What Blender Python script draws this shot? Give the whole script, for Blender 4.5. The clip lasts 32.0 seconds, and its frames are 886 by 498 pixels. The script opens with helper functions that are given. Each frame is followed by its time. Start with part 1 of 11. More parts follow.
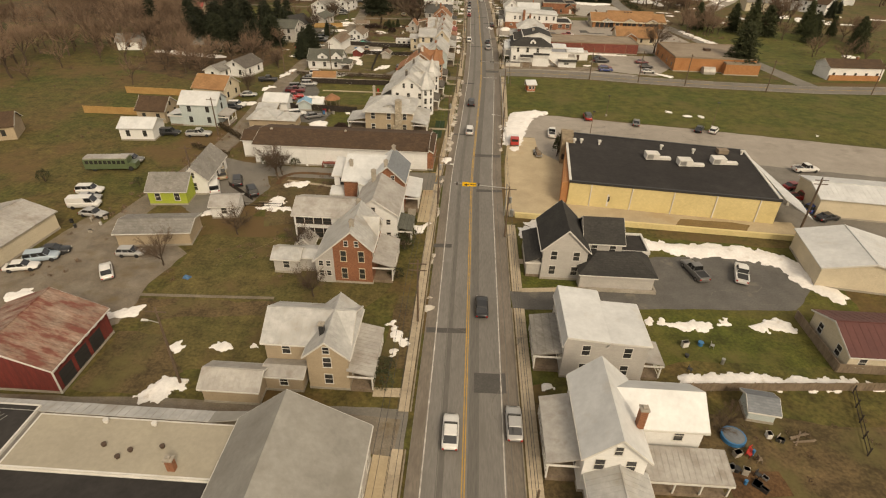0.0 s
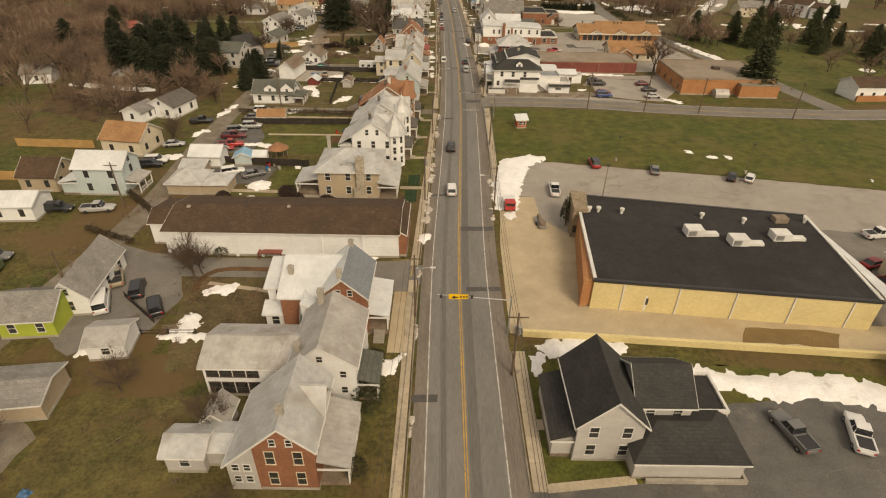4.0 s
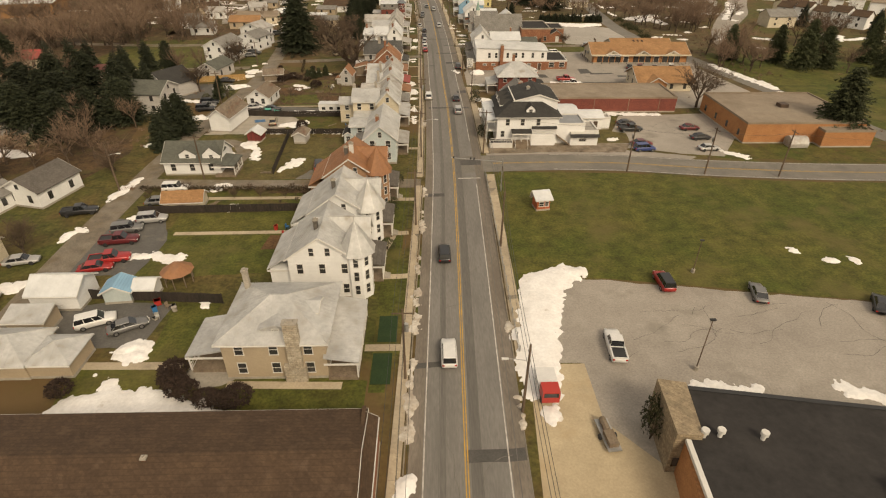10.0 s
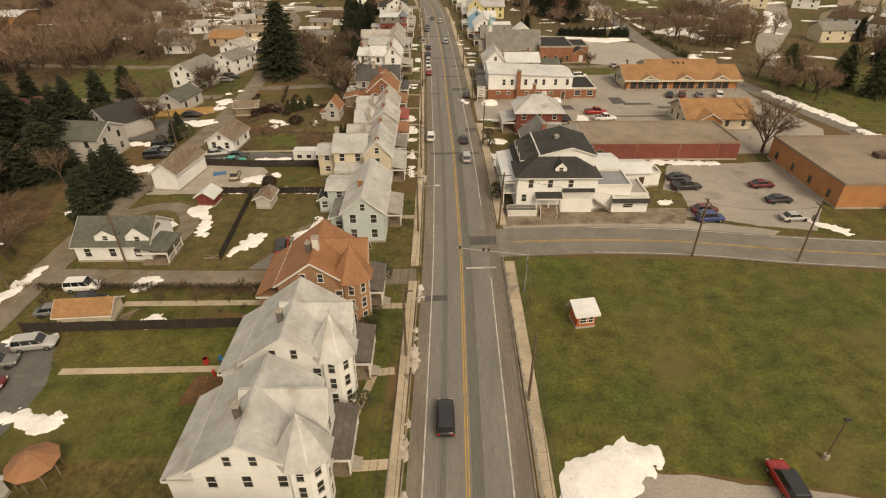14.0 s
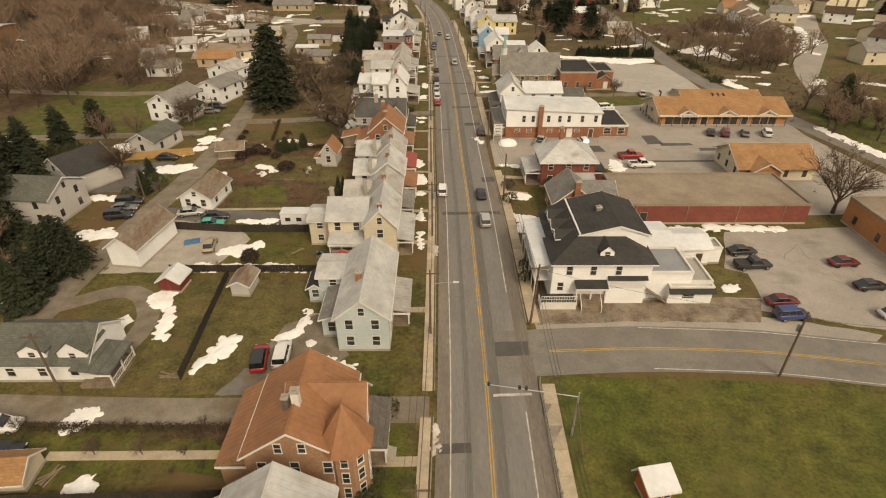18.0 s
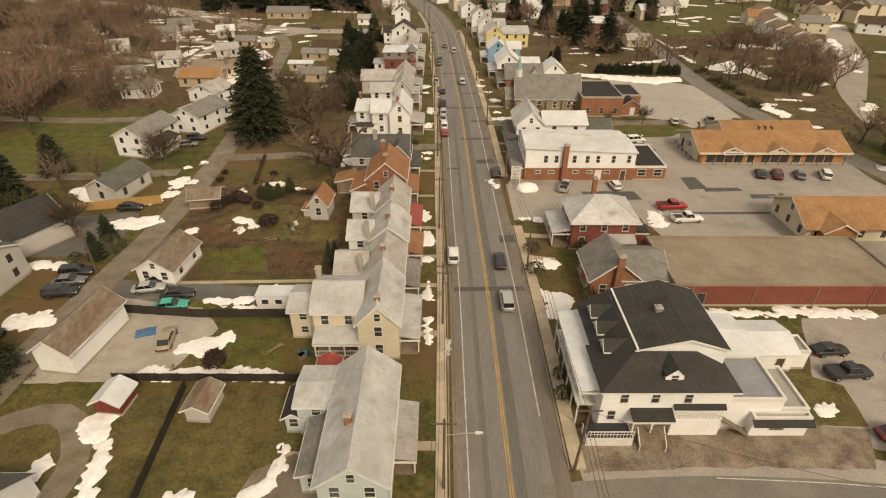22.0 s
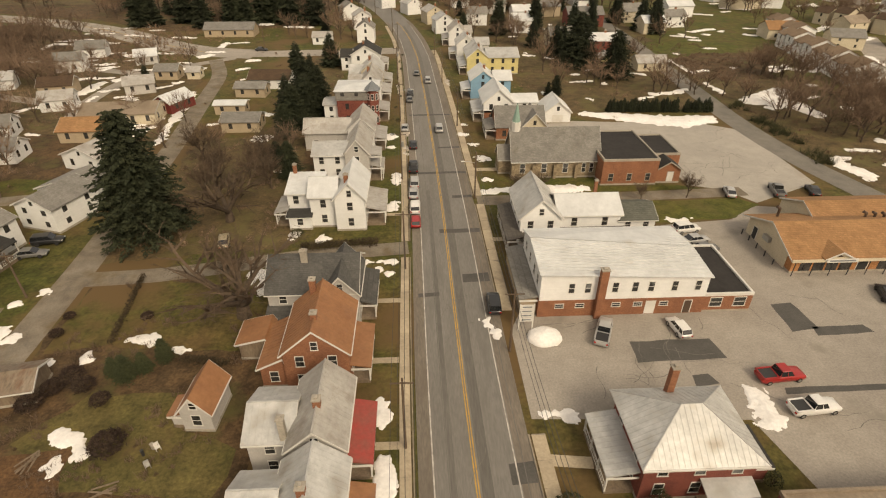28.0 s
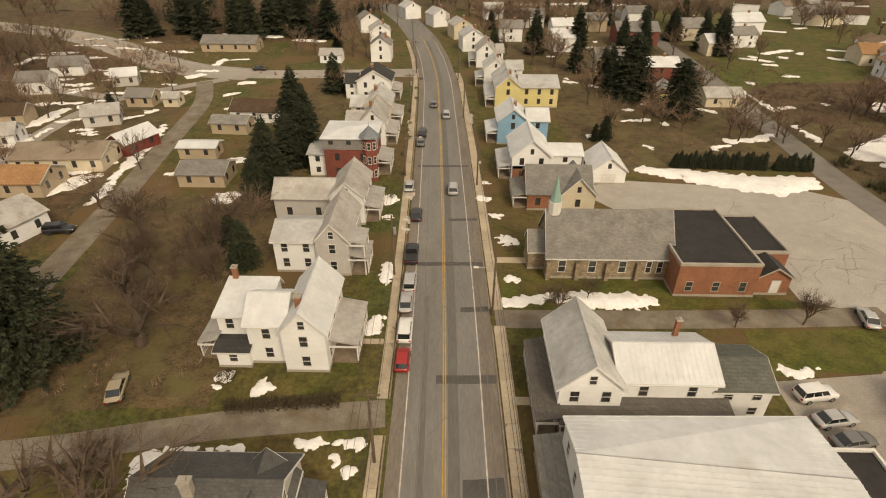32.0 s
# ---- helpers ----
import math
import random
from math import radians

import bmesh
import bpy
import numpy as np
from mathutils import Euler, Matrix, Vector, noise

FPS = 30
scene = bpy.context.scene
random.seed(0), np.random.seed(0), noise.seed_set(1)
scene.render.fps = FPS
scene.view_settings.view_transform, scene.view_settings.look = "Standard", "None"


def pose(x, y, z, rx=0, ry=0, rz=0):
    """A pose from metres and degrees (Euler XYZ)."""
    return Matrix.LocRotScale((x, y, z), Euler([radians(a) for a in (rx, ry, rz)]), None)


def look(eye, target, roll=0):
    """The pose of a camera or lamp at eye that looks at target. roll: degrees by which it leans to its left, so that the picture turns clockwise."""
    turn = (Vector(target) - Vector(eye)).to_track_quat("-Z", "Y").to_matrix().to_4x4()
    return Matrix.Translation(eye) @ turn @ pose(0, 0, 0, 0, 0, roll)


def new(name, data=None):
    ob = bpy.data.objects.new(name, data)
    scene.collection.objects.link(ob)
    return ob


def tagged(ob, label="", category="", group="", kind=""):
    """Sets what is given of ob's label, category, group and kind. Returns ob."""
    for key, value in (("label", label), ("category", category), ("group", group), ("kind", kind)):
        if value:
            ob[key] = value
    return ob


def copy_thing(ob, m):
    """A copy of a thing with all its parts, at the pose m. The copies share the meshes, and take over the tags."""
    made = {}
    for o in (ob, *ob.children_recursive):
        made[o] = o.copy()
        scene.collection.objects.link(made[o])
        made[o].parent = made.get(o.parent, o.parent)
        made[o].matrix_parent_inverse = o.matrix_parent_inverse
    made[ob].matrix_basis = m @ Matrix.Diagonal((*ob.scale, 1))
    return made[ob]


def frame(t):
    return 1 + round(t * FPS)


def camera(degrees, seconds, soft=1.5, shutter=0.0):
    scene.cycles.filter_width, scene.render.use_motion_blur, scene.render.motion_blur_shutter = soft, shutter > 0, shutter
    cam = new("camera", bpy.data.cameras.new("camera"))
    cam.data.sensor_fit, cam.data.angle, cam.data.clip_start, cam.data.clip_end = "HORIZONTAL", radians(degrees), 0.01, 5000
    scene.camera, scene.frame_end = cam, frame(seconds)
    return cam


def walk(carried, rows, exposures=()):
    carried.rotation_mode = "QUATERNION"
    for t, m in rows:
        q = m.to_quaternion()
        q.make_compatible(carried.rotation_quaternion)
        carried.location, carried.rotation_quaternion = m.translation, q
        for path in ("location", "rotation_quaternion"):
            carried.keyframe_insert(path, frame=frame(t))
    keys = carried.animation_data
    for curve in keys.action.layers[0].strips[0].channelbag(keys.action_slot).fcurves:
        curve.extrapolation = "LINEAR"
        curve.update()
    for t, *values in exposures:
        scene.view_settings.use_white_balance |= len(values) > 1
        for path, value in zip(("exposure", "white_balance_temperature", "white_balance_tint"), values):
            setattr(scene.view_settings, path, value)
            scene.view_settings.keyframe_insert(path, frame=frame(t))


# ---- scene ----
cam = camera(78.5, 32.0, 1.15)
# seconds, eye x, y, z, yaw (to the left of +y), pitch (up), roll
PATH = [
    (0, -0.00, 0.00, 48.69, 2.47, -32.93, 1.59),
    (0.5, -0.62, 4.39, 48.66, -0.36, -32.93, 1.62),
    (1, -0.99, 8.61, 48.58, -1.64, -32.90, 1.61),
    (1.5, -1.07, 12.64, 48.47, -1.33, -32.85, 1.56),
    (2, -1.07, 16.68, 48.32, -1.00, -32.82, 1.48),
    (2.5, -1.15, 20.86, 48.25, -0.66, -32.81, 1.34),
    (3, -1.33, 25.03, 48.27, -0.55, -32.81, 1.21),
    (3.5, -1.51, 29.04, 48.26, -0.40, -32.77, 1.12),
    (5.5, -2.64, 44.77, 48.02, -0.18, -32.75, 0.95),
    (6, -2.88, 48.61, 48.03, -2.73, -32.73, 0.95),
    (6.5, -3.10, 52.45, 48.01, -3.25, -32.70, 0.93),
    (7, -3.22, 56.31, 47.94, -2.98, -32.68, 0.89),
    (7.5, -3.22, 60.20, 47.84, -2.75, -32.66, 0.84),
    (8, -3.14, 64.14, 47.66, -2.48, -32.65, 0.77),
    (8.5, -2.97, 68.16, 47.32, -2.23, -32.65, 0.67),
    (9, -2.72, 72.25, 46.86, -2.07, -32.64, 0.56),
    (9.5, -2.39, 76.40, 46.36, -1.87, -32.60, 0.46),
    (10, -2.06, 80.64, 45.92, -1.76, -32.56, 0.38),
    (10.5, -1.78, 84.96, 45.68, -1.65, -32.56, 0.32),
    (11, -1.54, 89.28, 45.65, -1.59, -32.60, 0.29),
    (11.5, -1.29, 93.58, 45.74, -1.57, -32.64, 0.29),
    (12, -0.98, 97.79, 45.83, -1.45, -32.69, 0.26),
    (12.5, -0.66, 101.79, 45.80, -1.21, -32.69, 0.20),
    (13, -0.48, 105.50, 45.60, -1.02, -32.60, 0.14),
    (13.5, -0.44, 109.02, 45.32, -0.90, -32.46, 0.10),
    (14, -0.44, 112.45, 45.14, -0.74, -32.36, 0.03),
    (14.5, -0.45, 115.81, 45.05, -0.56, -32.33, -0.10),
    (16.5, -1.40, 127.60, 45.63, -0.41, -32.30, -0.06),
    (17, -1.77, 130.00, 46.14, -0.50, -32.21, 0.02),
    (17.5, -2.10, 132.35, 46.83, -0.44, -32.21, 0.10),
    (18, -2.41, 134.68, 47.51, -0.53, -32.29, 0.19),
    (18.5, -2.67, 136.98, 47.93, -0.49, -32.37, 0.21),
    (19, -2.92, 139.37, 48.09, -0.50, -32.40, 0.20),
    (19.5, -3.14, 141.92, 48.15, -0.53, -32.43, 0.23),
    (20, -3.25, 144.66, 48.26, -0.46, -32.45, 0.24),
    (20.5, -3.31, 147.51, 48.51, -0.38, -32.45, 0.21),
    (21, -3.41, 150.36, 48.83, -0.27, -32.43, 0.17),
    (21.5, -3.62, 153.25, 49.01, -0.29, -32.45, 0.19),
    (22, -3.92, 156.31, 49.05, -0.41, -32.49, 0.29),
    (22.5, -4.05, 159.56, 49.02, -0.50, -32.55, 0.32),
    (23, -3.91, 162.94, 48.92, -0.18, -32.58, 0.23),
    (23.5, -3.80, 166.36, 48.78, -1.14, -32.56, 0.13),
    (24, -3.75, 169.85, 48.72, -2.76, -32.57, 0.08),
    (24.5, -3.65, 173.57, 48.70, -2.57, -32.60, 0.05),
    (25, -3.65, 177.51, 48.65, -2.49, -32.62, 0.09),
    (25.5, -3.92, 181.53, 48.53, -2.67, -32.63, 0.23),
    (27.5, -2.49, 198.97, 47.99, -2.65, -32.60, 0.14),
    (28, -1.95, 203.51, 47.82, -2.79, -32.54, 0.16),
    (28.5, -1.26, 208.09, 47.71, -2.82, -32.51, 0.14),
    (29, -0.53, 212.63, 47.61, -2.95, -32.51, 0.13),
    (29.5, 0.18, 217.14, 47.47, -1.31, -32.50, 0.14),
    (30, 0.78, 221.56, 47.33, -1.10, -32.48, 0.17),
    (30.5, 1.38, 225.93, 47.17, -1.31, -32.45, 0.19),
    (31, 2.01, 230.33, 46.96, -1.35, -32.41, 0.19),
    (31.5, 2.47, 234.68, 46.77, -1.16, -32.39, 0.21),
    (32, 2.75, 238.94, 46.62, 0.81, -32.38, 0.27),
]


def eye_pose(x, y, z, yaw, pitch, roll):
    way = Vector((-math.sin(radians(yaw)) * math.cos(radians(pitch)), math.cos(radians(yaw)) * math.cos(radians(pitch)), math.sin(radians(pitch))))
    eye = Vector((x, y, z))
    return look(eye, eye + way, roll)


walk(cam, [(row[0], eye_pose(*row[1:])) for row in PATH], [(0.0, 0.02, 7800, 10), (12.0, 0.06, 7800, 10), (18.0, 0.14, 7800, 10), (25.0, 0.12, 7800, 10), (32.0, 0.12, 7800, 10)])

# ---- world, sun, exposure ----
SUN_EL, SUN_ROT = 41.0, 152.0
world = bpy.data.worlds.new("overcast_sky")
scene.world = world
world.use_nodes = True
wn = world.node_tree.nodes
sky = wn.new("ShaderNodeTexSky")
sky.sky_type = "NISHITA"
sky.sun_disc = False
sky.sun_elevation, sky.sun_rotation = radians(SUN_EL), radians(SUN_ROT)
sky.air_density, sky.dust_density, sky.ozone_density = 1.0, 6.0, 0.6
soft_grey = wn.new("ShaderNodeMixRGB")
soft_grey.inputs[0].default_value = 0.6
soft_grey.inputs[2].default_value = (5.2, 4.9, 4.5, 1)
world.node_tree.links.new(sky.outputs[0], soft_grey.inputs[1])
world.node_tree.links.new(soft_grey.outputs[0], wn["Background"].inputs[0])
wn["Background"].inputs[1].default_value = 0.15

sun = new("sun", bpy.data.lights.new("sun", "SUN"))
sun.data.energy, sun.data.angle, sun.data.color = 1.8, radians(18), (1.0, 0.95, 0.85)
sun_way = Vector((math.sin(radians(SUN_ROT)) * math.cos(radians(SUN_EL)), math.cos(radians(SUN_ROT)) * math.cos(radians(SUN_EL)), math.sin(radians(SUN_EL))))
sun.matrix_world = look(sun_way * 300, (0, 0, 0))

# ---- materials ----
MATS = {}


def mat(name, c1, c2=None, scale=0.35, fine=6.0, rough=0.8, metal=0.0, bump=0.15, stretch=(1, 1, 1), stain=None, stain_scale=0.12,
        stain_at=(0.55, 0.7), grain=0.35, vary=0.0, pattern=None, spec=0.3, mid=0.0):
    """Two scales of variation in world metres, an optional stain, and an optional course pattern on walls and roofs."""
    m = bpy.data.materials.new(name)
    m.use_nodes = True
    nt = m.node_tree
    n, ln = nt.nodes, nt.links
    b = n["Principled BSDF"]
    b.inputs["Roughness"].default_value, b.inputs["Metallic"].default_value = rough, metal
    b.inputs["Specular IOR Level"].default_value = spec
    c2 = c2 or tuple(v * 0.72 for v in c1)
    geo = n.new("ShaderNodeNewGeometry")
    mp = n.new("ShaderNodeMapping")
    mp.inputs["Scale"].default_value = stretch
    ln.new(geo.outputs["Position"], mp.inputs["Vector"])

    def noise_node(sc, detail):
        t = n.new("ShaderNodeTexNoise")
        t.inputs["Scale"].default_value, t.inputs["Detail"].default_value, t.inputs["Roughness"].default_value = sc, detail, 0.62
        ln.new(mp.outputs[0], t.inputs["Vector"])
        return t

    def mixed(fac, a, bcol, kind="MIX"):
        x = n.new("ShaderNodeMixRGB")
        x.blend_type = kind
        for k, v in ((0, fac), (1, a), (2, bcol)):
            if isinstance(v, bpy.types.NodeSocket):
                ln.new(v, x.inputs[k])
            else:
                x.inputs[k].default_value = v if k == 0 else (*v, 1)
        return x.outputs[0]

    def ramp(sock, lo, hi):
        r = n.new("ShaderNodeMapRange")
        r.inputs[1].default_value, r.inputs[2].default_value = lo, hi
        ln.new(sock, r.inputs[0])
        return r.outputs[0]

    big, small = noise_node(scale, 5), noise_node(fine, 4)
    col = mixed(ramp(big.outputs[0], 0.36, 0.64), c1, c2)
    g = mixed(ramp(small.outputs[0], 0.3, 0.7), (1 - grain,) * 3, (1 + grain * 0.4,) * 3)
    col = mixed(1.0, col, g, "MULTIPLY")
    if mid:
        mm = noise_node(0.42, 6)
        col = mixed(1.0, col, mixed(ramp(mm.outputs[0], 0.32, 0.68), (1 - mid,) * 3, (1 + mid * 0.6,) * 3), "MULTIPLY")
    if stain:
        st = noise_node(stain_scale, 6)
        col = mixed(ramp(st.outputs[0], *stain_at), col, stain)
    height = small.outputs[0]
    if pattern:
        kind, pw, ph, mortar = pattern
        sep = n.new("ShaderNodeSeparateXYZ")
        ln.new(geo.outputs["Position"], sep.inputs[0])
        add = n.new("ShaderNodeMath")
        ln.new(sep.outputs[0], add.inputs[0]), ln.new(sep.outputs[1], add.inputs[1])
        com = n.new("ShaderNodeCombineXYZ")
        ln.new(add.outputs[0], com.inputs[0]), ln.new(sep.outputs[2], com.inputs[1])
        br = n.new("ShaderNodeTexBrick")
        ln.new(com.outputs[0], br.inputs["Vector"])
        br.inputs["Scale"].default_value = 1.0
        br.inputs["Brick Width"].default_value, br.inputs["Row Height"].default_value = pw, ph
        br.inputs["Mortar Size"].default_value = ph * 0.09
        lo, hi = {"lap": (0.97, 1.02), "s": (0.86, 1.07), "block": (0.93, 1.03)}.get(kind, (0.78, 1.1))
        br.inputs["Color1"].default_value, br.inputs["Color2"].default_value = (hi, hi, hi, 1), (lo, lo, lo, 1)
        br.inputs["Mortar"].default_value = (*mortar, 1)
        col = mixed(1.0, col, br.outputs[0], "MULTIPLY")
    if vary:
        oi = n.new("ShaderNodeObjectInfo")
        v = mixed(oi.outputs["Random"], (1 - vary,) * 3, (1 + vary,) * 3)
        col = mixed(1.0, col, v, "MULTIPLY")
    ln.new(col, b.inputs["Base Color"])
    if bump:
        bn = n.new("ShaderNodeBump")
        bn.inputs["Strength"].default_value, bn.inputs["Distance"].default_value = bump, 0.05
        ln.new(height, bn.inputs["Height"])
        ln.new(bn.outputs[0], b.inputs["Normal"])
    MATS[name] = m
    return m


def plain(name, c, rough=0.5, metal=0.0, vary=0.0, spec=0.5):
    return mat(name, c, tuple(v * 0.88 for v in c), rough=rough, metal=metal, bump=0.0, grain=0.1, vary=vary, spec=spec)


def glass(name, c, rough=0.08):
    m = mat(name, c, tuple(v * 0.6 for v in c), scale=0.8, fine=2.0, rough=rough, bump=0.0, grain=0.3, spec=0.8)
    return m


# ground surfaces
M_GRASS = mat("grass", (0.080, 0.084, 0.018), (0.135, 0.092, 0.032), scale=0.06, fine=1.6, rough=0.95, bump=0.6, stain=(0.115, 0.072, 0.03), stain_scale=0.03, stain_at=(0.5, 0.6), grain=0.5, mid=0.4)
M_LAWN = mat("green_lawn", (0.074, 0.086, 0.014), (0.112, 0.101, 0.022), scale=0.07, fine=2.6, rough=0.95, bump=0.6, stain=(0.118, 0.094, 0.032), stain_scale=0.09, stain_at=(0.52, 0.74), grain=0.45, mid=0.42)
M_TURF = mat("artificial_turf", (0.020, 0.040, 0.014), (0.026, 0.048, 0.016), scale=0.6, fine=5, rough=0.95, bump=0.3, grain=0.25)
M_YARD = mat("winter_yard", (0.072, 0.082, 0.014), (0.12, 0.098, 0.025), scale=0.11, fine=2.4, rough=0.95, bump=0.6, stain=(0.10, 0.060, 0.028), stain_scale=0.2, stain_at=(0.52, 0.7), grain=0.45, mid=0.4)
M_MUD = mat("bare_earth", (0.14, 0.094, 0.045), (0.09, 0.066, 0.028), scale=0.13, fine=2.5, rough=0.95, bump=0.7, stain=(0.11, 0.093, 0.034), stain_scale=0.16, stain_at=(0.5, 0.68), grain=0.5, mid=0.42)
M_MUDGRAV = mat("muddy_gravel", (0.255, 0.205, 0.15), (0.165, 0.122, 0.08), scale=0.22, fine=4, rough=0.93, bump=0.5, stain=(0.26, 0.215, 0.165), stain_scale=0.3, stain_at=(0.5, 0.66), grain=0.4, mid=0.4)
M_DUG = mat("dug_earth", (0.145, 0.077, 0.033), (0.10, 0.055, 0.026), scale=0.2, fine=3, rough=0.95, bump=0.8, grain=0.5, mid=0.35)
M_ROAD = mat("worn_asphalt", (0.205, 0.19, 0.168), (0.17, 0.156, 0.137), scale=0.10, fine=5, rough=0.88, bump=0.12, stretch=(1, 0.16, 1), stain=(0.15, 0.138, 0.12), stain_scale=0.5, stain_at=(0.52, 0.7), grain=0.18, mid=0.1)
M_SHOULDER = mat("brown_tinged_asphalt", (0.205, 0.172, 0.138), (0.165, 0.14, 0.112), scale=0.14, fine=5, rough=0.9, bump=0.15, stretch=(1, 0.2, 1), stain=(0.14, 0.115, 0.09), stain_scale=0.45, stain_at=(0.5, 0.68), grain=0.25, mid=0.14)
M_LANE = mat("dark_lane_asphalt", (0.125, 0.115, 0.10), (0.15, 0.138, 0.12), scale=0.16, fine=5, rough=0.85, bump=0.12, stretch=(1, 0.1, 1), grain=0.2)
M_SEAM = mat("grey_crack_sealer", (0.14, 0.128, 0.11), (0.17, 0.155, 0.13), scale=0.5, fine=5, rough=0.9, bump=0.05, grain=0.2)
M_PATCH = mat("new_asphalt_patch", (0.075, 0.07, 0.062), (0.095, 0.088, 0.078), scale=0.4, fine=5, rough=0.85, bump=0.12, grain=0.2)
M_PALELOT = mat("pale_worn_asphalt", (0.385, 0.35, 0.30), (0.335, 0.305, 0.262), scale=0.07, fine=4, rough=0.9, bump=0.15, stain=(0.30, 0.265, 0.22), stain_scale=0.11, stain_at=(0.6, 0.72), grain=0.2, mid=0.1)
M_LOT = mat("parking_lot_asphalt", (0.345, 0.305, 0.255), (0.285, 0.25, 0.21), scale=0.07, fine=4, rough=0.9, bump=0.15, stain=(0.22, 0.195, 0.16), stain_scale=0.13, stain_at=(0.56, 0.68), grain=0.22, mid=0.1)
M_DLOT = mat("dark_parking_asphalt", (0.105, 0.098, 0.088), (0.135, 0.125, 0.11), scale=0.15, fine=4, rough=0.88, bump=0.15, stain=(0.165, 0.145, 0.12), stain_scale=0.22, stain_at=(0.58, 0.68), grain=0.22, mid=0.15)
M_SLOT = mat("side_street_asphalt", (0.165, 0.15, 0.128), (0.20, 0.18, 0.15), scale=0.15, fine=4, rough=0.9, bump=0.15, stain=(0.13, 0.118, 0.1), stain_scale=0.2, stain_at=(0.55, 0.7), grain=0.2, mid=0.12)
M_GRAVEL = mat("gravel_drive", (0.235, 0.20, 0.155), (0.18, 0.145, 0.105), scale=0.18, fine=7, rough=0.95, bump=0.5, stain=(0.145, 0.11, 0.065), stain_scale=0.25, stain_at=(0.52, 0.68), grain=0.35, mid=0.25)
M_APRON = mat("sandy_concrete", (0.46, 0.37, 0.24), (0.39, 0.31, 0.20), scale=0.12, fine=4, rough=0.9, bump=0.1, stain=(0.36, 0.26, 0.145), stain_scale=0.07, stain_at=(0.55, 0.7), grain=0.15, mid=0.1)
M_WALK = mat("pale_sidewalk", (0.44, 0.36, 0.25), (0.36, 0.295, 0.21), scale=0.3, fine=4, rough=0.9, bump=0.15, stain=(0.26, 0.21, 0.15), stain_scale=0.35, stain_at=(0.55, 0.72), grain=0.2, vary=0.1)
M_KERB = mat("kerb_concrete", (0.31, 0.26, 0.195), (0.21, 0.175, 0.13), scale=0.5, fine=4, rough=0.9, bump=0.2, stain=(0.17, 0.14, 0.105), stain_scale=0.4, stain_at=(0.5, 0.65), grain=0.25)
M_WHITELINE = mat("white_road_paint", (0.60, 0.56, 0.49), (0.33, 0.30, 0.26), scale=0.9, fine=5, rough=0.8, bump=0.05, grain=0.25)
M_YELLOWLINE = mat("yellow_road_paint", (0.56, 0.33, 0.055), (0.36, 0.23, 0.07), scale=0.5, fine=4, rough=0.8, bump=0.05, grain=0.25)
M_SNOW = mat("old_snow", (0.82, 0.79, 0.745), (0.74, 0.70, 0.65), scale=0.35, fine=2.5, rough=0.75, bump=0.12, stain=(0.42, 0.35, 0.27), stain_scale=0.55, stain_at=(0.62, 0.78), grain=0.12, mid=0.1)
M_DSNOW = mat("dirty_snow", (0.58, 0.53, 0.45), (0.36, 0.30, 0.235), scale=0.4, fine=2.5, rough=0.8, bump=0.5, stain=(0.25, 0.2, 0.145), stain_scale=0.5, stain_at=(0.55, 0.7), grain=0.25)
M_LITTER = mat("leaf_litter", (0.128, 0.076, 0.036), (0.082, 0.053, 0.026), scale=0.16, fine=2.6, rough=0.95, bump=0.7, stain=(0.085, 0.075, 0.026), stain_scale=0.14, stain_at=(0.54, 0.68), grain=0.5, mid=0.5)
M_STRAW = mat("dry_straw_grass", (0.135, 0.105, 0.036), (0.098, 0.085, 0.026), scale=0.12, fine=2.4, rough=0.95, bump=0.6, stain=(0.11, 0.072, 0.032), stain_scale=0.2, stain_at=(0.55, 0.72), grain=0.45, mid=0.4)
M_HEDGE = mat("winter_hedge", (0.085, 0.06, 0.032), (0.055, 0.04, 0.022), scale=0.8, fine=6, rough=0.95, bump=0.8, grain=0.5)

# walls
M_WHITE = mat("white_siding", (0.74, 0.73, 0.70), (0.66, 0.65, 0.62), scale=0.3, fine=3, rough=0.7, bump=0.03, grain=0.06, pattern=("lap", 9.0, 0.16, (0.9, 0.9, 0.9)))
M_CREAM = mat("cream_siding", (0.60, 0.52, 0.38), (0.52, 0.45, 0.33), scale=0.3, fine=3, rough=0.75, bump=0.03, grain=0.07, pattern=("lap", 9.0, 0.16, (0.8, 0.8, 0.8)))
M_TAN = mat("tan_siding", (0.41, 0.325, 0.22), (0.36, 0.285, 0.195), scale=0.3, fine=3, rough=0.75, bump=0.03, grain=0.08, pattern=("lap", 9.0, 0.16, (0.8, 0.8, 0.8)))
M_GREYW = mat("grey_siding", (0.47, 0.44, 0.40), (0.41, 0.385, 0.35), scale=0.3, fine=3, rough=0.7, bump=0.03, grain=0.07, pattern=("lap", 9.0, 0.16, (0.8, 0.8, 0.8)))
M_BLUEW = mat("pale_blue_siding", (0.47, 0.52, 0.50), (0.41, 0.46, 0.45), scale=0.3, fine=3, rough=0.7, bump=0.03, grain=0.07, pattern=("lap", 9.0, 0.16, (0.8, 0.8, 0.8)))
M_SKYW = mat("sky_blue_siding", (0.22, 0.38, 0.50), (0.19, 0.33, 0.44), rough=0.7, bump=0.03, grain=0.07, pattern=("lap", 9.0, 0.16, (0.8, 0.8, 0.8)))
M_YELW = mat("yellow_siding", (0.62, 0.53, 0.24), (0.55, 0.47, 0.22), rough=0.7, bump=0.03, grain=0.07, pattern=("lap", 9.0, 0.16, (0.8, 0.8, 0.8)))
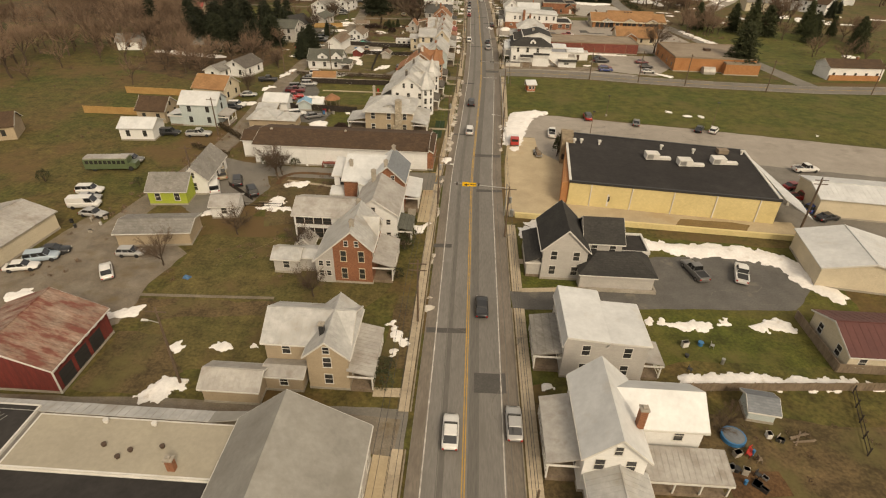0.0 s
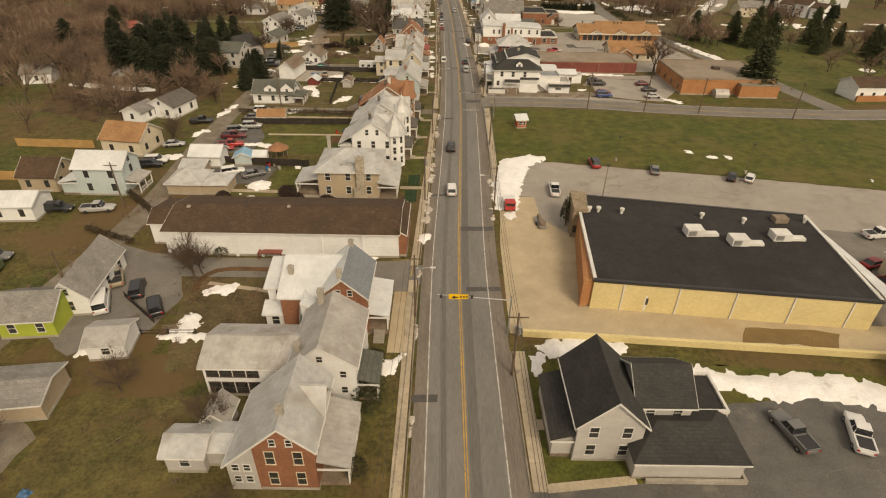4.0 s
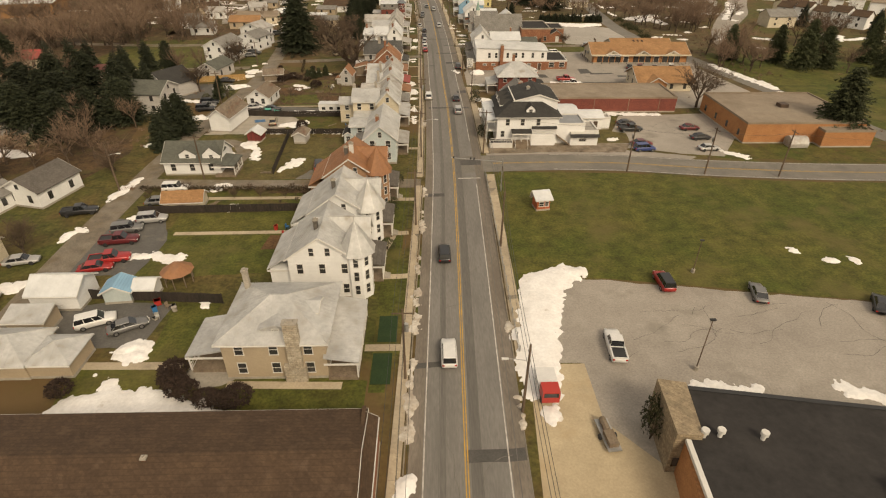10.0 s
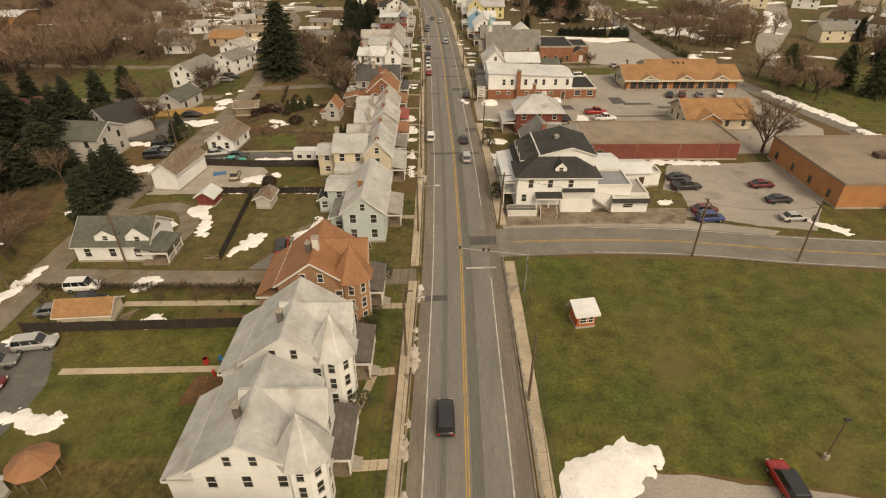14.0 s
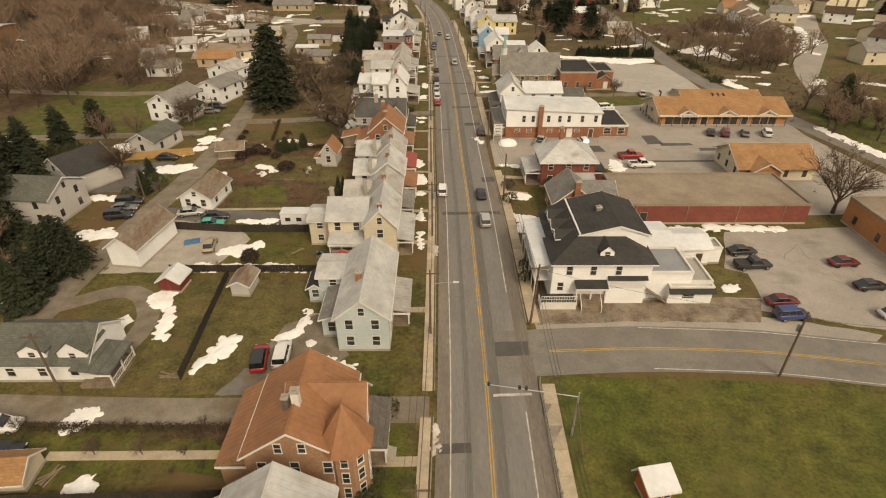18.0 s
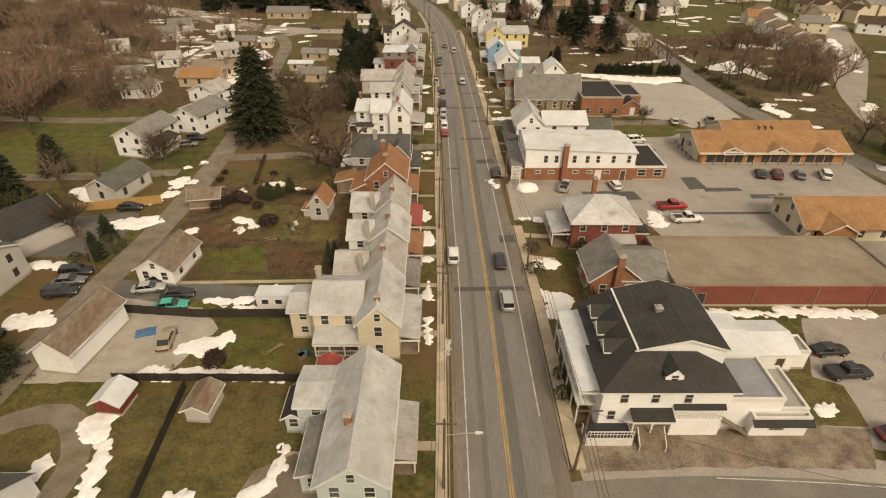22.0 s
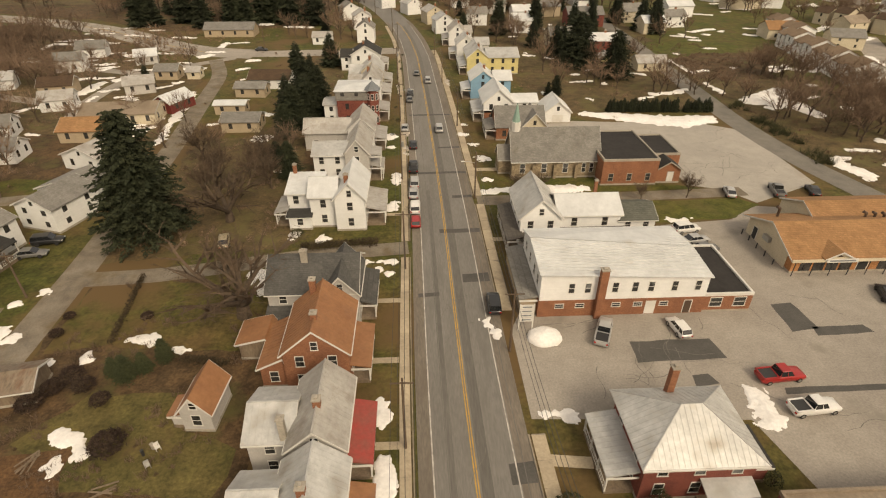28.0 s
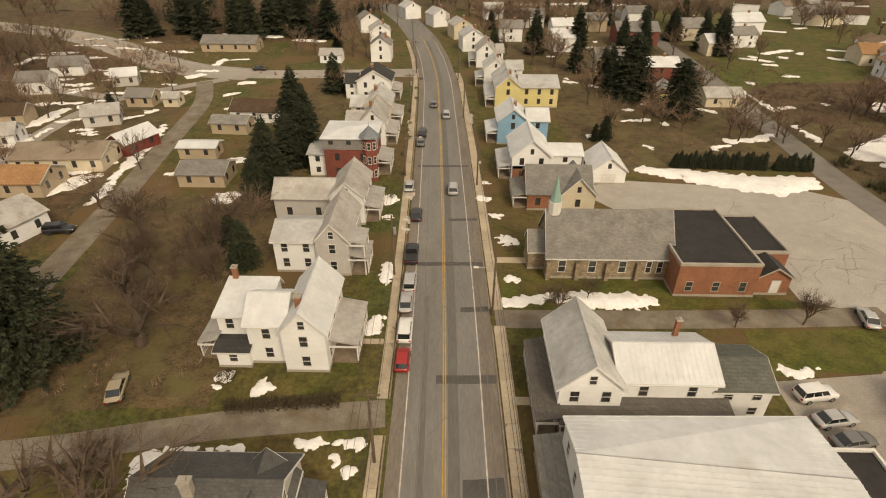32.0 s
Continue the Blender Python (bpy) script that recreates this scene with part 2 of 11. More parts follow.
M_LIME = mat("lime_green_siding", (0.36, 0.42, 0.055), (0.31, 0.36, 0.055), rough=0.7, bump=0.03, grain=0.07, pattern=("lap", 9.0, 0.16, (0.8, 0.8, 0.8)))
M_YBLOCK = mat("yellow_painted_block", (0.66, 0.54, 0.27), (0.59, 0.48, 0.235), scale=0.15, fine=2.5, rough=0.8, bump=0.06, grain=0.08, stain=(0.50, 0.40, 0.20), stain_scale=0.25, stain_at=(0.6, 0.8), pattern=("block", 0.41, 0.205, (0.85, 0.85, 0.85)))
M_BRICK = mat("red_brick", (0.27, 0.115, 0.06), (0.21, 0.088, 0.048), scale=0.5, fine=4, rough=0.85, bump=0.12, grain=0.18, pattern=("brick", 0.22, 0.078, (1.35, 1.5, 1.6)))
M_DBRICK = mat("dark_red_brick", (0.20, 0.058, 0.04), (0.155, 0.046, 0.033), scale=0.5, fine=4, rough=0.85, bump=0.12, grain=0.18, pattern=("brick", 0.22, 0.078, (1.3, 1.5, 1.6)))
M_KIOSK = mat("orange_red_paint", (0.42, 0.11, 0.045), rough=0.7, bump=0.05, grain=0.15)
M_TBRICK = mat("tan_brown_brick", (0.33, 0.19, 0.105), (0.27, 0.15, 0.085), scale=0.4, fine=4, rough=0.85, bump=0.12, grain=0.15, pattern=("brick", 0.22, 0.078, (1.2, 1.3, 1.4)))
M_OBRICK = mat("orange_brick", (0.40, 0.185, 0.075), (0.34, 0.15, 0.062), scale=0.4, fine=4, rough=0.85, bump=0.12, grain=0.15, pattern=("brick", 0.22, 0.078, (1.2, 1.3, 1.4)))
M_RUBBLE = mat("pale_rubble_stone", (0.47, 0.41, 0.32), (0.36, 0.30, 0.22), scale=1.4, fine=5, rough=0.9, bump=0.4, grain=0.3, pattern=("stone", 0.5, 0.28, (0.75, 0.72, 0.68)))
M_STONE = mat("field_stone", (0.34, 0.265, 0.17), (0.23, 0.175, 0.115), scale=1.2, fine=5, rough=0.9, bump=0.4, grain=0.3, pattern=("stone", 0.6, 0.3, (0.7, 0.7, 0.7)))
M_REDW = mat("barn_red_boards", (0.19, 0.038, 0.03), (0.13, 0.03, 0.024), scale=0.6, fine=4, rough=0.8, bump=0.1, stretch=(3, 3, 0.3), grain=0.25)
M_TRIM = mat("white_painted_trim", (0.64, 0.615, 0.565), (0.54, 0.515, 0.465), rough=0.6, bump=0.0, grain=0.08)
M_BTRIM = mat("brown_painted_trim", (0.10, 0.065, 0.045), rough=0.6, bump=0.0, grain=0.1)
M_CONC = mat("grey_concrete", (0.38, 0.34, 0.28), (0.30, 0.265, 0.215), scale=0.4, fine=4, rough=0.9, bump=0.15, grain=0.2)
M_WOOD = mat("weathered_boards", (0.24, 0.185, 0.13), (0.17, 0.125, 0.085), scale=0.8, fine=5, rough=0.9, bump=0.2, stretch=(1, 1, 0.3), grain=0.3)
M_NEWWOOD = mat("yellow_cedar_fence", (0.42, 0.26, 0.10), (0.35, 0.21, 0.08), scale=0.6, fine=4, rough=0.85, bump=0.15, grain=0.2)
M_FENCE = mat("dark_weathered_fence", (0.046, 0.035, 0.027), (0.03, 0.024, 0.019), scale=0.8, fine=5, rough=0.9, bump=0.2, stretch=(1, 1, 0.3), grain=0.35)
M_POLE = mat("creosoted_wood", (0.15, 0.105, 0.07), (0.10, 0.07, 0.048), scale=1.0, fine=6, rough=0.9, bump=0.3, stretch=(2, 2, 0.3), grain=0.3)

# roofs
M_METAL = mat("galvanised_roof", (0.54, 0.53, 0.50), (0.43, 0.42, 0.395), scale=0.22, fine=1.6, rough=0.5, metal=0.25, bump=0.04, stain=(0.30, 0.27, 0.225), stain_scale=0.4, stain_at=(0.53, 0.74), grain=0.18, vary=0.06, mid=0.1)
M_METAL2 = mat("weathered_tin_roof", (0.44, 0.415, 0.375), (0.345, 0.32, 0.285), scale=0.3, fine=1.8, rough=0.55, metal=0.2, bump=0.04, stain=(0.25, 0.215, 0.175), stain_scale=0.4, stain_at=(0.52, 0.75), grain=0.15, vary=0.06)
M_HALL = mat("dull_grey_hall_roof", (0.31, 0.295, 0.26), (0.255, 0.24, 0.21), scale=0.15, fine=1.8, rough=0.6, metal=0.15, bump=0.04, stain=(0.22, 0.205, 0.175), stain_scale=0.2, stain_at=(0.52, 0.72), grain=0.12, mid=0.1)
M_METAL3 = mat("bright_white_tin_roof", (0.62, 0.62, 0.60), (0.52, 0.52, 0.505), scale=0.3, fine=1.5, rough=0.5, metal=0.1, bump=0.03, stain=(0.48, 0.44, 0.385), stain_scale=0.35, stain_at=(0.6, 0.85), grain=0.08, vary=0.04)
M_SLATE = mat("blue_grey_roof", (0.20, 0.215, 0.225), (0.165, 0.175, 0.185), scale=0.3, fine=3, rough=0.7, bump=0.1, grain=0.15, pattern=("s", 0.4, 0.14, (0.8, 0.8, 0.8)))
M_SHING = mat("grey_shingles", (0.235, 0.22, 0.195), (0.18, 0.168, 0.148), scale=0.5, fine=4, rough=0.9, bump=0.2, grain=0.25, stain=(0.15, 0.135, 0.11), stain_scale=0.4, stain_at=(0.58, 0.75), pattern=("s", 0.5, 0.16, (0.82, 0.82, 0.82)), vary=0.12)
M_GREYBR = mat("grey_brown_shingles", (0.135, 0.118, 0.10), (0.105, 0.092, 0.078), scale=0.4, fine=4, rough=0.9, bump=0.2, grain=0.25, pattern=("s", 0.5, 0.16, (0.82, 0.82, 0.82)))
M_DARK = mat("charcoal_shingles", (0.049, 0.046, 0.041), (0.036, 0.034, 0.031), scale=0.4, fine=4, rough=0.9, bump=0.2, grain=0.25, pattern=("s", 0.5, 0.16, (0.75, 0.75, 0.75)), vary=0.08)
M_BROWN = mat("brown_shingles", (0.088, 0.054, 0.031), (0.068, 0.042, 0.025), scale=0.35, fine=3.5, rough=0.9, bump=0.25, grain=0.25, stain=(0.105, 0.068, 0.043), stain_scale=0.6, stain_at=(0.55, 0.75), pattern=("s", 0.45, 0.12, (0.82, 0.82, 0.82)))
M_GREENR = mat("green_shingles", (0.122, 0.122, 0.098), (0.095, 0.096, 0.078), scale=0.4, fine=4, rough=0.9, bump=0.2, grain=0.25, pattern=("s", 0.5, 0.16, (0.75, 0.75, 0.75)))
M_TERRA = mat("rust_brown_metal_roof", (0.31, 0.15, 0.072), (0.25, 0.118, 0.058), scale=0.3, fine=2, rough=0.6, metal=0.05, bump=0.05, stain=(0.21, 0.11, 0.062), stain_scale=0.4, stain_at=(0.56, 0.75), grain=0.15)
M_ORANGE = mat("tan_orange_shingles", (0.34, 0.185, 0.085), (0.27, 0.145, 0.066), scale=0.3, fine=3.5, rough=0.9, bump=0.2, grain=0.18, pattern=("s", 0.5, 0.16, (0.8, 0.8, 0.8)))
M_RUST = mat("rusted_corrugated_roof", (0.255, 0.205, 0.155), (0.17, 0.125, 0.085), scale=0.4, stretch=(1, 0.35, 1), fine=3, rough=0.75, metal=0.1, bump=0.1, stain=(0.15, 0.085, 0.052), stain_scale=0.5, stain_at=(0.52, 0.66), grain=0.35)
M_BARNTIN = mat("barn_red_streaked_tin", (0.33, 0.24, 0.185), (0.22, 0.105, 0.07), scale=0.5, fine=3, rough=0.75, metal=0.1, bump=0.1, stretch=(0.45, 1.6, 1), stain=(0.17, 0.06, 0.045), stain_scale=0.5, stain_at=(0.52, 0.62), grain=0.35, mid=0.3)
M_FLATP = mat("pale_beige_membrane_roof", (0.37, 0.33, 0.25), (0.32, 0.285, 0.22), scale=0.12, fine=2, rough=0.8, bump=0.04, stain=(0.28, 0.25, 0.19), stain_scale=0.2, stain_at=(0.56, 0.75), grain=0.1)
M_TANR = mat("tan_brown_shingles", (0.235, 0.165, 0.105), (0.19, 0.13, 0.085), scale=0.4, fine=4, rough=0.9, bump=0.2, grain=0.25, vary=0.15)
M_BLUETIN = mat("blue_grey_tin", (0.26, 0.265, 0.27), (0.21, 0.215, 0.22), scale=0.4, fine=4, rough=0.55, bump=0.1, grain=0.15, stain=(0.32, 0.315, 0.30), stain_scale=0.4, stain_at=(0.55, 0.75))
M_SLGREY = mat("dark_grey_shingles", (0.098, 0.094, 0.085), (0.075, 0.072, 0.066), scale=0.4, fine=4, rough=0.9, bump=0.2, grain=0.25, stain=(0.12, 0.112, 0.098), stain_scale=0.3, stain_at=(0.55, 0.75), pattern=("s", 0.5, 0.16, (0.8, 0.8, 0.8)))
M_FLATB = mat("black_membrane_roof", (0.033, 0.030, 0.028), (0.044, 0.040, 0.037), scale=0.09, fine=1.5, rough=0.85, bump=0.05, stain=(0.055, 0.05, 0.046), stain_scale=0.12, stain_at=(0.58, 0.85), grain=0.2, mid=0.15, spec=0.15)
M_FLATT = mat("tan_gravel_roof", (0.28, 0.225, 0.165), (0.225, 0.175, 0.125), scale=0.12, fine=3, rough=0.9, bump=0.15, stain=(0.18, 0.135, 0.095), stain_scale=0.15, stain_at=(0.55, 0.72), grain=0.2, mid=0.12)
M_FLATG = mat("grey_membrane_roof", (0.33, 0.305, 0.265), (0.28, 0.255, 0.22), scale=0.15, fine=2, rough=0.75, bump=0.05, stain=(0.24, 0.215, 0.18), stain_scale=0.2, stain_at=(0.55, 0.75), grain=0.12)
M_MAROON = mat("maroon_metal_roof", (0.115, 0.045, 0.038), (0.095, 0.038, 0.033), scale=0.3, fine=2, rough=0.55, bump=0.04, grain=0.12)
M_REDROOF = mat("faded_red_tin", (0.34, 0.055, 0.045), (0.26, 0.08, 0.06), scale=0.5, fine=2.5, rough=0.6, bump=0.04, grain=0.15)
M_COPPER = mat("copper_green_spire", (0.25, 0.36, 0.29), (0.2, 0.3, 0.25), rough=0.6, bump=0.05, grain=0.12)

M_PANE = glass("dark_window_glass", (0.052, 0.05, 0.047))
M_CARGLASS = glass("tinted_car_glass", (0.018, 0.02, 0.022), 0.05)
M_TYRE = plain("black_rubber", (0.022, 0.021, 0.02), 0.85)
M_RIM = plain("alloy_grey", (0.42, 0.41, 0.39), 0.35, 0.8)
M_STEEL = plain("galvanised_steel", (0.40, 0.39, 0.365), 0.45, 0.6)
M_BLACK = plain("black_plastic", (0.028, 0.027, 0.026), 0.6)
M_LENS = plain("clear_lamp_lens", (0.62, 0.60, 0.55), 0.15)
M_REDLENS = plain("red_lamp_lens", (0.38, 0.022, 0.018), 0.25)
M_SIGNY = plain("yellow_sign_paint", (0.80, 0.47, 0.012), 0.5)
M_BLUE = plain("blue_plastic", (0.035, 0.16, 0.33), 0.5)
M_REDP = plain("red_paint", (0.42, 0.035, 0.025), 0.45)
M_BARK = mat("grey_brown_bark", (0.105, 0.075, 0.052), (0.07, 0.05, 0.035), scale=1.0, fine=5, rough=0.95, bump=0.3, grain=0.3, vary=0.2)
# Far trees and woods take these paler twigs: paleness of distance put into the colour.
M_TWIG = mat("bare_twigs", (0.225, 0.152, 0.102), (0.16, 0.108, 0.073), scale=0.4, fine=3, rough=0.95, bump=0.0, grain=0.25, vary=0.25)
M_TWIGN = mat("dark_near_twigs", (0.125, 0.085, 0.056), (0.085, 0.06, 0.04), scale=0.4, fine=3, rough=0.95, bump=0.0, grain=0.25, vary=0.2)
M_NEEDLE = mat("spruce_needles", (0.021, 0.027, 0.013), (0.034, 0.038, 0.017), scale=0.7, fine=4, rough=0.9, bump=0.0, grain=0.45, vary=0.25)
M_PINE = mat("pine_needles", (0.054, 0.064, 0.027), (0.074, 0.080, 0.034), scale=0.7, fine=4, rough=0.9, bump=0.0, grain=0.45, vary=0.2)
M_BROWNLEAF = mat("brown_winter_leaves", (0.050, 0.030, 0.020), (0.034, 0.021, 0.015), scale=1.2, fine=6, rough=0.95, bump=0.4, grain=0.4)
M_SHRUB = mat("evergreen_shrub", (0.048, 0.054, 0.022), (0.07, 0.066, 0.028), scale=0.8, fine=5, rough=0.9, bump=0.3, grain=0.5, vary=0.25)

# ---- mesh helpers ----


class Mesh:
    """Plain lists of corners and faces for one part."""

    def __init__(self):
        self.v, self.f = [], []

    def add(self, verts, faces):
        k = len(self.v)
        self.v += [tuple(p) for p in verts]
        self.f += [tuple(i + k for i in f) for f in faces]
        return self

    def box(self, x0, y0, z0, x1, y1, z1):
        x0, x1, y0, y1, z0, z1 = min(x0, x1), max(x0, x1), min(y0, y1), max(y0, y1), min(z0, z1), max(z0, z1)
        return self.add([(x0, y0, z0), (x1, y0, z0), (x1, y1, z0), (x0, y1, z0), (x0, y0, z1), (x1, y0, z1), (x1, y1, z1), (x0, y1, z1)],
                        [(3, 2, 1, 0), (4, 5, 6, 7), (0, 1, 5, 4), (1, 2, 6, 5), (2, 3, 7, 6), (3, 0, 4, 7)])

    def slab(self, top, thick):
        """A sheet with thickness below the given corners, in order seen from above."""
        n = len(top)
        low = [(x, y, z - thick) for x, y, z in top]
        return self.add(list(top) + low, [tuple(range(n)), tuple(range(2 * n - 1, n - 1, -1))] + [(i, i + n, (i + 1) % n + n, (i + 1) % n) for i in range(n)])

    def beam(self, a, b, r, sides=4, r2=None):
        a, b = Vector(a), Vector(b)
        q = (b - a).to_track_quat("Z", "Y")
        r2 = r if r2 is None else r2
        ring = [(math.cos(2 * math.pi * (i + 0.5) / sides), math.sin(2 * math.pi * (i + 0.5) / sides)) for i in range(sides)]
        vs = [a + q @ Vector((c * r, s * r, 0)) for c, s in ring] + [b + q @ Vector((c * r2, s * r2, 0)) for c, s in ring]
        fs = [(i, (i + 1) % sides, (i + 1) % sides + sides, i + sides) for i in range(sides)]
        return self.add(vs, fs + [tuple(range(sides - 1, -1, -1)), tuple(range(sides, 2 * sides))])

    def data(self, name, material, smooth=False):
        me = bpy.data.meshes.new(name)
        me.from_pydata(self.v, [], self.f)
        me.materials.append(material)
        if smooth:
            me.polygons.foreach_set("use_smooth", [True] * len(me.polygons))
        me.update()
        return me


def part(name, mesh, material, parent, label="", smooth=False):
    ob = new(name, mesh.data(name, material, smooth) if isinstance(mesh, Mesh) else mesh)
    ob.parent = parent
    if label:
        ob["label"] = label
    return ob


def thing(name, label, category, x=0.0, y=0.0, z=0.0, rz=0.0, group="", kind=""):
    ob = new(name)
    ob.empty_display_size = 0.3
    ob.matrix_basis = pose(x, y, z, 0, 0, rz)
    return tagged(ob, label, category, group, kind)


def solid(name, mesh, material, label, category, group="", kind="", smooth=False):
    return tagged(new(name, mesh.data(name, material, smooth)), label, category, group, kind)


def wobble(x, y, s=1.0):
    return noise.noise(Vector((x * s, y * s, 3.7)))

# ---- houses ----
WIN = {}


def window_data(w, h, frame_mat):
    key = (round(w, 2), round(h, 2), frame_mat.name)
    if key not in WIN:
        fr = Mesh()
        t = 0.07
        fr.box(-w / 2 - t, -0.05, h, w / 2 + t, 0.0, h + t * 1.4)
        fr.box(-w / 2 - t * 1.5, -0.10, -t, w / 2 + t * 1.5, 0.0, 0)
        fr.box(-w / 2 - t, -0.05, 0, -w / 2, 0, h).box(w / 2, -0.05, 0, w / 2 + t, 0, h)
        fr.box(-w / 2, -0.045, h / 2 - 0.03, w / 2, 0, h / 2 + 0.03)
        gl = Mesh().box(-w / 2, -0.018, 0, w / 2, 0, h)
        WIN[key] = (fr.data("window", frame_mat), gl.data("pane", M_PANE))
    return WIN[key]


FACE = {"S": 0.0, "E": 90.0, "N": 180.0, "W": 270.0}


class House:
    """One building: an Empty at its base with wings, roofs, porches, windows under it."""

    def __init__(self, name, label, category, x, y, rz=0.0, trim=None, group=""):
        self.o = thing(name, label, category, x, y, 0, rz, group)
        self.x, self.y, self.trim = x, y, trim or M_TRIM
        self.far = y > 318 or x > 58 or x < -58

    def p(self, name, mesh, material, label="", parent=None, smooth=False):
        mesh.v = [(a - self.x, b - self.y, c) for a, b, c in mesh.v]
        return part(name, mesh, material, parent or self.o, label, smooth)

    def window(self, x, y, z, face="S", w=0.9, h=1.45, frame_mat=None):
        fr, gl = window_data(w, h, frame_mat or self.trim)
        ob = new("window", fr)
        ob.parent = self.o
        ob.matrix_basis = pose(x - self.x, y - self.y, z, 0, 0, FACE[face])
        if self.far:
            ob.data = gl
        else:
            g = new("pane", gl)
            g.parent = ob
        return ob

    def door(self, x, y, z=0.1, face="S", w=1.0, h=2.05, material=None):
        m = Mesh().box(-w / 2 - 0.1, -0.05, 0, -w / 2, 0, h + 0.1).box(w / 2, -0.05, 0, w / 2 + 0.1, 0, h + 0.1).box(-w / 2, -0.05, h, w / 2, 0, h + 0.1)
        d = part("door", m, self.trim, self.o)
        d.matrix_basis = pose(x - self.x, y - self.y, z, 0, 0, FACE[face])
        part("door_leaf", Mesh().box(-w / 2, -0.03, 0, w / 2, 0, h), material or M_TRIM, d)
        return d

    def garage_door(self, x, y, face="S", w=2.6, h=2.2, material=None):
        m = Mesh()
        for i in range(4):
            m.box(-w / 2, -0.04, i * h / 4 + 0.01, w / 2, 0, (i + 1) * h / 4 - 0.02)
        d = part("garage_door", m, material or M_TRIM, self.o)
        d.matrix_basis = pose(x - self.x, y - self.y, 0.05, 0, 0, FACE[face])
        return d

    def windows(self, x0, y0, x1, y1, eave, faces="SEW", z0=0.0, storeys=None, step=3.1, w=0.9, h=1.45, attic=0, axis="x", start=1.0):
        if self.x > 150 or self.x < -120 or self.y > 440:
            faces, step = "S" if self.y < 480 and abs(self.x) < 200 else "", 4.5
        n = storeys or (1 if eave - z0 < 4.3 else 2 if eave - z0 < 7.4 else 3)
        pitch = (eave - z0 - 0.25) / n
        for f in faces:
            a, b = (x0, x1) if f in "SN" else (y0, y1)
            k = max(1, int((b - a - 0.8) / (min(step, 2.3) if f == "S" and not self.far and b - a < 7.2 else step)))
            for s in range(n):
                for i in range(k):
                    u = a + (b - a) * (i + 0.5) / k
                    z = z0 + start + s * pitch
                    hh = min(h, pitch - 1.15)
                    px, py = {"S": (u, y0), "N": (u, y1), "E": (x1, u), "W": (x0, u)}[f]
                    self.window(px, py, z, f, w, hh)

    def wing(self, x0, y0, x1, y1, eave, ridge, axis="y", wall=None, roof=None, z0=0.0, over=0.35, hip=0.0, seam=0.0, win="SEW", storeys=None,
             attic=True, step=3.1, ridge_at=0.5, roof_label="", wall_label="", base=True, w=0.9, h=1.45, trim=True, roof2=None, eave0=None):
        """A block with a gable (axis: the way the ridge runs), hip or flat roof (ridge <= eave)."""
        wall, roof = wall or M_WHITE, roof or M_METAL
        L = lambda a, b, c: (a, b, c)  # noqa: E731
        swap = axis == "x"

        def P(a, b, c):  # a across the ridge, b along it
            return (b, a, c) if swap else (a, b, c)

        a0, a1, b0, b1 = (y0, y1, x0, x1) if swap else (x0, x1, y0, y1)
        am = a0 + (a1 - a0) * ridge_at
        flat = ridge <= eave
        m = Mesh()
        if flat:
            m.box(x0, y0, z0, x1, y1, eave)
        else:
            gable = ridge if not hip else eave
            top = [(a0, eave if eave0 is None else eave0), (am, gable), (a1, eave)] if not hip else [(a0, eave), (a1, eave)]
            prof = [(a0, z0), *top, (a1, z0)]
            k = len(prof)
            vs = [P(a, b0, c) for a, c in prof] + [P(a, b1, c) for a, c in prof]
            fs = [tuple(range(k)), tuple(range(2 * k - 1, k - 1, -1))] + [(i, i + k, (i + 1) % k + k, (i + 1) % k) for i in range(k)]
            if swap:
                fs = [tuple(reversed(f)) for f in fs]
            m.add(vs, fs)
        walls = self.p("wall", m, wall, wall_label)
        if base and z0 < 0.1:
            self.p("foundation", Mesh().box(x0 - 0.05, y0 - 0.05, 0, x1 + 0.05, y1 + 0.05, 0.35), M_CONC)
        if flat:
            r = Mesh()
            r.box(x0 + 0.25, y0 + 0.25, eave, x1 - 0.25, y1 - 0.25, eave + 0.06)
            self.p("roof", r, roof, roof_label)
            c = Mesh()
            e2 = eave + 0.35
            c.box(x0 - 0.05, y0 - 0.05, eave - 0.1, x1 + 0.05, y0 + 0.25, e2).box(x0 - 0.05, y1 - 0.25, eave - 0.1, x1 + 0.05, y1 + 0.05, e2)
            c.box(x0 - 0.05, y0 + 0.25, eave - 0.1, x0 + 0.25, y1 - 0.25, e2).box(x1 - 0.25, y0 + 0.25, eave - 0.1, x1 + 0.05, y1 - 0.25, e2)
            self.p("parapet", c, self.trim)
        else:
            o, t = over, 0.14
            low = eave if eave0 is None else eave0
            sl0, sl1 = (ridge - low) / (am - a0), (ridge - eave) / (a1 - am)
            e0, e1 = low - o * sl0 + t, eave - o * sl1 + t
            rib = Mesh()
            slopes = []
            if not hip:
                for quad in (((a0 - o, b0 - o, e0), (am, b0 - o, ridge + t), (am, b1 + o, ridge + t), (a0 - o, b1 + o, e0)), ((am, b0 - o, ridge + t), (a1 + o, b0 - o, e1), (a1 + o, b1 + o, e1), (am, b1 + o, ridge + t))):
                    slopes.append([P(*q) for q in quad][:: -1 if swap else 1])
                if seam:
                    n = int((b1 - b0 + 2 * o) / seam)
                    for i in range(n + 1):
                        b = b0 - o + 0.03 + (b1 - b0 + 2 * o - 0.06) * i / n
                        for aa, ee in ((a0 - o, e0), (a1 + o, e1)):
                            rib.beam(P(aa, b, ee + 0.005), P(am, b, ridge + t + 0.005), 0.032)
                    rib.beam(P(am, b0 - o, ridge + t + 0.02), P(am, b1 + o, ridge + t + 0.02), 0.1)
            else:
                ez = min(e0, e1)
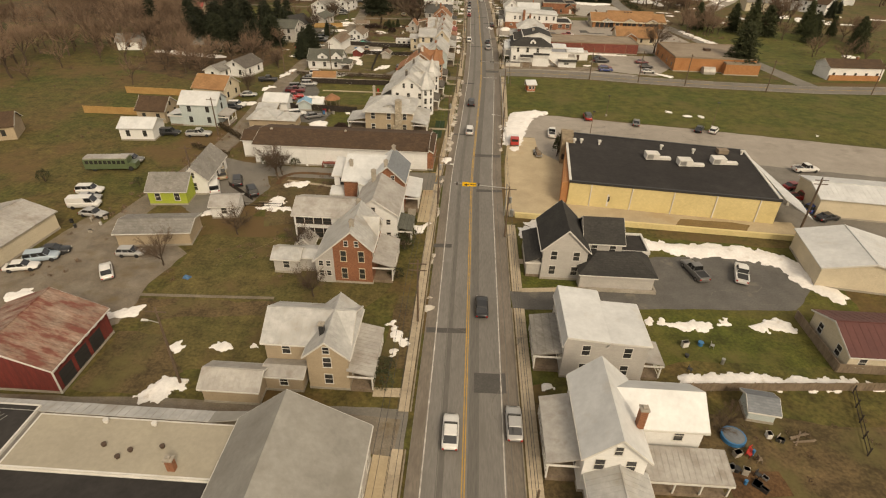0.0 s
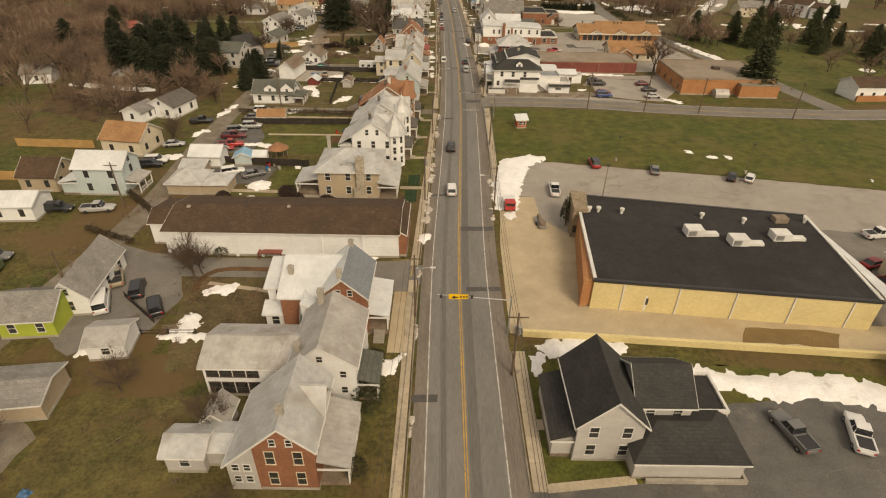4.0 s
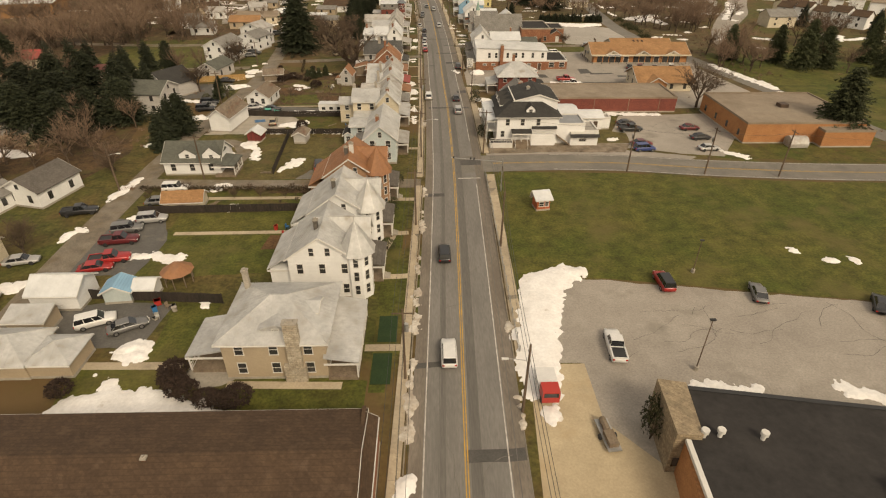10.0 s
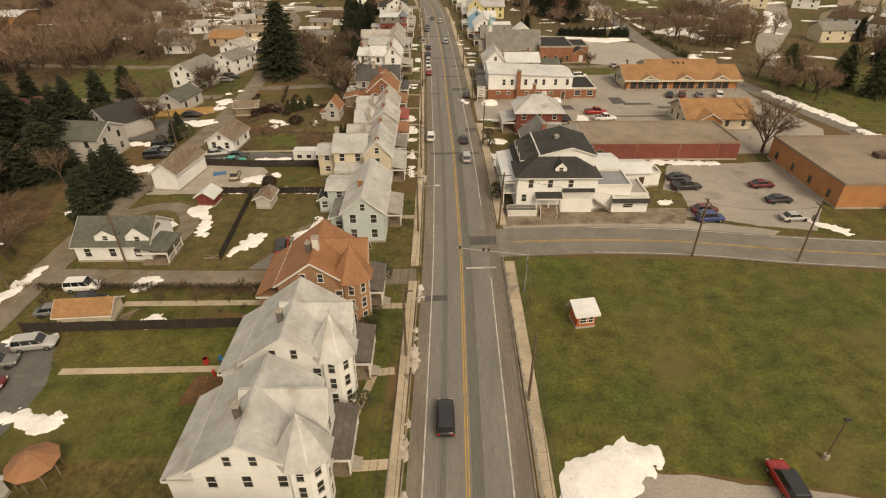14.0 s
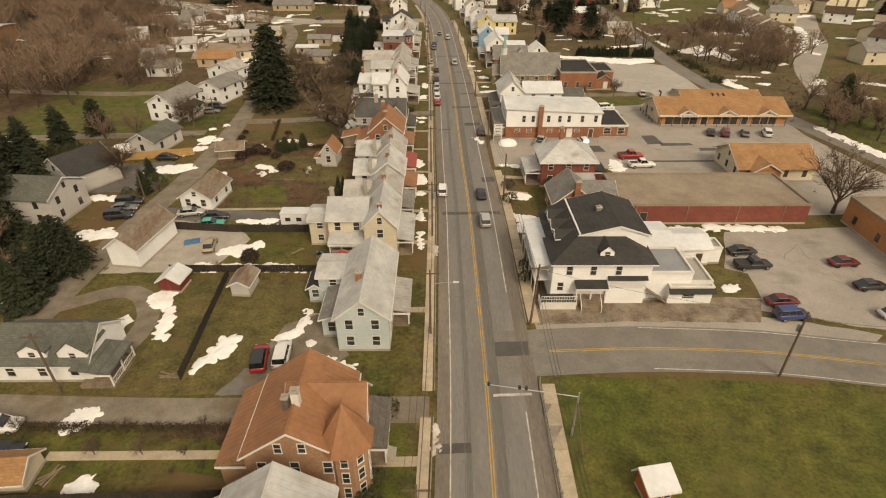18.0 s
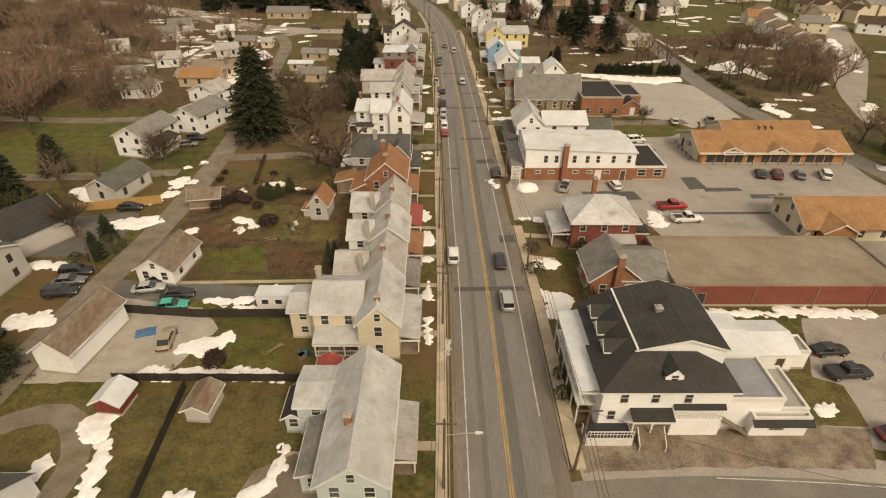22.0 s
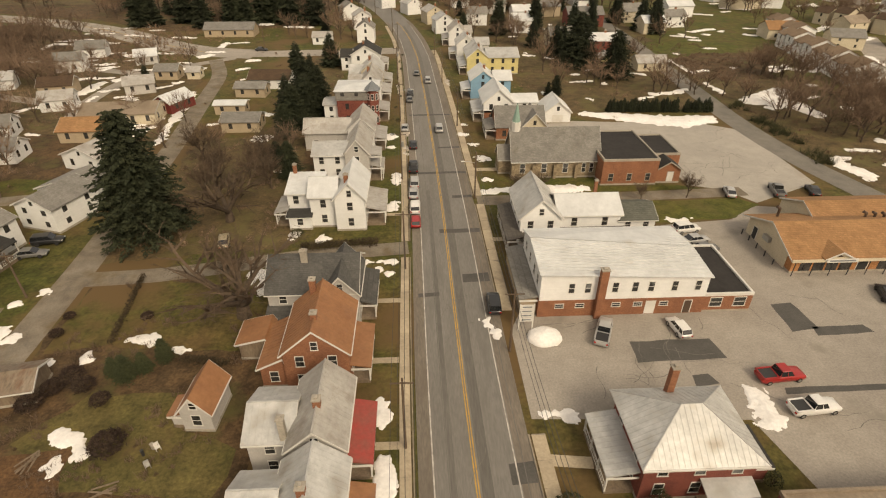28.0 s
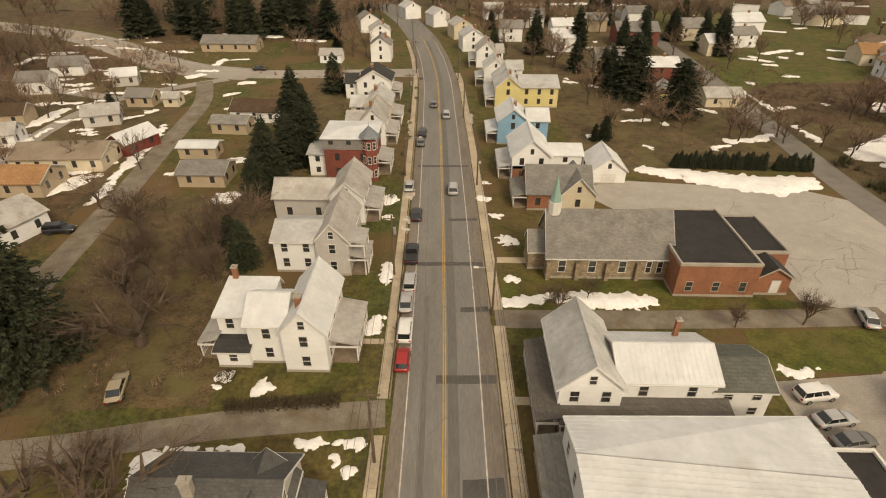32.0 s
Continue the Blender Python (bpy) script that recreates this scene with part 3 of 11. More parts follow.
                h0, h1 = b0 + hip, b1 - hip
                if h0 > h1:
                    h0 = h1 = (b0 + b1) / 2
                R0, R1 = (am, h0, ridge + t), (am, h1, ridge + t)
                A, B, C, D = [(a, b, ez) for a, b in ((a0 - o, b0 - o), (a1 + o, b0 - o), (a1 + o, b1 + o), (a0 - o, b1 + o))]
                for face in ((A, B, R0), (B, C, R1, R0), (C, D, R1), (D, A, R0, R1)):
                    pts = [P(*q) for q in face]
                    slopes.append(pts[::-1] if swap else pts)
                if seam:
                    n = int((b1 - b0 + 2 * o) / seam)
                    for i in range(1, n):
                        b = b0 - o + (b1 - b0 + 2 * o) * i / n
                        f = min(1.0, (b - (b0 - o)) / max(h0 - b0 + o, 0.01), ((b1 + o) - b) / max(b1 + o - h1, 0.01))
                        for aa in (a0 - o, a1 + o):
                            a2, z2 = aa + (am - aa) * f, ez + (ridge + t - ez) * f
                            rib.beam(P(aa, b, ez + 0.005), P(a2, b, z2 + 0.005), 0.032)
                    n = int((a1 - a0 + 2 * o) / seam)
                    for i in range(1, n):
                        a = a0 - o + (a1 - a0 + 2 * o) * i / n
                        f = 1 - abs(a - am) / ((a1 - a0) / 2 + o)
                        for bb, hh in ((b0 - o, h0), (b1 + o, h1)):
                            rib.beam(P(a, bb, ez + 0.005), P(a, bb + (hh - bb) * f, ez + (ridge + t - ez) * f + 0.005), 0.032)
                    for q in (A, B, C, D):
                        rib.beam(P(*q), P(*(R0 if q[1] < (h0 + h1) / 2 else R1)), 0.08)
            for k, pts in enumerate(slopes):
                ob = self.p("roof_slope", Mesh().slab(pts, t), roof2 if roof2 and k == 0 else roof, roof_label)
                if k == 0 and rib.v:
                    self.p("roof_seams", rib, roof2 or roof, parent=ob)["kind"] = "stuff"
            if trim:
                if not hip:
                    for b, s in ((b0 - o, -0.04), (b1 + o, 0.04)):
                        prof = [(a0 - o, e0), (am, ridge + t), (a1 + o, e1), (a1 + o, e1 - 0.24), (am, ridge + t - 0.26), (a0 - o, e0 - 0.24)]
                        vs = [P(a, b, c) for a, c in prof] + [P(a, b + s, c) for a, c in prof]
                        self.p("rake_board", Mesh().add(vs, [(0, 1, 4, 5), (1, 2, 3, 4), (11, 10, 7, 6), (10, 9, 8, 7)] + [(i, i + 6, (i + 1) % 6 + 6, (i + 1) % 6) for i in range(6)]), self.trim)
                for aa, ee, s in ((a0 - o, e0, -0.1), (a1 + o, e1, 0.1)) if not self.far else ():
                    self.p("gutter", Mesh().box(*P(aa, b0 - o, ee - 0.22), *P(aa + s, b1 + o, ee - 0.08)), self.trim)
        if win:
            self.windows(x0, y0, x1, y1, eave, win, z0, storeys, step, w, h)
            if attic and not flat and not hip and ridge - eave > 1.7:
                f = ("W" if "W" in win else "E") if swap else "S"
                zz = eave + (ridge - eave) * 0.12
                ww, hh = 0.7, min(1.1, (ridge - eave) * 0.45)
                if not swap:
                    self.window(am, y0, zz, "S", ww, hh)
                else:
                    for f, xx in (("E", x1), ("W", x0)):
                        if f in win:
                            self.window(xx, am, zz, f, ww, hh)
        return walls

    def porch(self, x0, y0, x1, y1, h=2.7, roof=None, high="W", rise=0.5, deck=0.45, posts=3, rail=True, wall=None, post_mat=None, label="", seam=0.0):
        """A lean-to on posts; high: the side that meets the house."""
        roof = roof or M_METAL2
        z = {"W": (h + rise, h, h, h + rise), "E": (h, h + rise, h + rise, h), "N": (h, h, h + rise, h + rise), "S": (h + rise, h + rise, h, h)}[high]
        o = 0.25
        m = Mesh().slab([(x0 - o, y0 - o, z[0] + 0.15), (x1 + o, y0 - o, z[1] + 0.15), (x1 + o, y1 + o, z[2] + 0.15), (x0 - o, y1 + o, z[3] + 0.15)], 0.16)
        rib = Mesh()
        if seam:
            if high in "WE":
                n = max(2, int((y1 - y0) / seam))
                for i in range(n + 1):
                    y = y0 - o + 0.05 + (y1 - y0 + 2 * o - 0.1) * i / n
                    rib.beam((x0 - o, y, z[0] + 0.155), (x1 + o, y, z[1] + 0.155), 0.03)
            else:
                n = max(2, int((x1 - x0) / seam))
                for i in range(n + 1):
                    x = x0 - o + 0.05 + (x1 - x0 + 2 * o - 0.1) * i / n
                    rib.beam((x, y0 - o, z[0] + 0.155), (x, y1 + o, z[2] + 0.155), 0.03)
        pr = self.p("porch_roof", m, roof, label)
        if rib.v:
            self.p("roof_seams", rib, roof, parent=pr)["kind"] = "stuff"
        fm = Mesh().box(x0 - o, y0 - o - 0.03, h - 0.28, x1 + o, y0 - o + 0.05, h - 0.02)
        self.p("porch_fascia", fm, self.trim)
        if deck:
            self.p("porch_deck", Mesh().box(x0, y0, 0, x1, y1, deck), M_WOOD)
        if wall:
            self.p("porch_wall", Mesh().box(x0 + 0.05, y0 + 0.05, 0, x1 - 0.05, y1 - 0.05, h - 0.05), wall)
            return
        sides = {"W": [((x1, y0), (x1, y1))], "E": [((x0, y0), (x0, y1))], "N": [((x0, y0), (x1, y0))], "S": [((x0, y1), (x1, y1))]}[high]
        for (ax, ay), (bx, by) in sides:
            for i in range(posts):
                f = i / max(1, posts - 1)
                px, py = ax + (bx - ax) * f, ay + (by - ay) * f
                self.p("porch_post", Mesh().box(px - 0.08, py - 0.08, deck, px + 0.08, py + 0.08, h + 0.1), post_mat or self.trim)
            if rail and deck:
                r = Mesh().beam((ax, ay, deck + 0.9), (bx, by, deck + 0.9), 0.05).beam((ax, ay, deck + 0.15), (bx, by, deck + 0.15), 0.04)
                ln = math.hypot(bx - ax, by - ay)
                n = int(ln / 0.35)
                for i in range(1, n):
                    q = (ax + (bx - ax) * i / n, ay + (by - ay) * i / n)
                    r.beam((*q, deck + 0.15), (*q, deck + 0.9), 0.025, 3)
                self.p("railing", r, self.trim)

    def chimney(self, x, y, top, low=3.0, w=0.7, d=0.7, material=None):
        m = Mesh().box(x - w / 2, y - d / 2, low, x + w / 2, y + d / 2, top - 0.15)
        c = self.p("chimney", m, material or M_BRICK)
        cp = Mesh().box(x - w / 2 - 0.08, y - d / 2 - 0.08, top - 0.15, x + w / 2 + 0.08, y + d / 2 + 0.08, top).box(x - w * 0.25, y - d * 0.25, top, x + w * 0.25, y + d * 0.25, top + 0.22)
        cp.v = [(a - self.x, b - self.y, z) for a, b, z in cp.v]
        part("chimney_cap", cp, M_CONC, c)

    def turret(self, x, y, r, h, tip, wall, roof, sides=8, storeys=3):
        ang = [2 * math.pi * (i + 0.5) / sides for i in range(sides)]
        m = Mesh().beam((x, y, 0), (x, y, h), r, sides)
        self.p("turret", m, wall)
        c = Mesh()
        n = sides
        R = r + 0.6
        vs = [(x + R * math.cos(a), y + R * math.sin(a), h) for a in ang] + [(x, y, tip)]
        c.add(vs, [(i, (i + 1) % n, n) for i in range(n)] + [tuple(range(n - 1, -1, -1))])
        rib = Mesh()
        for a in ang:
            rib.beam((x + R * math.cos(a), y + R * math.sin(a), h), (x, y, tip), 0.07)
        cone = self.p("turret_roof", c, roof)
        self.p("roof_seams", rib, roof, parent=cone)["kind"] = "stuff"
        self.p("finial", Mesh().beam((x, y, tip - 0.2), (x, y, tip + 0.7), 0.06), roof, parent=cone)
        ap = r * math.cos(math.pi / sides)
        for s in range(storeys):
            for i in range(sides):
                a = 2 * math.pi * i / sides
                if -2.4 < a - 2 * math.pi * (a > math.pi) < 1.7:
                    fr, gl = window_data(0.6, 1.4, self.trim)
                    ob = new("window", fr)
                    ob.parent = self.o
                    ob.matrix_basis = pose(x + ap * math.cos(a) - self.x, y + ap * math.sin(a) - self.y, 0.9 + s * (h - 0.4) / storeys, 0, 0, math.degrees(a) + 90)
                    g = new("pane", gl)
                    g.parent = ob

    def dormer(self, x, y, z, w=1.6, d=2.2, h=1.3, face="S", wall=None, roof=None, rise=0.8):
        """A small gabled dormer whose front stands at x, y."""
        if face == "S":
            self.wing(x - w / 2, y, x + w / 2, y + d, z + h, z + h + rise, "y", wall, roof, z0=z, over=0.15, win="", base=False, trim=False)
            self.window(x, y, z + 0.25, "S", 0.7, h - 0.3)
        else:
            sx = d if face == "W" else -d
            self.wing(min(x, x + sx), y - w / 2, max(x, x + sx), y + w / 2, z + h, z + h + rise, "x", wall, roof, z0=z, over=0.15, win="", base=False)
            self.window(x, y, z + 0.25, face, 0.7, h - 0.3)

    def steps(self, x, y, n=3, w=1.4, face="E", top=0.45, material=None):
        m = Mesh()
        for i in range(n):
            a, b = 0.3 * i, 0.3 * (i + 1)
            zt = top * (n - i) / (n + 1)
            if face == "E":
                m.box(x + a, y - w / 2, 0, x + b, y + w / 2, zt)
            elif face == "W":
                m.box(x - b, y - w / 2, 0, x - a, y + w / 2, zt)
            else:
                m.box(x - w / 2, y - b, 0, x + w / 2, y - a, zt)
        self.p("steps", m, material or M_CONC)

# ---- ground, roads, lots ----


def road_x(y):
    pts = ((-200, 1.4), (60, 1.2), (104, 1.1), (144, 2.3), (180, 3.2), (222, 3.3), (250, 2.7), (290, 2.3), (320, 1.6), (360, 0.4), (410, -1.5), (440, -4.2), (470, -8.5), (510, -17.5), (546, -29), (620, -58), (900, -170))
    return float(np.interp(y, [p[0] for p in pts], [p[1] for p in pts]))


def ground_sheet():
    m = Mesh()
    xs = list(np.linspace(-2600, -400, 12)) + list(np.linspace(-360, 360, 37)) + list(np.linspace(400, 2600, 12))
    ys = list(np.linspace(-2400, -60, 10)) + list(np.linspace(-20, 640, 34)) + list(np.linspace(700, 3000, 10))
    n = len(xs)
    for y in ys:
        for x in xs:
            m.v.append((x, y, -0.02))
    for j in range(len(ys) - 1):
        for i in range(n - 1):
            k = j * n + i
            m.f.append((k, k + 1, k + n + 1, k + n))
    return solid("ground", m, M_GRASS, "winter grass ground, brown and dull green in patches", "ground", kind="structure")


ground_sheet()


def flat(name, pts, z, material, label, category="ground", ragged=0.0, thick=0.0, seed=0):
    """A level sheet with the given outline; ragged: metres by which its edge wanders."""
    out = []
    n = len(pts)
    for i in range(n):
        (ax, ay), (bx, by) = pts[i], pts[(i + 1) % n]
        k = max(1, int(math.hypot(bx - ax, by - ay) / max(1.2, ragged * 3.2))) if ragged else 1
        for j in range(k):
            x, y = ax + (bx - ax) * j / k, ay + (by - ay) * j / k
            if ragged:
                x, y = x + ragged * wobble(x + seed, y, 0.45) * 1.6 + ragged * 0.5 * wobble(x, y + 9, 1.7), y + ragged * wobble(y + 31, x, 0.45) * 1.6
            out.append((x, y))
    area = sum(out[i - 1][0] * out[i][1] - out[i][0] * out[i - 1][1] for i in range(len(out)))
    if area < 0:
        out.reverse()
    bm = bmesh.new()
    vs = [bm.verts.new((x, y, z)) for x, y in out]
    f = bm.faces.new(vs)
    if thick:
        low = [bm.verts.new((x, y, z - thick)) for x, y in out]
        for i in range(len(vs)):
            j = (i + 1) % len(vs)
            bm.faces.new((vs[i], low[i], low[j], vs[j]))
    bmesh.ops.triangulate(bm, faces=[f])
    me = bpy.data.meshes.new(name)
    bm.to_mesh(me)
    bm.free()
    me.materials.append(material)
    return tagged(new(name, me), label, category, kind="structure")


def ribbon(name, centre, half_l, half_r, z, material, label, category="road", low=None, step=6.0):
    """A strip along a line of points, or along the main road for centre = (y0, y1)."""
    pts = []
    if isinstance(centre[0], (int, float)):
        y0, y1 = centre
        n = max(2, int((y1 - y0) / step))
        pts = [(road_x(y0 + (y1 - y0) * i / n), y0 + (y1 - y0) * i / n) for i in range(n + 1)]
    else:
        for (ax, ay), (bx, by) in zip(centre, centre[1:]):
            k = max(1, int(math.hypot(bx - ax, by - ay) / step))
            pts += [(ax + (bx - ax) * j / k, ay + (by - ay) * j / k) for j in range(k)]
        pts.append(centre[-1])
    for _ in range(2):
        pts = [pts[0]] + [((a[0] + 2 * b[0] + c[0]) / 4, (a[1] + 2 * b[1] + c[1]) / 4) for a, b, c in zip(pts, pts[1:], pts[2:])] + [pts[-1]]
    m = Mesh()
    for i, (x, y) in enumerate(pts):
        a, b = pts[max(0, i - 1)], pts[min(len(pts) - 1, i + 1)]
        d = Vector((b[0] - a[0], b[1] - a[1])).normalized()
        nx, ny = d.y, -d.x
        m.v += [(x - nx * half_l, y - ny * half_l, z), (x + nx * half_r, y + ny * half_r, z)]
        if low is not None:
            m.v += [(x - nx * half_l, y - ny * half_l, low), (x + nx * half_r, y + ny * half_r, low)]
    k = 2 if low is None else 4
    for i in range(len(pts) - 1):
        a, b = i * k, (i + 1) * k
        m.f.append((a, a + 1, b + 1, b))
        if low is not None:
            m.f += [(a + 2, a, b, b + 2), (a + 1, a + 3, b + 3, b + 1)]
    return solid(name, m, material, label, category, kind="structure")


# main street
ribbon("road", (-60, 640), 5.7, 6.1, 0.03, M_ROAD, "worn grey two-lane asphalt main street", "road")
ribbon("road_lane", (-60, 470), -0.4, 1.55, 0.036, M_LANE, "darker resurfaced strip of the main street", "road")
ribbon("road_shoulder", (-60, 480), -4.35, 6.05, 0.0352, M_SHOULDER, "brown worn parking strip beside the edge line", "road")
ribbon("road_shoulder", (-60, 480), 5.65, -4.3, 0.0352, M_SHOULDER, "brown worn parking strip beside the edge line", "road")
ribbon("road_lane", (-60, 300), 2.6, -2.0, 0.0355, M_LANE, "resurfaced strip of asphalt beside the centre line", "road")
for off in (-0.13, 0.13):
    ribbon("road_marking", (-60, 480), -off + 0.06, off + 0.06, 0.041, M_YELLOWLINE, "worn yellow centre line painted on the road", "road marking")
ribbon("road_marking", (-60, 470), 4.25, -4.11, 0.041, M_WHITELINE, "thin worn white edge line painted on the road", "road marking")
ribbon("road_marking", (-60, 176), -4.11, 4.25, 0.041, M_WHITELINE, "thin worn white edge line painted on the road", "road marking")
ribbon("road_marking", (198, 470), -4.11, 4.25, 0.041, M_WHITELINE, "thin worn white edge line painted on the road", "road marking")
for k, (y, h, l, r) in enumerate(((55, 1.0, 5.5, 0), (76, 1.1, 6, -3), (97, 1.1, -1, 6), (114.5, 1.5, 0, 6), (127, 0.9, 5.5, -2.5), (171, 1.2, 5.5, -2), (186, 2.6, -1.5, 5.8), (222, 1.1, 5, 5.5),
                              (236.5, 2.4, -3.4, 6), (266, 0.9, 5, -2), (284, 1.3, 1, 6), (297, 1.1, -2.2, 6), (308, 1.0, 5, 6), (322, 0.9, -1, 6), (345, 1.0, 5, 5.8), (46, 3.2, -1.0, 4.8), (270, 2.2, -1.8, 5.8))):
    cx = road_x(y)
    flat("road_patch", [(cx - l, y - h / 2), (cx + r, y - h / 2 + 0.2), (cx + r, y + h / 2 + 0.2), (cx - l, y + h / 2)], 0.0385, M_PATCH, "dark repaired trench across the asphalt", "road patch", ragged=0.08, seed=k)
# stop line and side street
ribbon("road_marking", [(8.3, 178.5), (3.8, 178.3)], 0.2, 0.2, 0.042, M_WHITELINE, "white stop line at the junction", "road marking", step=2)

SIDE = [(4, 185.0), (11.5, 185.6), (24, 186.2), (40, 185.4), (52, 183.0), (75, 180.5), (110, 179), (180, 186), (300, 205), (420, 240)]
ribbon("side_road", SIDE, 4.3, 4.1, 0.034, M_SLOT, "grey asphalt side street with a double yellow line", "road", step=4)
for off in (-0.14, 0.14):
    ribbon("road_marking", SIDE[1:], -off + 0.06, off + 0.06, 0.044, M_YELLOWLINE, "double yellow line along the side street", "road marking", step=4)
for off in (-3.9, 3.7):
    ribbon("road_marking", SIDE[2:], -off + 0.06, off + 0.06, 0.044, M_WHITELINE, "thin white edge line along the side street", "road marking", step=4)

ALLEY = [(-62, -40), (-61.5, 55), (-60, 77), (-57, 98), (-55, 115), (-56, 134), (-57.5, 150), (-57.6, 186), (-56.4, 213), (-54.8, 228), (-53.2, 245), (-53.6, 262), (-54.5, 280), (-57.0, 305), (-58.5, 324), (-62.5, 356), (-66, 388), (-74, 408)]
ribbon("alley", ALLEY, 2.4, 2.4, 0.028, M_GRAVEL, "worn grey-brown gravel and asphalt back alley", "road")
BYPASS = [(-400, 540), (-280, 515), (-205, 497), (-165, 481), (-140, 466), (-116, 447), (-98, 431), (-82, 421), (-61, 416.5), (-34, 418.5), (-4, 421)]
ribbon("bypass_road", BYPASS[:9], 7.0, 7.0, 0.0245, M_LOT, "wide pale grey asphalt road curving past the houses", "road")
ribbon("bypass_road", BYPASS[6:], 5.0, 5.0, 0.0252, M_LOT, "pale grey asphalt end of the curving road", "road")
for off in (-5.2, -0.14, 0.14, 5.2):
    ribbon("road_marking", BYPASS[:8], -off + 0.08, off + 0.08, 0.034, M_WHITELINE if abs(off) > 1 else M_YELLOWLINE, "worn line painted along the curving road", "road marking")
EASTROAD = [(89, 600), (86.5, 437), (82.5, 372), (80.5, 336), (81.5, 313), (86, 293), (92, 268), (98, 240), (104, 213), (108, 190), (110, 181)]
ribbon("east_road", EASTROAD, 3.2, 3.2, 0.03, M_SLOT, "grey asphalt back road along the bare wood", "road")
FAREAST = [(112, 296), (115, 304), (121.5, 322), (138, 352), (158.5, 386), (179, 426), (210, 500)]
ribbon("far_street", FAREAST, 2.6, 2.6, 0.03, M_LOT, "pale grey estate street", "road")
ribbon("far_street", [(121, 318), (128, 328), (156, 369), (169, 397), (192, 440)], 3.0, 3.0, 0.0265, M_LOT, "pale grey estate street", "road")
for lane_k, pts in enumerate(([(-68, 411), (-78, 403), (-93, 390), (-95.5, 375), (-95.4, 355), (-91, 341)], [(-91.7, 353.6), (-112, 362), (-140, 372), (-170, 388)], [(-93, 390), (-120, 400), (-150, 416)])):
    ribbon("lane", pts, 2.2, 2.2, 0.0222 - 0.0012 * lane_k, M_LOT, "pale grey estate lane between small houses", "road")
ribbon("lane", [(-6, 37.5), (-24, 38.6), (-38, 38.6), (-50, 37), (-62, 36)], 2.4, 2.4, 0.027, M_GRAVEL, "worn gravel lane behind the flat-roofed building", "road")
ribbon("lane", [(-3.5, 176.3), (-14, 176.5), (-30, 176), (-56, 177)], 1.9, 1.9, 0.027, M_GRAVEL, "narrow gravel lane from the main street to the alley", "road")
ribbon("lane", [(-4, 279), (-14.9, 278), (-28, 276.4), (-36, 273), (-54, 272)], 1.9, 1.9, 0.027, M_GRAVEL, "narrow concrete lane beside the dark-roofed house", "road")
ribbon("lane", [(-4.6, 100.5), (-14, 101), (-28, 102.2), (-40, 101.5), (-50, 101), (-56, 106)], 2.6, 2.6, 0.027, M_SLOT, "grey asphalt lane beside the long brown-roofed building", "road")
ribbon("driveway", [(9, 295.2), (30, 295.4), (55, 296.4), (62, 297)], 1.9, 1.9, 0.027, M_GRAVEL, "pale gravel driveway beside the stone church", "road")
ribbon("driveway", [(7.4, 62.5), (27, 64), (45, 67)], 2.2, 2.2, 0.027, M_DLOT, "dark asphalt driveway to the parking lot", "road")
ribbon("driveway", [(-57, 305), (-72, 300), (-95, 296), (-140, 300)], 2.0, 2.0, 0.027, M_GRAVEL, "narrow grey lane between back gardens", "road")

# parking lots and aprons
flat("apron", [(7.6, 87.5), (60, 84.0), (60, 90), (56, 90), (19.5, 93.5), (21.5, 112), (16.2, 118.5), (16.2, 127), (9.6, 127), (8.2, 110)], 0.022, M_APRON, "sandy concrete apron round the yellow block building", "concrete apron")
flat("parking_lot", [(10.8, 127), (16.0, 127), (16.0, 118), (20.5, 112.5), (22, 119.5), (60, 117), (120, 108), (125, 125), (66, 136.5), (19.4, 144.3), (12.8, 143.5)], 0.021, M_LOT, "worn grey asphalt parking lot with cracks", "parking lot", ragged=0.25)
flat("parking_lot", [(60, 84), (56, 90), (58, 119.5), (120, 108), (112, 70), (70, 78)], 0.020, M_SLOT, "worn asphalt storage yard full of vehicles", "parking lot")
flat("lawn", [(8.8, 127.5), (12.8, 144), (19.4, 144.8), (66, 137), (125, 126), (190, 150), (190, 183), (110, 174.5), (75, 175.5), (46, 178.5), (39, 180.2), (12.2, 181.3), (10.2, 176)], 0.018, M_LAWN, "dull green lawn between the parking lot and side street", "lawn")
flat("lawn", [(9, 72), (9, 83.5), (60, 80.5), (56, 52), (30, 52), (9, 46)], 0.012, M_LAWN, "dull green lawn round the grey house", "lawn", ragged=0.3)
flat("parking_lot", [(27.5, 62.2), (29.3, 75.5), (46, 77.5), (53, 73.5), (53, 69), (48.5, 63.5)], 0.023, M_DLOT, "dark cracked asphalt parking lot of the grey house", "parking lot", ragged=0.2)
flat("yard", [(9, 20), (9, 43.5), (60, 43), (60, 20)], 0.011, M_MUD, "muddy back yard with brown grass", "yard", ragged=0.4)
flat("parking_lot", [(38.5, 196), (42.8, 193.5), (49.5, 191.8), (53, 190.3), (62, 188.5), (70, 200), (73, 217), (47, 215.2)], 0.023, M_LOT, "grey asphalt parking lot of the white tavern", "parking lot", ragged=0.15)
flat("apron", [(10.4, 187.6), (24, 187.8), (38, 187.6), (52, 185.6), (56, 188.4), (48, 191), (41, 192.6), (24, 191.8), (10.6, 191.0)], 0.0215, M_LOT, "worn asphalt strip before the tavern", "pavement", ragged=0.2)
flat("apron", [(11, 190.6), (24, 191.5), (41, 191), (44, 196.4), (11, 196.4)], 0.0255, M_MUDGRAV, "muddy gravel forecourt of the white tavern", "forecourt", ragged=0.3)
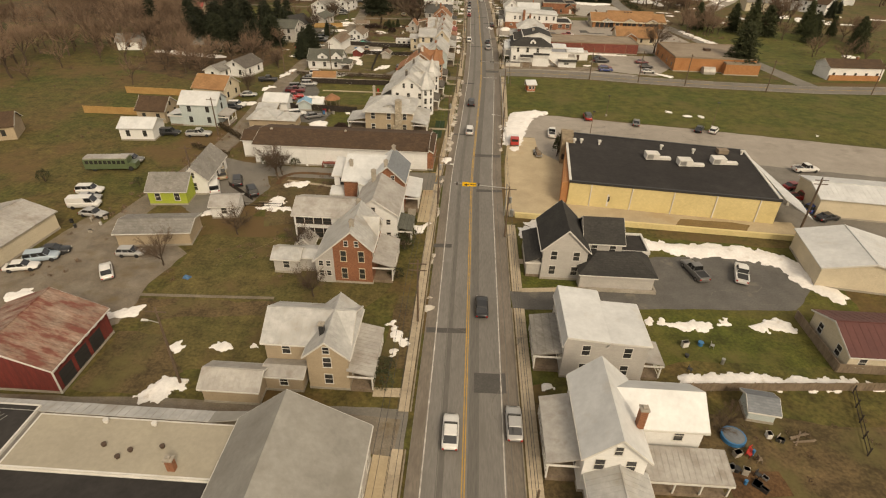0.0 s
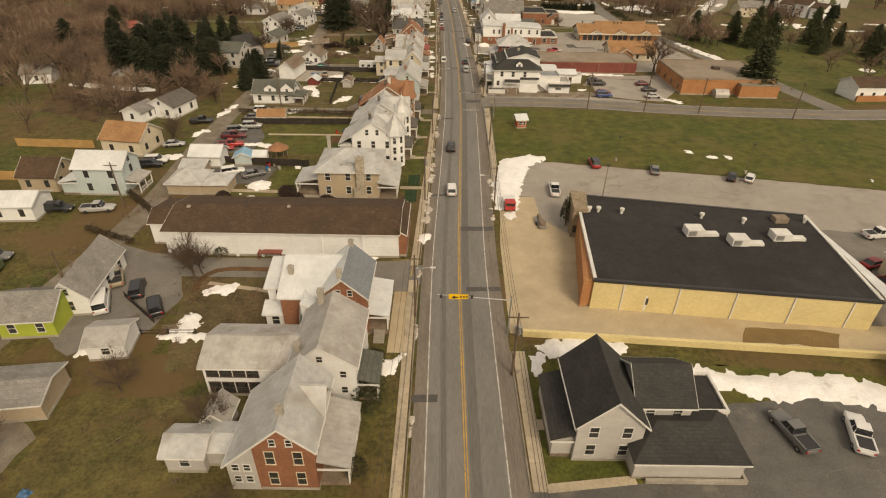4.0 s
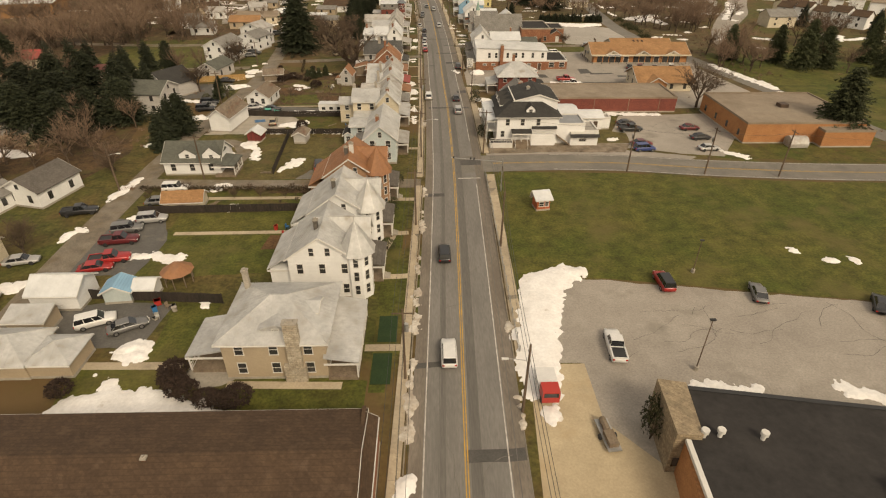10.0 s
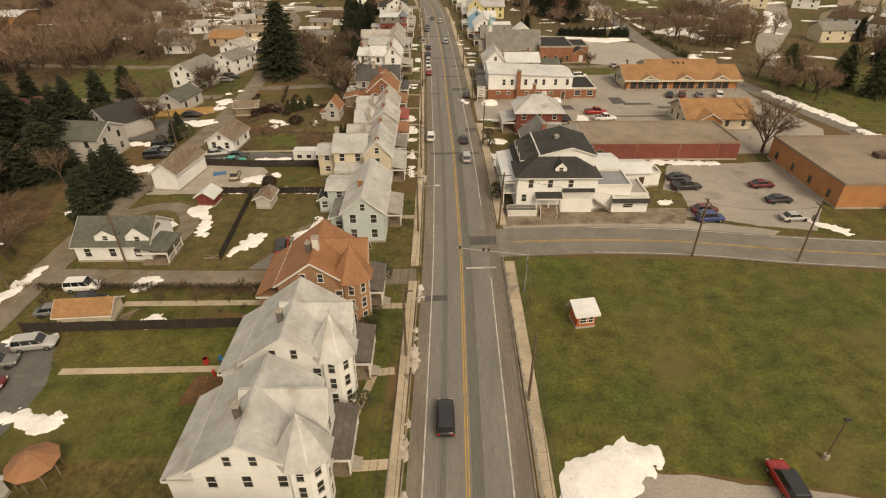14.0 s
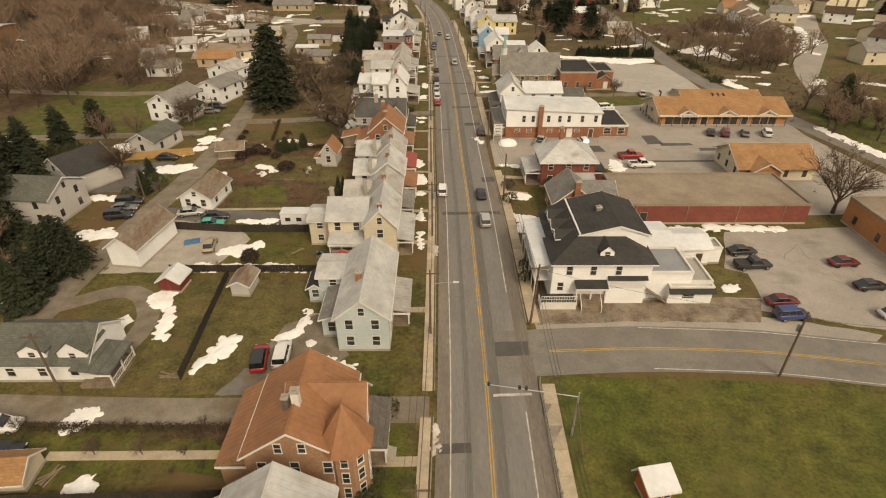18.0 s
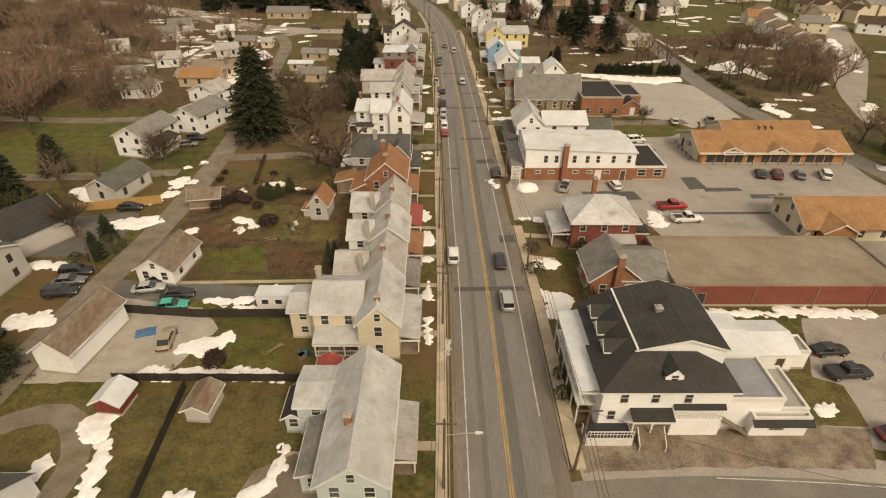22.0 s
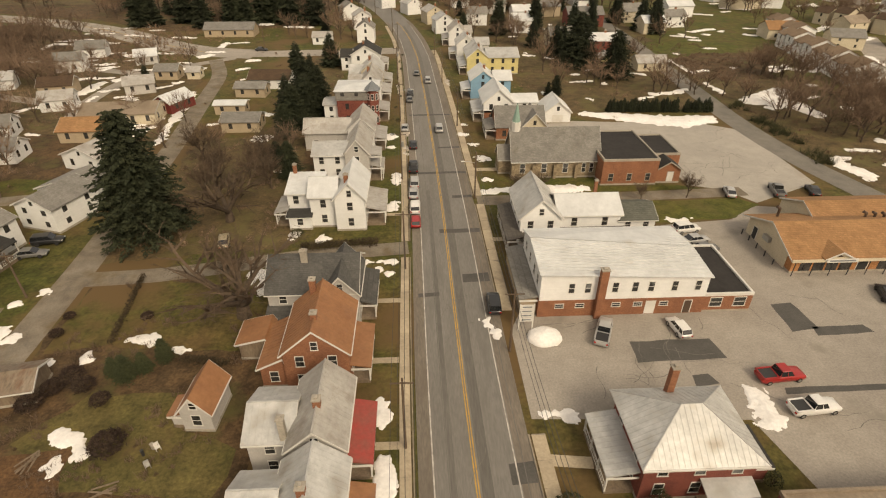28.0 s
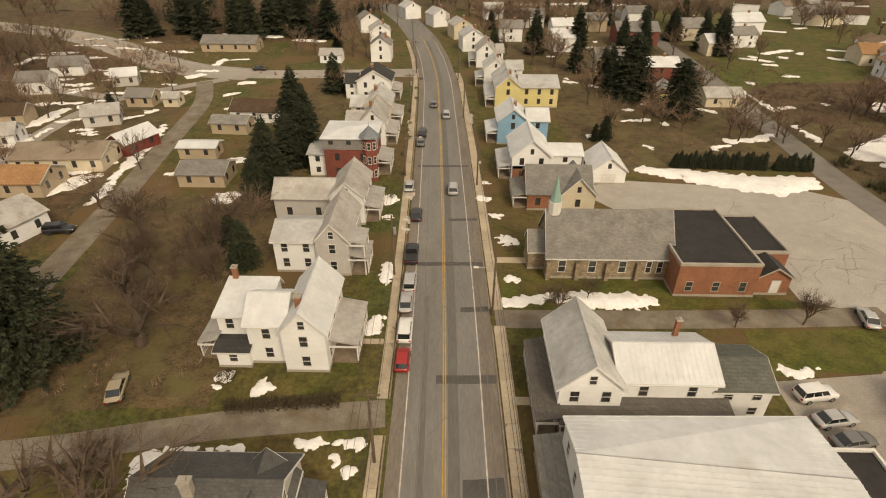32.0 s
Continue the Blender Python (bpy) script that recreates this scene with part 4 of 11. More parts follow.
flat("yard", [(36.4, 196.6), (44, 196.6), (45, 202.6), (41.6, 204.4), (41.4, 211), (36.4, 211)], 0.0285, M_STRAW, "brown worn grass beside the white tavern", "yard", ragged=0.15)
flat("lawn", [(60, 188), (66, 209), (70, 220), (100, 232), (104, 200), (104, 184)], 0.014, M_YARD, "brown-green grass round the school", "lawn")
flat("parking_lot", [(9.8, 243.2), (34, 242), (36, 233.5), (58, 233), (62, 221), (84, 222), (92, 236), (88, 262), (90, 286), (60, 291), (54, 286), (40.5, 284.5), (40, 263), (12, 262.5), (9.8, 258)], 0.022, M_LOT, "wide worn grey parking lot with dark patches", "parking lot")
for x0, y0, x1, y1 in ((24.5, 251.2, 36, 255.2), (40, 245.4, 62, 246.6), (47, 256, 51, 262), (50, 255, 58, 257), (58, 252, 64, 254), (66, 251.5, 74, 253), (30, 247, 33, 249)):
    flat("asphalt_patch", [(x0, y0), (x1, y0 + 0.4), (x1 - 0.6, y1), (x0 + 0.3, y1 - 0.2)], 0.027, M_PATCH, "dark newer asphalt patch on the parking lot", "asphalt patch", ragged=0.1)
flat("parking_lot", [(30, 336.5), (38, 338.9), (72, 335), (79.5, 330), (79, 322), (78.5, 300), (62, 292), (58, 298), (52, 300), (52, 306), (52, 318), (36, 322), (30, 330)], 0.021, M_PALELOT, "wide pale parking lot behind the church", "parking lot")
flat("lawn", [(10.2, 297.2), (55, 298.4), (50, 300.2), (34, 300.4), (34, 304.5), (10.2, 305.5)], 0.015, M_YARD, "green-brown grass beside the stone church", "lawn")
flat("lawn", [(40, 285.3), (55, 286.5), (62, 291.5), (59, 294.2), (41, 293.4)], 0.024, M_LAWN, "green grass strip beside the parking lot", "lawn", ragged=0.3)
flat("gravel_yard", [(-40, 87), (-38.6, 94.5), (-41.5, 101), (-56, 103), (-58, 90), (-48, 82)], 0.022, M_SLOT, "grey gravel yard beside the alley", "yard", ragged=0.3)
flat("gravel_yard", [(-63, 44), (-45, 53), (-46, 62), (-44, 70), (-50, 74), (-59, 74), (-66, 82), (-70, 62)], 0.020, M_GRAVEL, "worn gravel parking beside the alley", "yard", ragged=0.6)
flat("driveway", [(-55, 129), (-54, 137), (-46, 140), (-36.5, 139.5), (-37.5, 130.5), (-46, 131)], 0.022, M_DLOT, "dark asphalt parking court beside the alley", "parking lot", ragged=0.2)
flat("driveway", [(-56, 146), (-56, 163), (-47, 163), (-44, 156), (-45, 146)], 0.022, M_DLOT, "dark asphalt parking court beside the alley", "parking lot", ragged=0.3)
flat("driveway", [(-18.5, 179.5), (-13.5, 185), (-19, 193), (-23, 191), (-26, 180.5)], 0.022, M_GRAVEL, "gravel parking beside the pale blue house", "driveway", ragged=0.2)
flat("driveway", [(-54, 203), (-55, 221), (-38, 217.5), (-34, 213), (-38, 203.5)], 0.022, M_CONC, "worn concrete court between the white sheds", "driveway", ragged=0.3)
flat("driveway", [(-55, 218.5), (-54, 224.5), (-30, 222.5), (-18, 219.5), (-19, 216.5), (-40, 219.5)], 0.0215, M_DLOT, "dark asphalt strip with parked cars", "driveway", ragged=0.25)
flat("driveway", [(-58.5, 232), (-60, 246), (-76, 244), (-74, 230)], 0.0215, M_DLOT, "dark asphalt strip with parked cars", "driveway", ragged=0.3)
flat("lawn", [(-50.4, 271), (-44, 272.4), (-29, 269.4), (-24.4, 262), (-24.4, 255.4), (-38, 256.6), (-42, 257.4), (-49.6, 256)], 0.0165, M_GRASS, "dull olive grass in the back garden", "lawn", ragged=0.5, seed=4)
flat("lawn", [(-45, 243), (-40.4, 249.4), (-30, 248.6), (-27.4, 243), (-21.6, 241), (-21.6, 235), (-38, 236.4)], 0.0165, M_STRAW, "straw-coloured rough grass in the back garden", "lawn", ragged=0.7, seed=5)
flat("yard", [(-50, 226), (-20, 224), (-20, 260), (-36, 272), (-51, 270)], 0.012, M_LITTER, "muddy brown back garden", "yard", ragged=0.8)
flat("yard", [(-52, 276), (-24, 280), (-24, 302), (-30, 330), (-54, 330)], 0.012, M_MUD, "brown leaf-littered ground under bare trees", "yard", ragged=0.8)
flat("yard", [(-52, 178.5), (-18, 178.5), (-17, 201), (-40, 201), (-52, 200)], 0.011, M_STRAW, "brown-green back garden", "yard", ragged=0.3)
flat("yard", [(-38, 204), (-14, 205), (-19, 215.5), (-36, 216.5)], 0.011, M_YARD, "brown-green back garden", "yard", ragged=0.3)
flat("back_lawn", [(-48, 167), (-18, 168.5), (-18, 174), (-48, 174)], 0.016, M_YARD, "winter back lawn with a garden path", "garden bed", ragged=0.6)
flat("lawn", [(-45, 145), (-22, 147), (-19, 166), (-45, 164.5)], 0.012, M_LAWN, "green back lawn behind the white house", "lawn", ragged=0.3)
flat("lawn", [(-43, 119), (-9.2, 119), (-9.2, 124.6), (-31, 127), (-43, 127.4)], 0.013, M_LAWN, "green lawn beside the stone house", "lawn", ragged=0.3)
flat("lawn", [(-36, 126), (-30.5, 126), (-30, 139.5), (-36, 139.5)], 0.014, M_LAWN, "green side lawn beside the stone house", "lawn", ragged=0.2)
flat("lawn", [(-9, 123), (-9, 175), (-5.6, 175), (-7.2, 123)], 0.010, M_LAWN, "narrow green front lawn", "lawn")
flat("dug_ground", [(-35, 79.5), (-24, 82.5), (-24, 99), (-40, 100)], 0.012, M_MUD, "muddy brown garden beside the brick house", "yard", ragged=0.5)
flat("dug_ground", [(-42, 44), (-24, 47), (-14, 56), (-10, 64), (-22, 76), (-44, 76)], 0.010, M_STRAW, "patchy brown-green yard", "yard", ragged=0.8)
flat("lawn", [(-300, 230), (-70, 262), (-78, 330), (-150, 340), (-300, 330)], 0.009, M_YARD, "wide brown-green grass behind the houses", "lawn")
flat("lawn", [(-105, 255), (-72, 262), (-78, 292), (-110, 290)], 0.013, M_LAWN, "green lawn behind the houses", "lawn", ragged=0.8)
flat("field", [(96, 430), (300, 400), (300, 700), (96, 700)], 0.010, M_YARD, "brown-green field beyond the back road", "field", ragged=1.0)
flat("field", [(-260, 535), (260, 560), (600, 700), (600, 1400), (-600, 1400), (-600, 600)], 0.012, M_MUD, "bare tan field beyond the village", "field", ragged=2.0)
flat("woodland_floor", [(88, 240), (83, 300), (84, 335), (88, 420), (104, 420), (125, 340), (108, 300), (104, 240)], 0.011, M_MUD, "leaf-brown ground of a bare wood", "ground", ragged=1.2)
flat("back_lawn", [(-9.5, 47.5), (-6, 47.5), (-6, 62), (-9, 62)], 0.012, M_MUD, "muddy verge beside the sidewalk", "verge", ragged=0.2)


def cracks(x0, y0, x1, y1, n, seed, label="dark sealed cracks in the asphalt", w=0.03):
    """Wandering dark cracks over a stretch of asphalt."""
    rnd = random.Random(seed)
    m = Mesh()
    for _ in range(n):
        x, y, a = rnd.uniform(x0, x1), rnd.uniform(y0, y1), rnd.choice((0.1, 1.5, 3.2)) + rnd.uniform(-0.4, 0.4)
        prev = None
        for _ in range(rnd.randrange(5, 14)):
            a += rnd.uniform(-0.5, 0.5)
            nx, ny = x + math.cos(a) * 0.9, y + math.sin(a) * 0.9
            if not (x0 < nx < x1 and y0 < ny < y1):
                break
            px, py, ww = -math.sin(a) * w, math.cos(a) * w, rnd.uniform(0.5, 1.5)
            k = len(m.v)
            m.v += [(x - px * ww, y - py * ww, 0.046), (x + px * ww, y + py * ww, 0.046), (nx + px * ww, ny + py * ww, 0.046), (nx - px * ww, ny - py * ww, 0.046)]
            m.f.append((k, k + 3, k + 2, k + 1))
            x, y = nx, ny
    solid("asphalt_crack", m, M_SEAM, label, "crack", kind="stuff")


cracks(20, 127, 64, 138, 22, 1)
cracks(30, 64, 47, 75, 10, 2)
cracks(42, 195, 68, 214, 14, 3)
cracks(12, 244, 40, 260, 18, 4)
cracks(42, 234, 86, 264, 26, 5)
cracks(52, 300, 76, 333, 22, 6)
cracks(-1, 40, 6, 330, 70, 7, "dark cracks and seams in the road", 0.03)
for off, w in ((5.0, 0.04), (-2.7, 0.035)):
    ribbon("road_seam", (-60, 400), -off + w, off + w, 0.0395, M_LANE, "dark tar seam along the road", "road seam")
# back gardens: litter, dug beds and greener grass
for k, (pts, mt, lab) in enumerate((
        ([(-50, 226), (-24, 226), (-24, 254), (-32, 262), (-49, 262)], M_LITTER, "rough back garden covered with brown leaf litter"),
        ([(-46, 214.5), (-22, 213.5), (-22, 221), (-45, 222)], M_YARD, "green back lawn beside the camper"),
        ([(-42, 262), (-28, 260), (-24, 270), (-40, 271)], M_YARD, "thin brown-green back lawn under a bare tree"),
        ([(-52, 282), (-26, 284), (-24, 330), (-54, 326)], M_LITTER, "wooded back garden covered with brown leaves"),
        ([(-43, 103.5), (-24, 103.6), (-24, 105.2), (-43, 105.2)], M_DUG, "narrow planting bed against the white wall"),
        ([(-37, 83), (-27, 82), (-26, 90), (-36, 92)], M_YARD, "small green back lawn behind the brick house"),
        ([(-36, 92), (-27, 91), (-26, 99), (-38, 100)], M_YARD, "small green back lawn beside the lane"),
        ([(-115, 196), (-82, 190), (-84, 250), (-120, 252)], M_LITTER, "brown leaf litter under the conifers"),
        ([(90, 250), (114, 250), (116, 430), (92, 430)], M_MUD, "brown leaf litter under the roadside wood"),
        ([(-230, 235), (-118, 235), (-112, 330), (-230, 335)], M_LITTER, "brown leaf litter under the bare wood"),
        ([(-40, 333), (-26, 333), (-26, 412), (-38, 412)], M_MUD, "brown back gardens behind the street houses"),
        ([(30, 344), (78, 348), (78, 436), (30, 440)], M_MUD, "brown back gardens with fallen leaves"))):
    flat("yard", pts, 0.004 + 0.0007 * k, mt, lab, "yard", ragged=1.4, seed=k)

flat("garden_bed", [(-34, 172.4), (-22, 172.6), (-22, 175.4), (-33, 175.6)], 0.019, M_LITTER, "rough garden bed with dead shrubs beside the lane", "garden bed", ragged=0.5, seed=3)
flat("concrete_pad", [(-20.5, 193.4), (-16.4, 193.2), (-15.2, 185.2), (-19.7, 185.0)], 0.02, M_APRON, "pale concrete pad beside the blue house", "concrete pad")
flat("driveway", [(-28.4, 178.4), (-18.2, 178.4), (-17.8, 181), (-20.0, 185.4), (-26, 182.6)], 0.0195, M_SLOT, "dark asphalt driveway with two parked cars", "driveway", ragged=0.2)
ribbon("driveway", [(-55.5, 195), (-51.5, 197.4), (-48.8, 199.4), (-44.8, 197.8), (-42.0, 193.5), (-41.2, 189), (-42.5, 185.8)], 1.5, 1.5, 0.019, M_GRAVEL, "curving gravel driveway round the cottage", "road", step=2)
flat("field", [(86.5, 430), (88.5, 404), (100, 408), (136, 417), (112, 436)], 0.012, M_LAWN, "green field beside the back road", "field", ragged=0.8)
flat("field", [(90, 402), (90, 374), (111, 374), (134, 412), (104, 412)], 0.0135, M_LITTER, "field of rust-brown dead weeds", "field", ragged=1.0)
flat("court", [(48, 352), (62, 352), (80, 358), (80, 372), (46, 378)], 0.0125, M_MUD, "muddy yard behind the hedge", "yard", ragged=0.8)

flat("dug_ground", [(-47, 58.2), (-26, 59.0), (-23.4, 56.4), (-43.5, 54.0)], 0.0165, M_MUD, "bare brown earth strip across the yard", "yard", ragged=0.5, seed=8)
ribbon("path", [(-49.5, 58.9), (-26.6, 59.9)], 0.3, 0.3, 0.019, M_GRAVEL, "worn trodden path across the yard", "path", step=3)
ribbon("driveway", [(-130, 258), (-92, 261), (-77, 262), (-60, 264)], 1.8, 1.8, 0.0262, M_GRAVEL, "narrow pale lane beside the green field", "road", step=3)

flat("lawn", [(-44.5, 233.5), (-33, 234.2), (-31, 226.4), (-42.2, 226.4)], 0.0182, M_LAWN, "small green lawn behind the row houses", "lawn", ragged=0.5, seed=2)
flat("lawn", [(-41.5, 225.6), (-22, 225.2), (-22, 222.4), (-41, 222.4)], 0.0184, M_YARD, "strip of thin winter grass beside the path", "lawn", ragged=0.3, seed=4)
flat("garden_bed", [(-31.5, 232.5), (-26.9, 233.0), (-25.9, 228.7), (-30.5, 228.5)], 0.0195, M_DUG, "dug reddish garden bed", "garden bed", ragged=0.2, seed=5)
flat("garden_bed", [(-49.4, 240.5), (-38.2, 241.6), (-37.4, 235.6), (-44.6, 235.4)], 0.0197, M_DUG, "dug brown vegetable patch in rows", "garden bed", ragged=0.4, seed=6)

flat("lawn", [(112, 188), (105, 222), (101, 246), (96, 268), (98, 284), (126, 288), (160, 262), (170, 215), (150, 192)], 0.0155, M_LAWN, "wide green lawn beyond the back road", "lawn", ragged=0.8)
flat("bank", [(-230, 345), (-230, 488), (-165, 470), (-142, 455), (-118, 437), (-100, 421), (-112, 410), (-150, 412), (-158, 345)], 0.0095, M_LITTER, "brown wooded bank below the curving road", "bank", ragged=1.5)
flat("bank", [(-260, 520), (-205, 508), (-160, 493), (-112, 461), (-96, 462), (-46, 470), (-46, 560), (-260, 580)], 0.0105, M_LITTER, "brown leaf litter under the far wood", "ground", ragged=1.5)
flat("yard", [(84, 430), (120, 440), (125, 545), (20, 545), (20, 442), (60, 440)], 0.0098, M_MUD, "brown winter gardens beyond the village", "yard", ragged=1.5)

flat("yard", [(-160, 304), (-112, 306), (-64, 312), (-64, 345), (-70, 380), (-80, 404), (-112, 412), (-160, 412)], 0.0092, M_MUD, "brown winter gardens between the small houses", "yard", ragged=1.5)
flat("yard", [(-104, 306), (-64, 310), (-66, 330), (-90, 336), (-108, 330)], 0.0099, M_LITTER, "brown leaf-strewn gardens behind the houses", "yard", ragged=1.5)
flat("lane_mouth", [(-17, 98.4), (-17, 103.6), (-5.2, 104.6), (-5.2, 96.0), (-10.6, 96.4)], 0.0283, M_SLOT, "worn asphalt mouth of the lane", "lane", ragged=0.1)
flat("forecourt", [(-8.4, 83.5), (-8.4, 96.2), (-5.3, 96.2), (-5.3, 83.5)], 0.0288, M_APRON, "stained concrete strip before the brick house", "forecourt")
for x0, x1, y in ((-9.4, -6.0, 104.5), (-6.2, -6.0, 100.0)):
    ribbon("road_marking", [(x0, y), (x1, y if x1 - x0 > 1 else y + 4.4)], 0.06, 0.06, 0.036, M_YELLOWLINE, "yellow kerb line at the lane mouth", "road marking", step=2)

# sidewalks and kerbs
SLABS = {}


def slab_data(length, width):
    key = (round(length, 2), round(width, 2))
    if key not in SLABS:
        g = 0.02
        m = Mesh().slab([(-width / 2, g, 0.13), (width / 2, g, 0.13), (width / 2 + 0.0, length - g, 0.13), (-width / 2, length - g, 0.13)], 0.12)
        SLABS[key] = m.data("paving_slab", M_WALK)
    return SLABS[key]


SLAB_RND = random.Random(3)
for side, a, b, spans in (("L", -7.55, -6.35, ((-40, 36), (41, 99), (103, 175), (179, 276), (281, 417), (424, 470))), ("R", 6.45, 7.95, ((-40, 60.5), (64.5, 84), (128, 180), (191, 241), (262, 293.6), (297, 420)))):
    for y0, y1 in spans:
        bed = ribbon("sidewalk", (y0, y1), -a, b, 0.112, M_KERB, "pale concrete sidewalk slabs beside the road", "sidewalk", low=-0.02)
        n = int((y1 - y0) / 3.0)
        for i in range(n):
            ya, yb = y0 + (y1 - y0) * i / n, y0 + (y1 - y0) * (i + 1) / n
            xa, xb = road_x(ya), road_x(yb)
            ob = part("paving_slab", slab_data((y1 - y0) / n, b - a), None, bed)
            ob.matrix_basis = pose(xa + (a + b) / 2, ya, SLAB_RND.uniform(-0.012, 0.012), SLAB_RND.uniform(-0.2, 0.2), SLAB_RND.uniform(-0.4, 0.4), -math.degrees(math.atan2(xb - xa, yb - ya)))
        e = -6.05 if side == "L" else 6.1
        ribbon("kerb", (y0, y1), -e + 0.14 if side == "L" else -e, e if side == "L" else e + 0.16, 0.15, M_KERB, "worn concrete kerb along the road", "kerb", low=-0.02)
        ribbon("verge", (y0, y1), 6.35 if side == "L" else -6.26, -6.18 if side == "L" else 6.45, 0.10, M_MUD, "muddy strip between kerb and sidewalk", "verge", low=-0.02)

# ---- west side of the main street, from the south ----
SM = 0.55

h = House("church_hall", "large hall with a grey metal gable roof beside the street", "hall", -14, 24)
h.wing(-21.0, 8, -8.3, 34.6, 5.0, 9.2, "y", M_GREYW, M_HALL, ridge_at=0.4, win="E")


def flat_block(h, x0, y0, x1, y1, top, wall, roof, edge=0.16):
    """A flat-roofed block with a thin metal edge."""
    h.p("wall", Mesh().box(x0, y0, 0, x1, y1, top - 0.02), wall)
    h.p("roof", Mesh().box(x0 + 0.1, y0 + 0.1, top - 0.02, x1 - 0.1, y1 - 0.1, top + 0.03), roof)
    e = Mesh().box(x0 - 0.06, y0 - 0.06, top - 0.25, x1 + 0.06, y0 + 0.1, top + edge).box(x0 - 0.06, y1 - 0.1, top - 0.25, x1 + 0.06, y1 + 0.06, top + edge)
    e.box(x0 - 0.06, y0 + 0.1, top - 0.25, x0 + 0.1, y1 - 0.1, top + edge).box(x1 - 0.1, y0 + 0.1, top - 0.25, x1 + 0.06, y1 - 0.1, top + edge)
    h.p("roof_edge", e, h.trim)


flat_block(h, -41.6, 28.6, -20.4, 34.6, 4.0, M_TAN, M_FLATP, 0.05)
flat_block(h, -41.6, 6, -21.1, 28.5, 3.7, M_TAN, M_FLATB, 0.1)
flat_block(h, -60, 10, -42.2, 35.4, 4.2, M_GREYW, M_FLATB, 0.1)
h.p("metal_awning", Mesh().slab([(-48, 34.7, 4.25), (-24.5, 34.7, 4.25), (-24.5, 36.5, 3.7), (-48, 36.5, 3.7)], 0.1), M_METAL, "ribbed pale metal awning")
h.p("awning_seams", (lambda m: [m.beam((-47.5 + 0.9 * i, 34.7, 4.25), (-47.5 + 0.9 * i, 36.5, 3.7), 0.035) for i in range(26)] and m)(Mesh()), M_METAL2)["kind"] = "stuff"
h.p("lean_to_roof", Mesh().slab([(-24.5, 34.7, 4.2), (-20.6, 34.7, 4.9), (-19.8, 36.2, 4.5), (-24.5, 36.4, 3.8)], 0.12), M_HALL)
h.chimney(-25.6, 29.4, 5.6, 3.9, 0.7, 0.55)
for vx, vy in ((-34.5, 34.0), (-29.6, 34.0)):
    h.p("roof_vent", Mesh().beam((vx, vy, 4.0), (vx, vy, 4.3), 0.16, 8).beam((vx, vy, 4.28), (vx, vy, 4.5), 0.28, 10), M_TRIM, "white roof vent")
for vx, vy in ((-33.2, 31.4), (-30.4, 31.0), (-31.2, 30.2), (-27.6, 31.6)):
    h.p("roof_vent", Mesh().beam((vx, vy, 4.0), (vx, vy, 4.25), 0.2, 8).beam((vx, vy, 4.24), (vx, vy, 4.34), 0.26, 8), M_BTRIM, "dark roof drain")
ant = h.p("antenna", Mesh().beam((-44.6, 32.2, 4.2), (-44.6, 32.2, 6.6), 0.03, 6).beam((-46.4, 32.9, 6.4), (-42.8, 31.5, 6.4), 0.025, 5), M_STEEL, "thin television antenna")
am = Mesh()
for i in range(9):
    am.beam((-46.4 + 0.45 * i - 0.35, 32.9 - 0.175 * i - 0.8, 6.4), (-46.4 + 0.45 * i + 0.35, 32.9 - 0.175 * i + 0.8, 6.4), 0.018, 4)
h.p("antenna_rods", am, M_STEEL, parent=ant)
flat("hall_yard", [(-8.3, 8), (-8.3, 35.6), (-5.2, 35.8), (-5.2, 8)], 0.017, M_APRON, "stained concrete strip beside the hall", "yard", ragged=0.15)
flat("lane_mouth", [(-22, 36.2), (-22, 41), (-5.2, 41.4), (-5.2, 35.9)], 0.0185, M_SLOT, "worn asphalt mouth of the lane", "lane", ragged=0.15)
flat("gravel_yard", [(-62, 36.2), (-62, 40.0), (-44, 40.2), (-30, 40.2), (-22, 40.2), (-22, 36.2)], 0.0182, M_GRAVEL, "worn gravel yard before the barn", "yard", ragged=0.2)
flat("yard", [(-44.4, 41.2), (-36, 41.4), (-33, 45), (-38, 51), (-44.2, 51.4)], 0.0142, M_MUD, "brown worn ground beside the barn", "yard", ragged=0.4)

h = House("house", "tan two-storey house with a pale tin cross-gable roof", "house", -16, 48)
h.wing(-17.0, 43.7, -12.3, 52, 5.4, 7.5, "y", M_TAN, M_METAL, seam=SM)
h.wing(-22.4, 45.6, -12.5, 52.6, 5.3, 7.4, "x", M_TAN, M_METAL, seam=SM, win="SW")
h.porch(-12.2, 43.6, -9.6, 51.5, 2.7, M_METAL2, "W", 0.7, posts=4, seam=SM)
h.wing(-21.9, 43.0, -17.6, 45.2, 2.6, 3.0, "x", M_TAN, M_METAL2, win="S", attic=False)
h.chimney(-15.4, 45.6, 8.4, 6, 0.55, 0.55, M_BLACK)
h = House("garden_shed", "low tan shed with a grey metal roof", "shed", -25, 42)
h.wing(-28.3, 40.7, -22.0, 44.4, 2.5, 3.5, "x", M_TAN, M_METAL2, win="", seam=SM)

